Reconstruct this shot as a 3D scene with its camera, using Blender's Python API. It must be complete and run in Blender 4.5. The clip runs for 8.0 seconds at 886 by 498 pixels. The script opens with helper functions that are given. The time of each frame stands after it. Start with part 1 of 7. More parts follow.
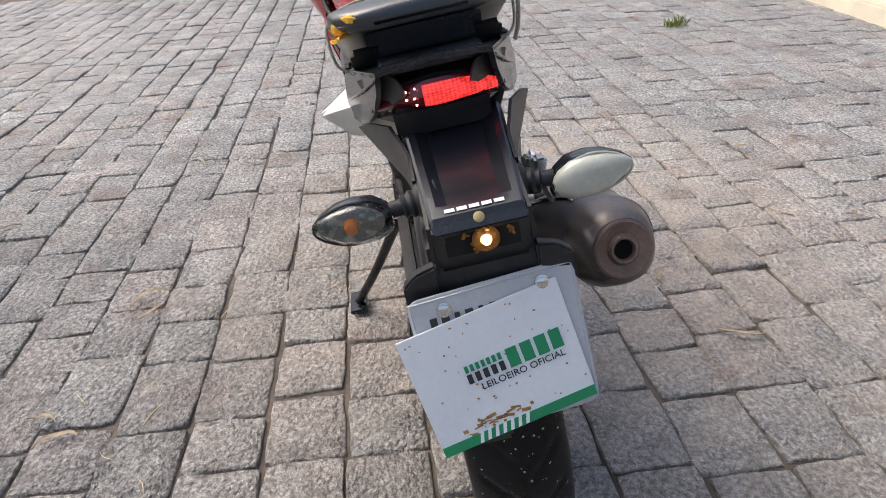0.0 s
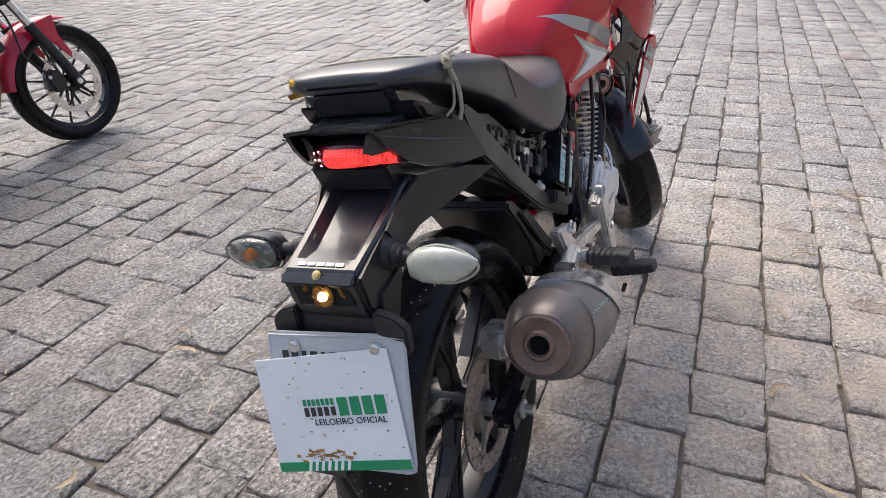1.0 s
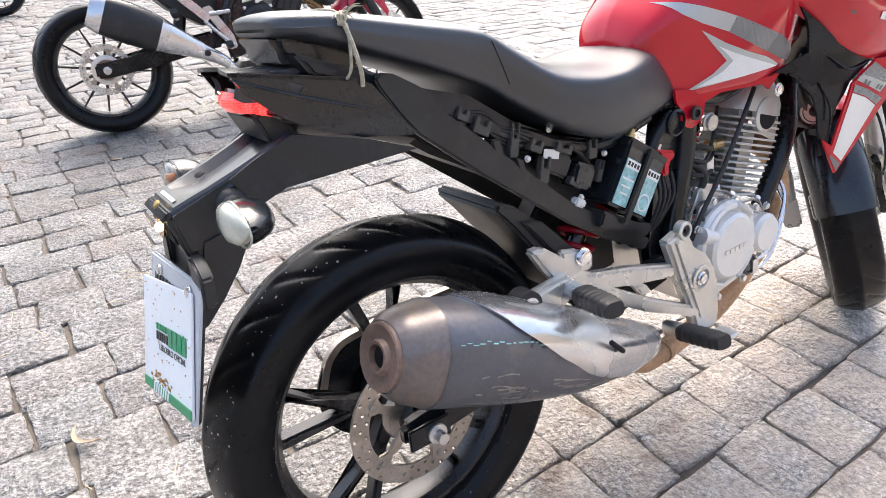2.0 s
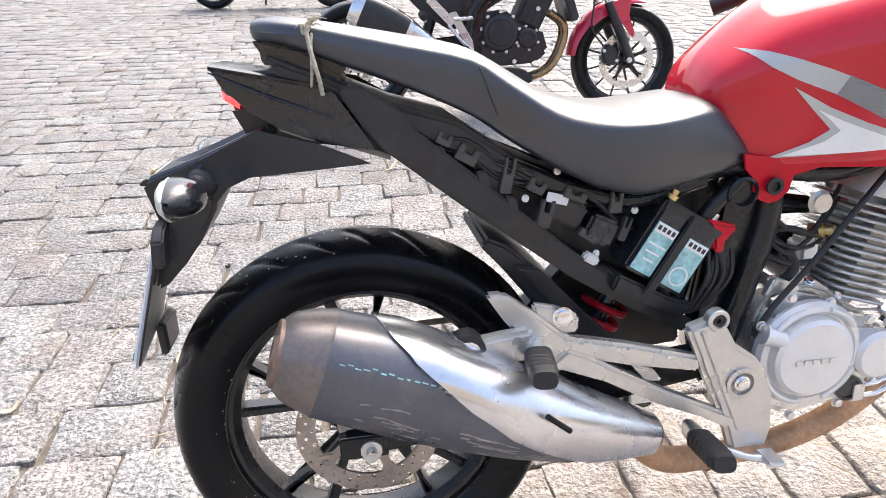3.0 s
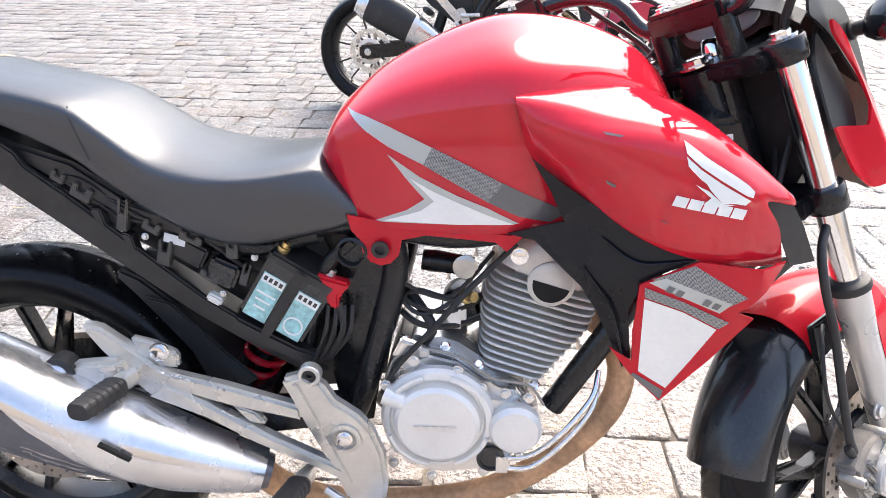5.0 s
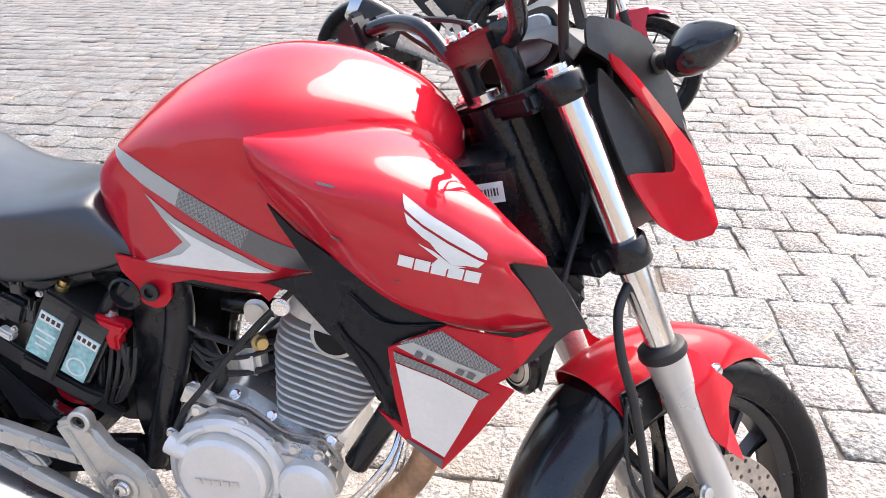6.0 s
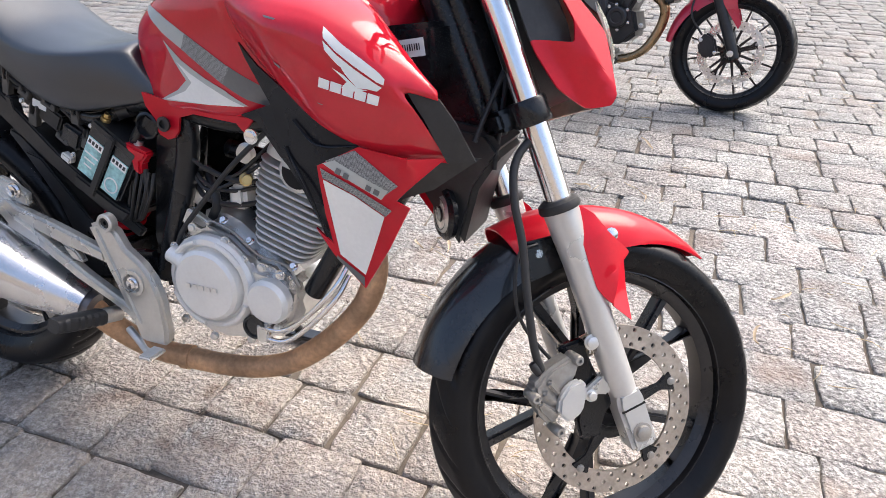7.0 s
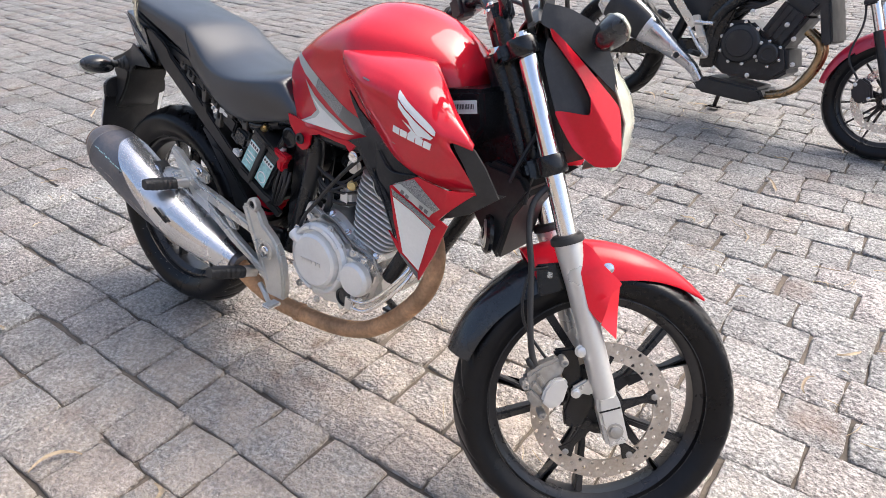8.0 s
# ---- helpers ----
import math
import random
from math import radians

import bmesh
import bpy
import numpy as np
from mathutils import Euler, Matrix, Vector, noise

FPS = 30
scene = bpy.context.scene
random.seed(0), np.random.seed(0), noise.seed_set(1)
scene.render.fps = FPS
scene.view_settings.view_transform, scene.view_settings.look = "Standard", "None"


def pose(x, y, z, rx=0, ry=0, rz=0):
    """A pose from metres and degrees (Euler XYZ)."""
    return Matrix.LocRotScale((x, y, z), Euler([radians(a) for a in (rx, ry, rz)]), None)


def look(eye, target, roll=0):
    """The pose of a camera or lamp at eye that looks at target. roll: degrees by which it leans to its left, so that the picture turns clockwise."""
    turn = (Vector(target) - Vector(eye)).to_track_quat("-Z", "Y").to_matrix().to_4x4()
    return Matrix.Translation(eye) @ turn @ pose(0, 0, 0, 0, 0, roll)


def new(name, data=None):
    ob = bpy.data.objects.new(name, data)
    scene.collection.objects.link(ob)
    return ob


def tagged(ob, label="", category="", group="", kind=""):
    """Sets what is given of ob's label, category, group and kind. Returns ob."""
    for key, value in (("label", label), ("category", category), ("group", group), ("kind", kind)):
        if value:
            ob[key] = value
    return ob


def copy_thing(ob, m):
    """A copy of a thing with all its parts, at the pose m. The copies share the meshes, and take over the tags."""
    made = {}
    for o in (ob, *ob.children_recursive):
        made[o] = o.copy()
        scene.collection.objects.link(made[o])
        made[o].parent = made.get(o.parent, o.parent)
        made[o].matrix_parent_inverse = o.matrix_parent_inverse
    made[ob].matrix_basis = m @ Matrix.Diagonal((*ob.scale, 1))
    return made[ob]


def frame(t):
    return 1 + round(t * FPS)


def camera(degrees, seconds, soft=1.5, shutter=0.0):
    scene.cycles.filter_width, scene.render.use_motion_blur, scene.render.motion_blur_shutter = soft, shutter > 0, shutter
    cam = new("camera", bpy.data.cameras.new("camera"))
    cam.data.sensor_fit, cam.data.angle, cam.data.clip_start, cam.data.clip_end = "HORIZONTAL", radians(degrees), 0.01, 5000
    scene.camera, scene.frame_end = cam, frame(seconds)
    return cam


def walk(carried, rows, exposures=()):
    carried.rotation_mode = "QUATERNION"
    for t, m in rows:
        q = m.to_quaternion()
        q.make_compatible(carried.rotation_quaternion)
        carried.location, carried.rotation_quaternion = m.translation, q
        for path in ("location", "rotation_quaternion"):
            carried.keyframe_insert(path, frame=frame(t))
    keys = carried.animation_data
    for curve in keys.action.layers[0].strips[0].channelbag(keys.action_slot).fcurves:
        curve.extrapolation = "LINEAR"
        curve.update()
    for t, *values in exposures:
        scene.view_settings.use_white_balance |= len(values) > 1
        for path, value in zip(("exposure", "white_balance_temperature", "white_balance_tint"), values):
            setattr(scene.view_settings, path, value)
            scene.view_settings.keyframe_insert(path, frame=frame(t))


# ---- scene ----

cam = camera(67.8, 8.0, 0.85)
PATH = [
    (0, (-0.875, 0.136, 1.014), (0.849, 0.063, 0.002), -2.7),
    (0.5, (-0.89, -0.078, 1.066), (0.815, 0.184, 0.054), -2.1),
    (1, (-0.798, -0.344, 1.093), (0.769, 0.423, 0.115), -1.8),
    (1.5, (-0.603, -0.591, 1.071), (0.655, 0.624, 0.101), -1.2),
    (2, (-0.362, -0.709, 1.028), (0.548, 0.781, 0.054), -1.2),
    (2.2, (-0.268, -0.739, 1.034), (0.476, 0.843, 0.063), -0.9),
    (3.3, (0.118, -0.818, 1.027), (0.152, 0.948, 0.089), -0.5),
    (3.5, (0.181, -0.778, 1.069), (0.14, 0.972, 0.101), -1.1),
    (4, (0.412, -0.811, 1.102), (0.283, 0.931, 0.129), -0.2),
    (4.5, (0.605, -0.852, 1.1), (0.476, 0.884, 0.117), 0.2),
    (5, (0.748, -0.786, 1.131), (0.567, 0.939, 0.137), 0.3),
    (5.2, (0.846, -0.716, 1.161), (0.66, 1.005, 0.16), 0.2),
    (6.3, (1.193, -0.634, 1.124), (0.757, 1.047, 0.132), -0.5),
    (6.5, (1.273, -0.659, 1.059), (0.778, 1.001, 0.06), -0.1),
    (7, (1.406, -0.787, 1.047), (0.738, 0.806, 0.038), 0.3),
    (7.5, (1.562, -0.85, 1.204), (0.655, 0.622, 0.197), 0.2),
    (8, (1.702, -0.894, 1.218), (0.628, 0.45, 0.198), 0.6),
]
walk(cam, [(t, look(eye, target, roll)) for t, eye, target, roll in PATH], [(0.0, 0.6), (0.5, 0.52), (1.0, 0.77), (1.5, 1.4), (2.2, 1.72), (3.5, 1.83), (4.5, 1.95), (5.2, 1.97), (6.3, 1.6), (7.0, 1.36), (8.0, 1.29)])

# ---- light ----
SUN_DIR = Vector((0.28, 0.5, 0.76)).normalized()
world = bpy.data.worlds.new("sky")
scene.world = world
world.use_nodes = True
wn = world.node_tree.nodes
sky = wn.new("ShaderNodeTexSky")
sky.sky_type = "NISHITA"
sky.sun_disc = False
sky.sun_elevation = math.asin(SUN_DIR.z)
sky.sun_rotation = math.atan2(SUN_DIR.x, SUN_DIR.y)
sky.air_density, sky.dust_density, sky.ozone_density = 1.0, 6.0, 1.0
wn["Background"].inputs["Strength"].default_value = 0.15
world.node_tree.links.new(sky.outputs["Color"], wn["Background"].inputs["Color"])
sun = new("sun", bpy.data.lights.new("sun", "SUN"))
sun.data.energy, sun.data.angle, sun.data.color = 1.15, radians(46), (1.0, 0.967, 0.922)
sun.matrix_world = look(SUN_DIR * 30, (0, 0, 0))

# ---- materials ----
def nodes_of(m):
    m.use_nodes = True
    return m.node_tree.nodes, m.node_tree.links, m.node_tree.nodes["Principled BSDF"]


def mat(name, col, rough=0.5, metal=0.0, var=0.15, scale=9.0, fine=160.0, bump=0.08, coat=0.0, dirt=0.0,
        dirt_col=(0.23, 0.17, 0.12), spec=0.5, coords="Object"):
    """A painted, moulded or cast surface: colour broken up at two scales, uneven gloss, fine relief, dusty patches."""
    m = bpy.data.materials.new(name)
    n, l, p = nodes_of(m)
    tc = n.new("ShaderNodeTexCoord")
    big, small = n.new("ShaderNodeTexNoise"), n.new("ShaderNodeTexNoise")
    big.inputs["Scale"].default_value, big.inputs["Detail"].default_value = scale, 6
    small.inputs["Scale"].default_value, small.inputs["Detail"].default_value = fine, 3
    for t in (big, small):
        l.new(tc.outputs[coords], t.inputs["Vector"])
    ramp = n.new("ShaderNodeMapRange")
    ramp.inputs["From Min"].default_value, ramp.inputs["From Max"].default_value = 0.3, 0.7
    ramp.inputs["To Min"].default_value, ramp.inputs["To Max"].default_value = 1 - var, 1 + var
    l.new(big.outputs["Fac"], ramp.inputs["Value"])
    ramp2 = n.new("ShaderNodeMapRange")
    ramp2.inputs["From Min"].default_value, ramp2.inputs["From Max"].default_value = 0.3, 0.7
    ramp2.inputs["To Min"].default_value, ramp2.inputs["To Max"].default_value = 1 - var * 0.5, 1 + var * 0.5
    l.new(small.outputs["Fac"], ramp2.inputs["Value"])
    mul = n.new("ShaderNodeMath")
    mul.operation = "MULTIPLY"
    l.new(ramp.outputs[0], mul.inputs[0]), l.new(ramp2.outputs[0], mul.inputs[1])
    mix = n.new("ShaderNodeMix")
    mix.data_type, mix.blend_type = "RGBA", "MULTIPLY"
    mix.inputs["Factor"].default_value = 1.0
    mix.inputs["A"].default_value = (*col, 1)
    l.new(mul.outputs[0], mix.inputs["B"])
    out = mix.outputs["Result"]
    rr = n.new("ShaderNodeMapRange")
    rr.inputs["From Min"].default_value, rr.inputs["From Max"].default_value = 0.25, 0.75
    rr.inputs["To Min"].default_value, rr.inputs["To Max"].default_value = max(rough - 0.1, 0.02), min(rough + 0.12, 1)
    l.new(big.outputs["Fac"], rr.inputs["Value"])
    rough_out = rr.outputs[0]
    if dirt > 0:
        d = n.new("ShaderNodeTexNoise")
        d.inputs["Scale"].default_value, d.inputs["Detail"].default_value, d.inputs["Roughness"].default_value = scale * 2.2, 9, 0.7
        l.new(tc.outputs[coords], d.inputs["Vector"])
        dr = n.new("ShaderNodeMapRange")
        dr.inputs["From Min"].default_value, dr.inputs["From Max"].default_value = 0.5, 0.78
        dr.inputs["To Min"].default_value, dr.inputs["To Max"].default_value = 0, dirt
        l.new(d.outputs["Fac"], dr.inputs["Value"])
        mx = n.new("ShaderNodeMix")
        mx.data_type = "RGBA"
        l.new(dr.outputs[0], mx.inputs["Factor"]), l.new(out, mx.inputs["A"])
        mx.inputs["B"].default_value = (*dirt_col, 1)
        out = mx.outputs["Result"]
        if metal:
            mm = n.new("ShaderNodeMapRange")
            mm.inputs["To Min"].default_value, mm.inputs["To Max"].default_value = metal, metal * 0.2
            l.new(dr.outputs[0], mm.inputs["Value"]), l.new(mm.outputs[0], p.inputs["Metallic"])
    l.new(out, p.inputs["Base Color"]), l.new(rough_out, p.inputs["Roughness"])
    if not (dirt > 0 and metal):
        p.inputs["Metallic"].default_value = metal
    p.inputs["Coat Weight"].default_value, p.inputs["Coat Roughness"].default_value = coat, 0.04
    p.inputs["Specular IOR Level"].default_value = spec
    if bump:
        b = n.new("ShaderNodeBump")
        b.inputs["Strength"].default_value, b.inputs["Distance"].default_value = bump, 0.002
        l.new(small.outputs["Fac"], b.inputs["Height"]), l.new(b.outputs["Normal"], p.inputs["Normal"])
    return m


def glow(name, col, strength, base=(0.4, 0.02, 0.02)):
    m = bpy.data.materials.new(name)
    n, l, p = nodes_of(m)
    p.inputs["Base Color"].default_value = (*base, 1)
    p.inputs["Emission Color"].default_value, p.inputs["Emission Strength"].default_value = (*col, 1), strength
    p.inputs["Roughness"].default_value = 0.2
    return m


def lit_lens(name):
    """Red lamp glass over rows of small lights: bright cells between darker ribs."""
    m = glow(name, (1.0, 0.05, 0.045), 1.0, (0.3, 0.004, 0.006))
    n, l, p = nodes_of(m)
    tc, br = n.new("ShaderNodeTexCoord"), n.new("ShaderNodeTexVoronoi")
    mp = n.new("ShaderNodeMapping")
    mp.inputs["Scale"].default_value = (0.4, 1.0, 1.6)
    l.new(tc.outputs["Object"], mp.inputs["Vector"]), l.new(mp.outputs["Vector"], br.inputs["Vector"])
    br.inputs["Scale"].default_value, br.inputs["Randomness"].default_value = 210, 0.2
    mr = n.new("ShaderNodeMapRange")
    mr.inputs["From Min"].default_value, mr.inputs["From Max"].default_value = 0.1, 0.75
    mr.inputs["To Min"].default_value, mr.inputs["To Max"].default_value = 1.2, 0.25
    l.new(br.outputs["Distance"], mr.inputs["Value"]), l.new(mr.outputs[0], p.inputs["Emission Strength"])
    return m


def clear(name, tint=(1, 1, 1), rough=0.05):
    m = bpy.data.materials.new(name)
    n, l, p = nodes_of(m)
    p.inputs["Base Color"].default_value = (*tint, 1)
    p.inputs["Transmission Weight"].default_value, p.inputs["Roughness"].default_value = 1.0, rough
    p.inputs["IOR"].default_value = 1.45
    return m


def tyre_mat(name, gritty):
    """Black rubber, dull on the flanks; gritty: pale grains stuck to the tread."""
    m = mat(name, (0.006, 0.006, 0.007), rough=0.3, spec=0.22, var=0.25, scale=14, bump=0.1, dirt=0.07, dirt_col=(0.04, 0.037, 0.034))
    if not gritty:
        return m
    n, l, p = nodes_of(m)
    tc, sep, keep = n.new("ShaderNodeTexCoord"), n.new("ShaderNodeSeparateXYZ"), n.new("ShaderNodeSeparateXYZ")
    vo, warp, add = n.new("ShaderNodeTexVoronoi"), n.new("ShaderNodeTexNoise"), n.new("ShaderNodeVectorMath")
    warp.inputs["Scale"].default_value = 300
    add.operation = "MULTIPLY_ADD"
    add.inputs[1].default_value = (0.004, 0.004, 0.004)
    vo.inputs["Scale"].default_value = 150
    l.new(tc.outputs["Object"], sep.inputs[0]), l.new(tc.outputs["Object"], warp.inputs["Vector"])
    l.new(warp.outputs["Color"], add.inputs[0]), l.new(tc.outputs["Object"], add.inputs[2])
    l.new(add.outputs[0], vo.inputs["Vector"]), l.new(vo.outputs["Color"], keep.inputs[0])

    def op(kind, a, b=0.0):
        q = n.new("ShaderNodeMath")
        q.operation = kind
        for i, v in enumerate((a, b)):
            if isinstance(v, float):
                q.inputs[i].default_value = v
            else:
                l.new(v, q.inputs[i])
        return q.outputs[0]
    size = op("MULTIPLY", keep.outputs["Y"], 0.3)
    grit = op("MULTIPLY", op("LESS_THAN", vo.outputs["Distance"], size), op("GREATER_THAN", keep.outputs["X"], 0.8))
    grit = op("MULTIPLY", grit, op("LESS_THAN", op("ABSOLUTE", sep.outputs["Y"]), 0.058))
    src = p.inputs["Base Color"].links[0].from_socket
    mg = n.new("ShaderNodeMix")
    mg.data_type = "RGBA"
    l.new(grit, mg.inputs["Factor"]), l.new(src, mg.inputs["A"])
    mg.inputs["B"].default_value = (0.4, 0.37, 0.34, 1)
    l.new(mg.outputs["Result"], p.inputs["Base Color"])
    return m


def hatch_mat(name):
    """Dark grey film with fine pale hatching, as on printed fairing stickers."""
    m = mat(name, (0.3, 0.3, 0.31), rough=0.35, var=0.1, bump=0.0, coat=0.3)
    n, l, p = nodes_of(m)
    tc, mp, ch = n.new("ShaderNodeTexCoord"), n.new("ShaderNodeMapping"), n.new("ShaderNodeTexChecker")
    mp.inputs["Rotation"].default_value = (0, radians(35), 0)
    l.new(tc.outputs["Object"], mp.inputs["Vector"]), l.new(mp.outputs["Vector"], ch.inputs["Vector"])
    ch.inputs["Scale"].default_value = 900
    ch.inputs["Color1"].default_value, ch.inputs["Color2"].default_value = (0.05, 0.05, 0.055, 1), (0.34, 0.34, 0.34, 1)
    l.new(ch.outputs["Color"], p.inputs["Base Color"])
    return m


RED = mat("red_paint", (0.52, 0.013, 0.028), rough=0.35, spec=0.0, var=0.06, bump=0.0, coat=1.0, dirt=0.03, dirt_col=(0.35, 0.05, 0.05))
RED_PLASTIC = mat("red_plastic", (0.5, 0.009, 0.022), rough=0.4, spec=0.05, var=0.06, bump=0.01, coat=0.5)
BLACK = mat("black_plastic", (0.019, 0.0195, 0.021), rough=0.4, spec=0.45, var=0.2, bump=0.06, dirt=0.18, dirt_col=(0.14, 0.13, 0.12))
GLOSS_BLACK = mat("gloss_black_plastic", (0.012, 0.0145, 0.018), rough=0.2, spec=0.5, var=0.2, bump=0.02, coat=0.2, dirt=0.08, dirt_col=(0.14, 0.13, 0.12))
SHROUD_BLACK = mat("black_shroud_plastic", (0.007, 0.008, 0.011), rough=0.22, spec=0.25, var=0.2, bump=0.02, dirt=0.04, dirt_col=(0.12, 0.12, 0.12))
GUARD_BLACK = mat("blue_black_plastic", (0.011, 0.013, 0.018), rough=0.3, spec=0.5, var=0.2, bump=0.02, coat=0.3, dirt=0.12, dirt_col=(0.1, 0.1, 0.11))
DECK = mat("grey_deck_plastic", (0.05, 0.058, 0.072), rough=0.3, var=0.2, bump=0.04, dirt=0.15)
FRAME_BLACK = mat("black_frame_paint", (0.009, 0.01, 0.012), rough=0.22, spec=0.4, var=0.2, bump=0.03, dirt=0.12, dirt_col=(0.1, 0.09, 0.08))
VINYL = mat("black_seat_vinyl", (0.011, 0.015, 0.022), rough=0.36, spec=1.0, var=0.18, scale=6, fine=420, bump=0.15, dirt=0.05, dirt_col=(0.12, 0.12, 0.12))
FOAM = mat("yellow_foam", (0.75, 0.42, 0.05), rough=0.9, var=0.25, scale=60, bump=0.4)
ALU = mat("cast_aluminium", (0.7, 0.69, 0.67), rough=0.3, metal=0.85, var=0.08, scale=12, bump=0.04, dirt=0.22, dirt_col=(0.26, 0.21, 0.16))
ALU_DULL = mat("dull_aluminium_paint", (0.6, 0.59, 0.56), rough=0.3, metal=0.72, var=0.06, scale=14, bump=0.03, dirt=0.22, dirt_col=(0.3, 0.25, 0.19))
CASE_ALU = mat("sand_cast_aluminium", (0.6, 0.59, 0.56), rough=0.42, metal=0.4, var=0.06, scale=14, bump=0.03, dirt=0.16, dirt_col=(0.32, 0.27, 0.2))
COVER_ALU = mat("pale_cover_paint", (0.74, 0.735, 0.71), rough=0.36, metal=0.3, var=0.04, scale=14, bump=0.02, dirt=0.1, dirt_col=(0.36, 0.3, 0.23))
STEEL = mat("brushed_steel_shield", (0.66, 0.66, 0.67), rough=0.24, metal=0.9, var=0.08, scale=10, bump=0.04, dirt=0.06, dirt_col=(0.4, 0.33, 0.25))
CHROME = mat("chrome_tube", (0.8, 0.8, 0.81), rough=0.15, metal=1.0, var=0.04, bump=0.0)
MUFFLER = mat("grey_muffler_paint", (0.11, 0.113, 0.128), rough=0.32, metal=0.35, var=0.14, scale=7, bump=0.04, dirt=0.4, dirt_col=(0.3, 0.23, 0.18))
RUST = mat("rusted_steel", (0.46, 0.28, 0.16), rough=0.62, metal=0.25, var=0.35, scale=16, fine=120, bump=0.35, dirt=0.5, dirt_col=(0.3, 0.16, 0.08))
RUST_CAP = mat("rusty_end_cap", (0.2, 0.135, 0.105), rough=0.5, metal=0.4, var=0.3, scale=22, bump=0.2, dirt=0.4, dirt_col=(0.26, 0.16, 0.11))
DISC = mat("brake_disc_steel", (0.42, 0.37, 0.32), rough=0.38, metal=0.8, var=0.2, scale=25, bump=0.1, dirt=0.4, dirt_col=(0.3, 0.22, 0.15))
DARK = mat("dark_hollow", (0.006, 0.006, 0.006), rough=0.9, var=0.1, bump=0.0)
RUBBER = mat("rubber", (0.016, 0.016, 0.017), rough=0.5, var=0.2, bump=0.15)
WHITE = mat("white_sticker", (0.78, 0.78, 0.76), rough=0.35, var=0.05, bump=0.0, coat=0.3)
SILVER = mat("silver_sticker", (0.44, 0.46, 0.455), rough=0.35, metal=0.3, var=0.05, bump=0.0, coat=0.3)
GREY = mat("grey_sticker", (0.12, 0.12, 0.125), rough=0.35, var=0.1, bump=0.0, coat=0.2)
HATCH = hatch_mat("hatched_sticker")
WHITE_PLASTIC = mat("white_plastic", (0.72, 0.7, 0.66), rough=0.4, var=0.08, bump=0.02, dirt=0.15, dirt_col=(0.45, 0.4, 0.33))
PLATE = mat("number_plate_paint", (0.5, 0.52, 0.54), rough=0.45, var=0.1, bump=0.05, dirt=0.25, dirt_col=(0.3, 0.26, 0.22))
BOARD = mat("printed_board", (0.8, 0.83, 0.85), rough=0.4, var=0.05, bump=0.02, dirt=0.12, dirt_col=(0.4, 0.33, 0.25))
CAST_GREY = mat("grey_cast_caliper", (0.36, 0.34, 0.31), rough=0.38, metal=0.6, var=0.12, scale=20, bump=0.05, dirt=0.35, dirt_col=(0.16, 0.13, 0.1))
CLIP_GREY = mat("grey_clip_plastic", (0.055, 0.054, 0.052), rough=0.45, var=0.2, bump=0.05, dirt=0.2)
GREEN = mat("green_print", (0.015, 0.26, 0.11), rough=0.4, var=0.08, bump=0.0)
BLACKINK = mat("black_print", (0.03, 0.03, 0.03), rough=0.5, var=0.1, bump=0.0)
OCHRE = mat("mud_smear", (0.36, 0.2, 0.07), rough=0.9, var=0.3, scale=60, bump=0.3)
# strong mottling imitates glare on the battery labels
CYAN = mat("battery_label_cyan", (0.3, 0.54, 0.54), rough=0.3, var=0.35, scale=45, bump=0.0)
BRASS = mat("brass", (0.6, 0.45, 0.2), rough=0.35, metal=0.9, var=0.1, bump=0.0)
LENS = clear("clear_lens", (0.93, 0.95, 0.93), 0.12)
LENS_WHITE = mat("clear_reflector_lens", (0.5, 0.51, 0.43), rough=0.12, var=0.12, scale=30, bump=0.0, coat=0.6)
ORANGE = mat("orange_bulb", (0.75, 0.2, 0.03), rough=0.25, var=0.1, bump=0.0)
TAIL_RED = lit_lens("lit_red_tail_lens")
TAIL_DARK = mat("unlit_red_lens", (0.1, 0.006, 0.01), rough=0.15, var=0.1, bump=0.0, coat=0.5)
LED = glow("lit_led", (1.0, 0.35, 0.35), 6.0)
BULB = glow("lit_bulb", (1.0, 0.72, 0.36), 14.0, (0.9, 0.7, 0.4))
FORK_ALU = mat("silver_fork_paint", (0.56, 0.555, 0.54), rough=0.3, metal=0.5, var=0.04, bump=0.01, dirt=0.02, dirt_col=(0.3, 0.25, 0.2))
REFLECTOR = mat("patterned_reflector", (0.2, 0.21, 0.2), rough=0.25, metal=0.5, var=0.4, scale=90, bump=0.4)
AMBER = mat("amber_reflector", (0.22, 0.11, 0.03), rough=0.2, metal=0.6, var=0.4, scale=120, bump=0.2)
ROPE = mat("frayed_rope", (0.42, 0.38, 0.29), rough=0.9, var=0.3, scale=120, bump=0.5)


# ---- tools ----
def part(name, bm, material, parent, label="", m=None, angle=38):
    """Links a bmesh as one mesh object under a thing or a part."""
    bm.normal_update()
    me = bpy.data.meshes.new(name)
    bm.to_mesh(me)
    bm.free()
    me.polygons.foreach_set("use_smooth", [True] * len(me.polygons))
    me.set_sharp_from_angle(angle=radians(angle))
    me.materials.append(material)
    ob = new(name, me)
    ob.parent = parent
    if m is not None:
        ob.matrix_local = m
    return tagged(ob, label)


def thing(name, m, label, category, group=""):
    ob = new(name)
    ob.empty_display_size = 0.05
    ob.matrix_world = m
    return tagged(ob, label, category, group)


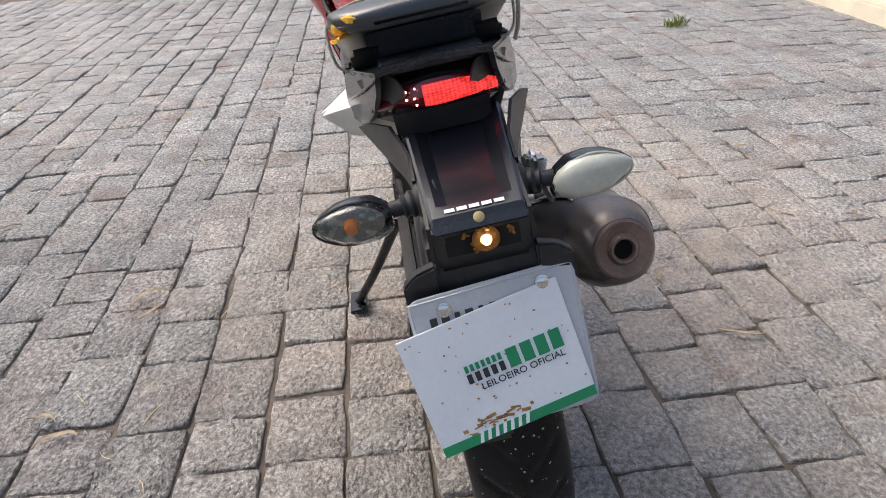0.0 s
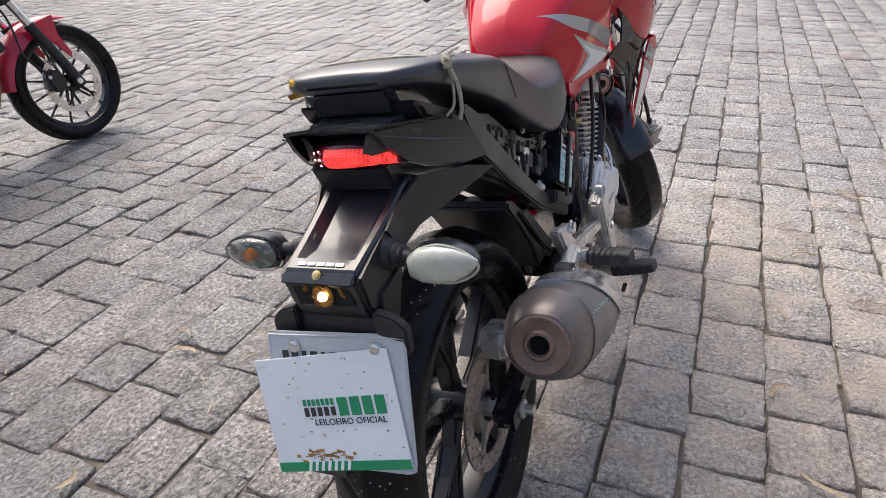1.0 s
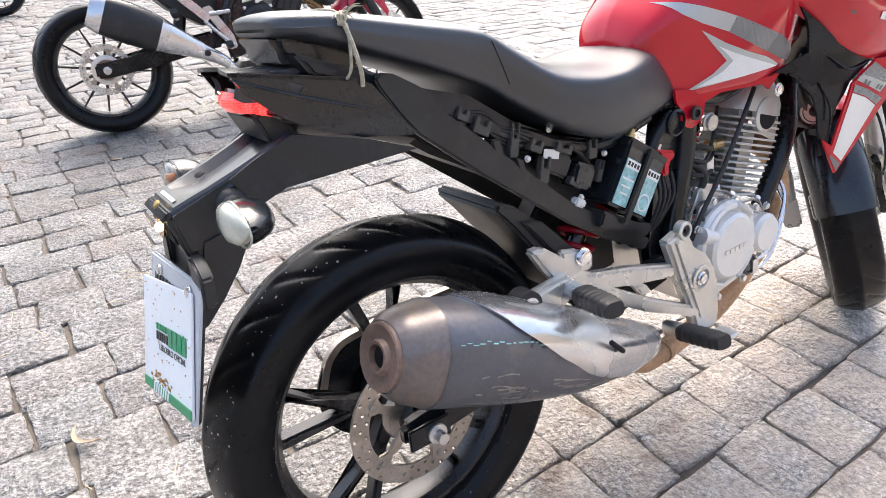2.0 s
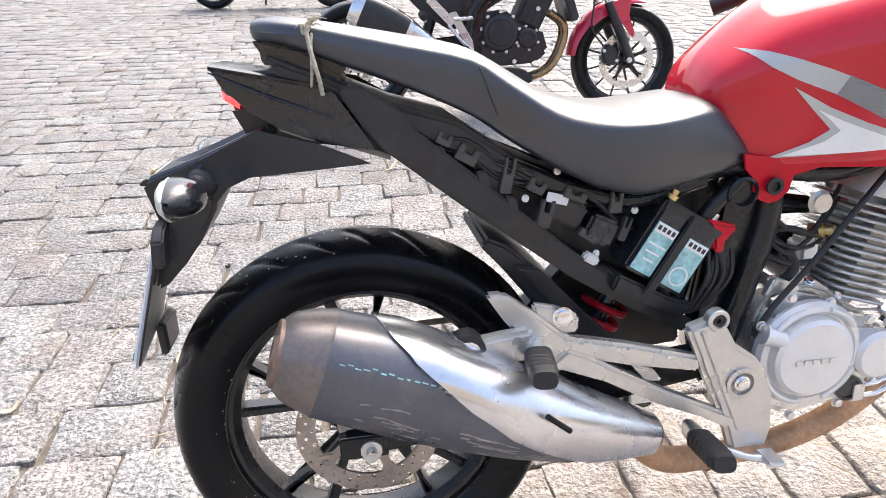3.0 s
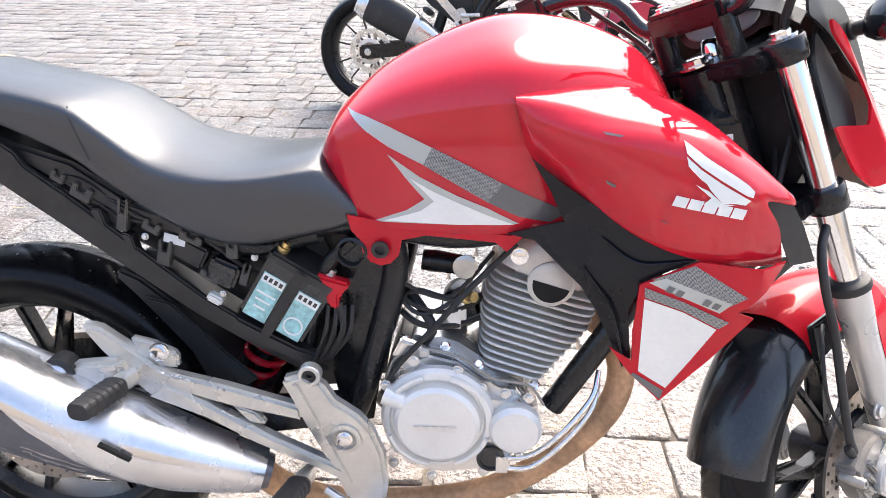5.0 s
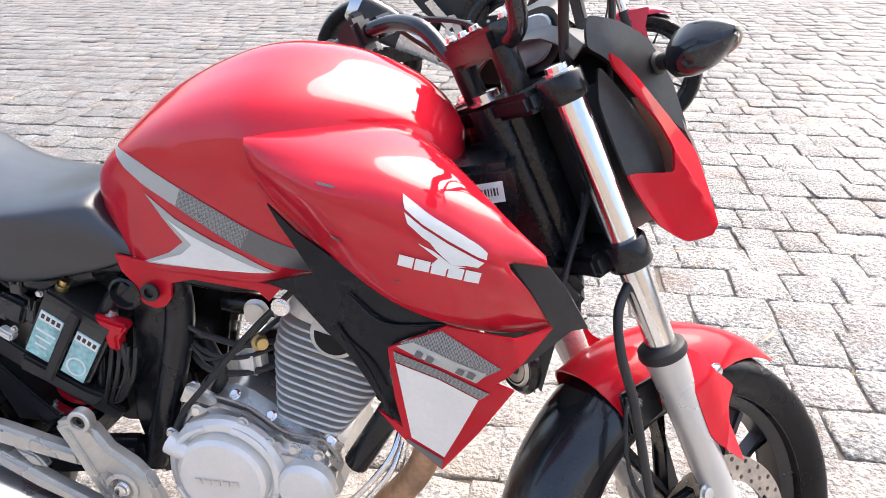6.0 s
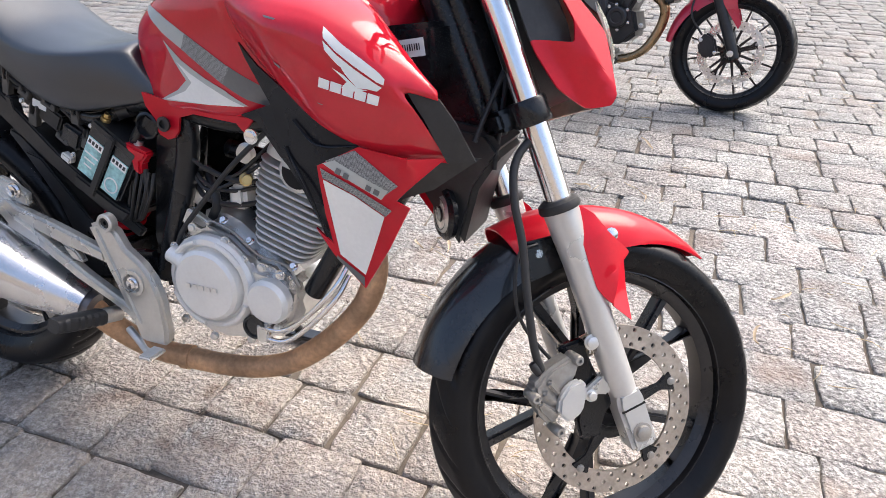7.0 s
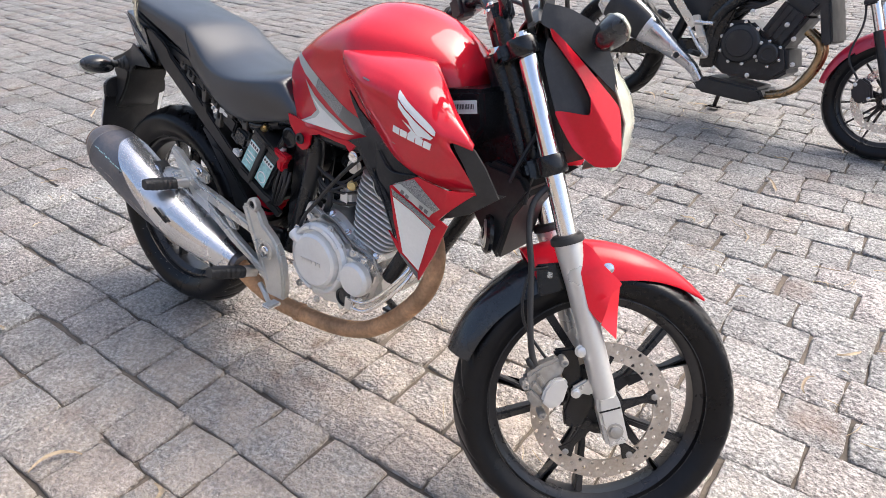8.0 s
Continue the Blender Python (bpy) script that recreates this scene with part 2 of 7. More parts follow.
def curve_through(pts, k=6):
    """A smooth line through points of any dimension."""
    p = [np.array(q, float) for q in pts]
    if len(p) < 3:
        return p
    p = [2 * p[0] - p[1], *p, 2 * p[-1] - p[-2]]
    out = []
    for a, b, c, d in zip(p, p[1:], p[2:], p[3:]):
        for i in range(k):
            t = i / k
            out.append(0.5 * (2 * b + (c - a) * t + (2 * a - 5 * b + 4 * c - d) * t * t + (3 * b - a - 3 * c + d) * t ** 3))
    out.append(p[-2])
    return out


def loft(rings, bm=None, cap=True, closed=True):
    bm = bm or bmesh.new()
    vs = [[bm.verts.new(Vector(q)) for q in r] for r in rings]
    n = len(vs[0])
    for a, b in zip(vs, vs[1:]):
        for i in range(n if closed else n - 1):
            j = (i + 1) % n
            bm.faces.new((a[i], a[j], b[j], b[i]))
    if cap and closed:
        bm.faces.new(vs[0][::-1]), bm.faces.new(vs[-1])
    bmesh.ops.recalc_face_normals(bm, faces=bm.faces)
    return bm


def thicken(bm, t):
    """Gives an open sheet a thickness."""
    bmesh.ops.solidify(bm, geom=list(bm.faces), thickness=t)
    bmesh.ops.recalc_face_normals(bm, faces=bm.faces)
    return bm


def backed(bm, step):
    """Gives an open sheet a back, moved by step, and closes its edge."""
    front = list(bm.faces)
    edge = [e for e in bm.edges if len(e.link_faces) == 1]
    twin = {v: bm.verts.new(v.co + step) for v in list(bm.verts)}
    for f in front:
        bm.faces.new([twin[v] for v in reversed(f.verts)])
    for e in edge:
        a, b = e.verts
        bm.faces.new((a, b, twin[b], twin[a]))
    bmesh.ops.recalc_face_normals(bm, faces=bm.faces)
    return bm


def tube(pts, r, n=10, k=5, bm=None):
    """A round tube through points; r is one radius or one for each point."""
    rs = [r] * len(pts) if isinstance(r, (int, float)) else list(r)
    line = curve_through([(*p, q) for p, q in zip(pts, rs)], k) if len(pts) > 2 else [np.array((*p, q), float) for p, q in zip(pts, rs)]
    pos = [Vector(q[:3]) for q in line]
    up, rings = None, []
    for i, p in enumerate(pos):
        d = (pos[min(i + 1, len(pos) - 1)] - pos[max(i - 1, 0)]).normalized()
        if up is None:
            up = d.orthogonal().normalized()
        up = (up - d * up.dot(d)).normalized()
        s = d.cross(up)
        rings.append([p + (up * math.cos(a) + s * math.sin(a)) * line[i][3] for a in (2 * math.pi * j / n for j in range(n))])
    return loft(rings, bm)


def lathe(prof, o=(0, 0, 0), ax=(0, -1, 0), n=32, bm=None, ring=False):
    """A profile of (radius, height) turned round an axis. ring: the profile closes on itself."""
    ax = Vector(ax).normalized()
    e1 = ax.orthogonal().normalized()
    e2 = ax.cross(e1)
    o = Vector(o)
    prof = list(prof) + ([prof[0]] if ring else [])
    rings = [[o + ax * h + (e1 * math.cos(a) + e2 * math.sin(a)) * max(r, 1e-5) for a in (2 * math.pi * j / n for j in range(n))] for r, h in prof]
    own = loft(rings, None, cap=not ring)
    bmesh.ops.remove_doubles(own, verts=own.verts, dist=2e-5)
    bmesh.ops.recalc_face_normals(own, faces=own.faces)
    return join(bm, own)


def join(bm, other):
    if bm is None:
        return other
    me = bpy.data.meshes.new("tmp")
    other.to_mesh(me)
    other.free()
    bm.from_mesh(me)
    bpy.data.meshes.remove(me)
    return bm


def bevelled(bm, w, seg=2):
    if w > 0:
        es = [e for e in bm.edges if len(e.link_faces) == 2 and e.calc_face_angle(0) > radians(25)]
        bmesh.ops.bevel(bm, geom=es, offset=w, segments=seg, affect="EDGES", clamp_overlap=True)
    return bm


def prism(poly, y0, y1, bev=0.003, bm=None, yfun=None):
    """A plate with an outline in x and z, from y0 to y1."""
    own = bmesh.new()
    a = [own.verts.new((x, y0 + (yfun(x, z) if yfun else 0), z)) for x, z in poly]
    b = [own.verts.new((x, y1 + (yfun(x, z) if yfun else 0), z)) for x, z in poly]
    n = len(poly)
    own.faces.new(a), own.faces.new(b[::-1])
    for i in range(n):
        j = (i + 1) % n
        own.faces.new((a[j], a[i], b[i], b[j]))
    bmesh.ops.recalc_face_normals(own, faces=own.faces)
    bevelled(own, bev)
    return join(bm, own)


def box(c, s, bev=0.003, bm=None, turn=(0, 0, 0)):
    own = bmesh.new()
    bmesh.ops.create_cube(own, size=1.0, matrix=Matrix.Diagonal((*s, 1)))
    bevelled(own, bev)
    own.transform(pose(*c, *turn))
    return join(bm, own)


def sheet(poly, size=0.02):
    """An outline in x and z filled with small triangles, at y = 0."""
    bm = bmesh.new()
    bm.faces.new([bm.verts.new((x, 0, z)) for x, z in poly])
    bm.normal_update()
    bmesh.ops.triangulate(bm, faces=bm.faces, ngon_method="EAR_CLIP")
    for _ in range(7):
        long = [e for e in bm.edges if e.calc_length() > size]
        if not long:
            break
        bmesh.ops.subdivide_edges(bm, edges=long, cuts=1)
        bmesh.ops.triangulate(bm, faces=[f for f in bm.faces if len(f.verts) > 3])
    return bm


def rounded(poly, cut=0.2):
    """An outline with its corners cut twice, so that it runs in soft curves."""
    for k in (cut, 0.25):
        out = []
        for (x0, z0), (x1, z1) in zip(poly, poly[1:] + poly[:1]):
            out += [(x0 + (x1 - x0) * k, z0 + (z1 - z0) * k), (x1 + (x0 - x1) * k, z1 + (z0 - z1) * k)]
        poly = out
    return poly


def panel(poly, yfun, thick=0.003, size=0.02):
    """A curved plate: an outline in x and z laid on the surface y = yfun(x, z), its outer face towards -y."""
    bm = sheet(poly, size)
    for v in bm.verts:
        v.co.y = yfun(v.co.x, v.co.z)
    bm.normal_update()
    if sum(f.normal.y for f in bm.faces) > 0:
        bmesh.ops.reverse_faces(bm, faces=bm.faces)
    return backed(bm, Vector((0, thick, 0)))


def on_skin(poly, tree, lift=0.0012, size=0.012, side=-1):
    """A film laid on a skin: the outline in x and z is pushed against it along y."""
    bm = sheet(poly, size)
    for v in list(bm.verts):
        hit, nor, _, _ = tree.ray_cast(Vector((v.co.x, side * 2, v.co.z)), Vector((0, -side, 0)))
        if hit is None:
            hit, nor, _, _ = tree.find_nearest(Vector((v.co.x, side * 0.15, v.co.z)))
        if nor.y * side < 0:
            nor = -nor
        v.co = hit + nor * lift
    bm.normal_update()
    if sum(f.normal.y for f in bm.faces) * side < 0:
        bmesh.ops.reverse_faces(bm, faces=bm.faces)
    return bm


def mirrored(bm):
    own = bm.copy()
    own.transform(Matrix.Diagonal((1, -1, 1, 1)))
    bmesh.ops.reverse_faces(own, faces=own.faces)
    return own


def bolt(parent, p, ax, r=0.008, h=0.006, material=None, name="bolt"):
    """A flanged hexagon bolt head."""
    bm = lathe([(r * 1.35, 0), (r * 1.35, h * 0.25), (r, h * 0.3), (r, h * 0.9), (r * 0.8, h), (0, h)], p, ax, 12)
    return part(name, bm, material or ALU, parent, angle=25)


def oval_ring(c, e1, e2, a, b, p=2.0, n=24, start=0.0, span=2 * math.pi):
    """A rounded ring of half axes a along e1 and b along e2; p over 2 squares it."""
    out = []
    for j in range(n):
        t = start + span * j / (n if span > 6.28 else n - 1)
        ct, st = math.cos(t), math.sin(t)
        out.append(Vector(c) + Vector(e1) * (a * math.copysign(abs(ct) ** (2 / p), ct)) + Vector(e2) * (b * math.copysign(abs(st) ** (2 / p), st)))
    return out


def holed_disc(r0, r1, y, t, cols, rows=2, hole=0.32, wavy=0.0):
    """A brake disc with real round holes, in the plane of x and z."""
    bm = bmesh.new()
    verts = {}

    def v(ang, rad, yy):
        key = (round(ang % (2 * math.pi), 5), round(rad, 5), round(yy, 5))
        if key not in verts:
            rr = rad + (wavy * math.cos(ang * 8) if rad > (r0 + r1) / 2 else 0)
            verts[key] = bm.verts.new((rr * math.cos(ang), yy, rr * math.sin(ang)))
        return verts[key]
    da, dr = 2 * math.pi / cols, (r1 - r0) / rows
    for yy, flip in ((y - t / 2, 1), (y + t / 2, -1)):
        for i in range(cols):
            for j in range(rows):
                a0, q0 = i * da, r0 + j * dr
                edge = [(0, 0), (0.5, 0), (1, 0), (1, 0.5), (1, 1), (0.5, 1), (0, 1), (0, 0.5)]
                if (i + j) % 2:
                    f = [v(a0 + u * da, q0 + w * dr, yy) for u, w in edge]
                    bm.faces.new(f[::flip])
                    continue
                k = dr / (da * (q0 + dr / 2))
                inner = [(0.5 + hole * min(k, 1) * math.cos(s), 0.5 + hole * min(1 / k, 1) * math.sin(s)) for s in (math.radians(225 + 45 * m) for m in range(8))]
                o = [v(a0 + u * da, q0 + w * dr, yy) for u, w in edge]
                h = [v(a0 + u * da, q0 + w * dr, yy) for u, w in inner]
                for m in range(8):
                    g = (m + 1) % 8
                    bm.faces.new((o[m], o[g], h[g], h[m])[::flip])
    rim = [e for e in bm.edges if len(e.link_faces) == 1]
    low = {(round(q.co.x, 6), round(q.co.z, 6)): q for q in bm.verts if q.co.y > y}
    for e in rim:
        a, b = e.verts
        if a.co.y < y:
            c, d = low[(round(b.co.x, 6), round(b.co.z, 6))], low[(round(a.co.x, 6), round(a.co.z, 6))]
            bm.faces.new((a, b, c, d))
    bmesh.ops.recalc_face_normals(bm, faces=bm.faces)
    return bm

# ---- ground ----
def stone_mat(name, per):
    """Grey to pinkish split granite with speckle, dust, moss-brown edges and painted-in light."""
    m = bpy.data.materials.new(name)
    n, l, p = nodes_of(m)
    tc = n.new("ShaderNodeNewGeometry")
    pos = tc.outputs["Position"]
    rnd = n.new("ShaderNodeObjectInfo").outputs["Random"] if per == "object" else tc.outputs["Random Per Island"]
    ramp = n.new("ShaderNodeValToRGB")
    cr = ramp.color_ramp
    cr.elements[0].position, cr.elements[0].color = 0.0, (0.262, 0.252, 0.242, 1)
    cr.elements[1].position, cr.elements[1].color = 1.0, (0.317, 0.296, 0.284, 1)
    for q, c in ((0.3, (0.284, 0.279, 0.272, 1)), (0.55, (0.321, 0.321, 0.311, 1)), (0.8, (0.311, 0.290, 0.273, 1))):
        e = cr.elements.new(q)
        e.color = c
    l.new(rnd, ramp.inputs["Fac"])
    col = ramp.outputs["Color"]
    for scale, detail, lo, hi, amount in ((330, 3, 0.38, 0.62, 0.34), (95, 10, 0.36, 0.64, 0.52), (16, 6, 0.35, 0.65, 0.17), (2.2, 5, 0.3, 0.7, 0.16)):
        t = n.new("ShaderNodeTexNoise")
        t.inputs["Scale"].default_value, t.inputs["Detail"].default_value = scale, detail
        l.new(pos, t.inputs["Vector"])
        r = n.new("ShaderNodeMapRange")
        r.inputs["From Min"].default_value, r.inputs["From Max"].default_value = lo, hi
        r.inputs["To Min"].default_value, r.inputs["To Max"].default_value = 1 - amount, 1 + amount
        l.new(t.outputs["Fac"], r.inputs["Value"])
        mx = n.new("ShaderNodeMix")
        mx.data_type, mx.blend_type = "RGBA", "MULTIPLY"
        mx.inputs["Factor"].default_value = 1
        l.new(col, mx.inputs["A"]), l.new(r.outputs[0], mx.inputs["B"])
        col = mx.outputs["Result"]
        if scale == 95:
            rough_src = t.outputs["Fac"]
    # brown dust and oil drips
    st = n.new("ShaderNodeTexNoise")
    st.inputs["Scale"].default_value, st.inputs["Detail"].default_value = 5.0, 9
    l.new(pos, st.inputs["Vector"])
    sr = n.new("ShaderNodeMapRange")
    sr.inputs["From Min"].default_value, sr.inputs["From Max"].default_value = 0.56, 0.72
    sr.inputs["To Min"].default_value, sr.inputs["To Max"].default_value = 0, 0.55
    l.new(st.outputs["Fac"], sr.inputs["Value"])
    mx = n.new("ShaderNodeMix")
    mx.data_type = "RGBA"
    l.new(sr.outputs[0], mx.inputs["Factor"]), l.new(col, mx.inputs["A"])
    mx.inputs["B"].default_value = (0.2, 0.13, 0.095, 1)
    col = mx.outputs["Result"]
    # warm tan dirt by the motorcycle, its colour lightened to offset the cast shadow
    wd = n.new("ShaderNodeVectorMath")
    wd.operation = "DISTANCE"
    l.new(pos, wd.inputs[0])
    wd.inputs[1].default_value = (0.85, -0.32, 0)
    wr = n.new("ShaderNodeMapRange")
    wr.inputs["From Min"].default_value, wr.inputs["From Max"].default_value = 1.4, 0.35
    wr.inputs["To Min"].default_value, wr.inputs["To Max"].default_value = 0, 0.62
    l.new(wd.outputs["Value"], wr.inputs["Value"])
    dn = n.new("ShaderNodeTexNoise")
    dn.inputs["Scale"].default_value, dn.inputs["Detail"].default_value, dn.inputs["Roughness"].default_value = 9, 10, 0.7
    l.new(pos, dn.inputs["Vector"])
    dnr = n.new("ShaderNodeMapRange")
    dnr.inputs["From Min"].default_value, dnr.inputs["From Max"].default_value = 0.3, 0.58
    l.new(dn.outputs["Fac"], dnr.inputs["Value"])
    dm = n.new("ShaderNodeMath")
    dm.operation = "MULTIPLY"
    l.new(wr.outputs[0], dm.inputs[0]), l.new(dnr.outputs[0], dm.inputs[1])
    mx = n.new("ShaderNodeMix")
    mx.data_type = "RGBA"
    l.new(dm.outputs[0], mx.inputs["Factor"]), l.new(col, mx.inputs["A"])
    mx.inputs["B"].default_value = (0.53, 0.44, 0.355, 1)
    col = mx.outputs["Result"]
    # painted light: setts brighter towards +x and -y, darker on the other side
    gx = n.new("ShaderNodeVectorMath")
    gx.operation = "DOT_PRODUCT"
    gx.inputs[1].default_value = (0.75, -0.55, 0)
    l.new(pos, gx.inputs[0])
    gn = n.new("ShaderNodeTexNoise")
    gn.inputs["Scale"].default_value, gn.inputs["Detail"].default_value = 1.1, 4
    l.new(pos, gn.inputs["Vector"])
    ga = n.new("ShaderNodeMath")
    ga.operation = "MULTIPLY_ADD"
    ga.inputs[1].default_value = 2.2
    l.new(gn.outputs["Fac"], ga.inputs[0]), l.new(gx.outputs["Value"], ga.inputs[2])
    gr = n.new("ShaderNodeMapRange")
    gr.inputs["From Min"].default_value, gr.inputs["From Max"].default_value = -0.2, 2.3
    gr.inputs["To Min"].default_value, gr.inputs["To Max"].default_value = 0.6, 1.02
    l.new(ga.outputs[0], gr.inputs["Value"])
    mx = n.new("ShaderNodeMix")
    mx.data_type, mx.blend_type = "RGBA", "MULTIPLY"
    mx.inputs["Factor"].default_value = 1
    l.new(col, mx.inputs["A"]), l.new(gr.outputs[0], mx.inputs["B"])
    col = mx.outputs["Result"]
    # oil stain below the parked engine
    dist = n.new("ShaderNodeVectorMath")
    dist.operation = "DISTANCE"
    sq = n.new("ShaderNodeVectorMath")
    sq.operation = "MULTIPLY"
    sq.inputs[1].default_value = (0.8, 1.25, 0)
    l.new(pos, sq.inputs[0]), l.new(sq.outputs[0], dist.inputs[0])
    dist.inputs[1].default_value = (0.44, 0.03, 0)
    dr = n.new("ShaderNodeMapRange")
    dr.inputs["From Min"].default_value, dr.inputs["From Max"].default_value = 0.42, 0.05
    dr.inputs["To Min"].default_value, dr.inputs["To Max"].default_value = 0, 0.75
    l.new(dist.outputs["Value"], dr.inputs["Value"])
    on = n.new("ShaderNodeTexNoise")
    on.inputs["Scale"].default_value, on.inputs["Detail"].default_value, on.inputs["Roughness"].default_value = 11, 9, 0.65
    l.new(pos, on.inputs["Vector"])
    orr = n.new("ShaderNodeMapRange")
    orr.inputs["From Min"].default_value, orr.inputs["From Max"].default_value = 0.52, 0.64
    l.new(on.outputs["Fac"], orr.inputs["Value"])
    om = n.new("ShaderNodeMath")
    om.operation = "MULTIPLY"
    l.new(dr.outputs[0], om.inputs[0]), l.new(orr.outputs[0], om.inputs[1])
    mx = n.new("ShaderNodeMix")
    mx.data_type = "RGBA"
    l.new(om.outputs[0], mx.inputs["Factor"]), l.new(col, mx.inputs["A"])
    mx.inputs["B"].default_value = (0.1, 0.055, 0.035, 1)
    l.new(mx.outputs["Result"], p.inputs["Base Color"])
    rr = n.new("ShaderNodeMapRange")
    rr.inputs["To Min"].default_value, rr.inputs["To Max"].default_value = 0.4, 0.8
    l.new(rough_src, rr.inputs["Value"]), l.new(rr.outputs[0], p.inputs["Roughness"])
    p.inputs["Specular IOR Level"].default_value = 0.55
    b1, b2 = n.new("ShaderNodeTexNoise"), n.new("ShaderNodeTexNoise")
    b1.inputs["Scale"].default_value, b1.inputs["Detail"].default_value = 70, 11
    b2.inputs["Scale"].default_value, b2.inputs["Detail"].default_value = 210, 5
    add = n.new("ShaderNodeMath")
    add.operation = "MULTIPLY_ADD"
    add.inputs[1].default_value = 0.35
    l.new(pos, b1.inputs["Vector"]), l.new(pos, b2.inputs["Vector"])
    l.new(b2.outputs["Fac"], add.inputs[0]), l.new(b1.outputs["Fac"], add.inputs[2])
    b = n.new("ShaderNodeBump")
    b.inputs["Strength"].default_value, b.inputs["Distance"].default_value = 1.0, 0.02
    l.new(add.outputs[0], b.inputs["Height"]), l.new(b.outputs["Normal"], p.inputs["Normal"])
    return m


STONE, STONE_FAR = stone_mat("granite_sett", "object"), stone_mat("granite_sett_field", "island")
SAND = mat("joint_sand", (0.11, 0.092, 0.075), rough=0.95, var=0.4, scale=7, fine=90, bump=0.7, dirt=0.5, dirt_col=(0.15, 0.11, 0.075))
COURSE, SLOPE = 0.1675, 0.052

bm = loft([[Vector((x, y, z)) for x in (-400, -30, 30, 400)] for y, z in ((-400, -0.0115), (-30, -0.0115), (0.4, -0.0115), (14.4, -0.3615), (60, -0.3615), (400, -0.3615))], None, False, False)
if sum(f.normal.z for f in bm.faces) < 0:
    bmesh.ops.reverse_faces(bm, faces=bm.faces)
ground = part("ground", bm, SAND, None)
tagged(ground, "sandy brown earth filling the paving joints", "ground", kind="structure")
pavement = tagged(new("pavement"), "worn granite sett paving laid in courses", "pavement", kind="structure")

rs = random.Random(7)
stones = []
for j in range(-26, 72):
    y0 = -0.355 + COURSE * j
    x = -8.0 + rs.uniform(0, 0.2)
    while x < 7.0:
        w = rs.choice((0.15, 0.165, 0.18, 0.19, 0.21, 0.24)) + rs.uniform(-0.012, 0.012)
        stones.append((x + w / 2, y0 + COURSE / 2, w, COURSE + rs.uniform(-0.008, 0.008)))
        x += w


def sett_verts(w, d, seed, fine):
    """A split stone: rounded top edge, uneven head, sides going down into the joint."""
    r = random.Random(seed)
    gap = 0.002 + r.uniform(-0.0012, 0.003)
    a, b = w / 2 - gap, d / 2 - gap
    skew = [(r.uniform(-0.006, 0.006), r.uniform(-0.006, 0.006)) for _ in range(4)]
    n = 5 if fine else 2
    wobs = [[0] + [r.uniform(-0.0042, 0.003) for _ in range(n - 1)] for _ in range(4)]
    rows = []
    for inset, z in ((0.0, -0.045), (0.0, -0.005), (0.0016, -0.0015), (0.005, 0.0)) if fine else ((0.0, -0.03), (0.001, -0.005), (0.005, 0.0)):
        loop = []
        for side in range(4):
            for k in range(n):
                t = k / n
                cx = [(-1, -1), (1, -1), (1, 1), (-1, 1)]
                p, q = cx[side], cx[(side + 1) % 4]
                sx = skew[side][0] * (1 - t) + skew[(side + 1) % 4][0] * t
                sy = skew[side][1] * (1 - t) + skew[(side + 1) % 4][1] * t
                u, v = p[0] + (q[0] - p[0]) * t, p[1] + (q[1] - p[1]) * t
                if t == 0:
                    u, v = u * 0.975, v * 0.975
                wob = wobs[side][k]
                loop.append((u * (a - inset) + sx + wob, v * (b - inset) + sy + wob * 0.7, z + (r.uniform(-0.003, 0.0025) if z > -0.02 else 0)))
        rows.append(loop)
    return rows


def sett_faces(rows, base):
    n = len(rows[0])
    faces = []
    for k in range(len(rows) - 1):
        for i in range(n):
            j = (i + 1) % n
            faces.append((base + k * n + i, base + k * n + j, base + (k + 1) * n + j, base + (k + 1) * n + i))
    top = base + (len(rows) - 1) * n
    centre = base + len(rows) * n
    for i in range(n):
        faces.append((top + i, top + (i + 1) % n, centre))
    return faces


def crown(rows, r):
    top = rows[-1]
    return (sum(q[0] for q in top) / len(top), sum(q[1] for q in top) / len(top), 0.0 + r.uniform(-0.001, 0.005))


def to_world(x, y):
    return x - SLOPE * (y - 0.0), y + SLOPE * (x - 0.2)


def fall(y):
    """The yard falls gently away past the parked motorcycle."""
    return -0.025 * min(14.0, max(0.0, y - 0.4))


def near(s):
    return max(abs(s[0] - 0.55) / 1.45, abs(s[1] - 0.1) / 1.05)


stones.sort(key=near)
own, field = stones[:300], stones[300:]
variants = {}
for i, (x, y, w, d) in enumerate(own):
    key = (round(w / 0.012), i % 4)
    if key not in variants:
        rows = sett_verts(key[0] * 0.012, COURSE, i * 7 + 1, True)
        vs = [q for row in rows for q in row] + [crown(rows, random.Random(i))]
        me = bpy.data.meshes.new("sett")
        me.from_pydata(vs, [], sett_faces(rows, 0))
        me.polygons.foreach_set("use_smooth", [True] * len(me.polygons))
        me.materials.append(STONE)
        variants[key] = me
    ob = new("sett", variants[key])
    ob.parent = pavement
    r = random.Random(i + 900)
    wx, wy = to_world(x, y)
    ob.matrix_local = pose(wx, wy, fall(wy) + r.uniform(-0.0035, 0.003), r.uniform(-1.1, 1.1), r.uniform(-1.1, 1.1), math.degrees(SLOPE) + r.uniform(-1.2, 1.2) + (180 if i % 2 else 0))
vs, fs = [], []
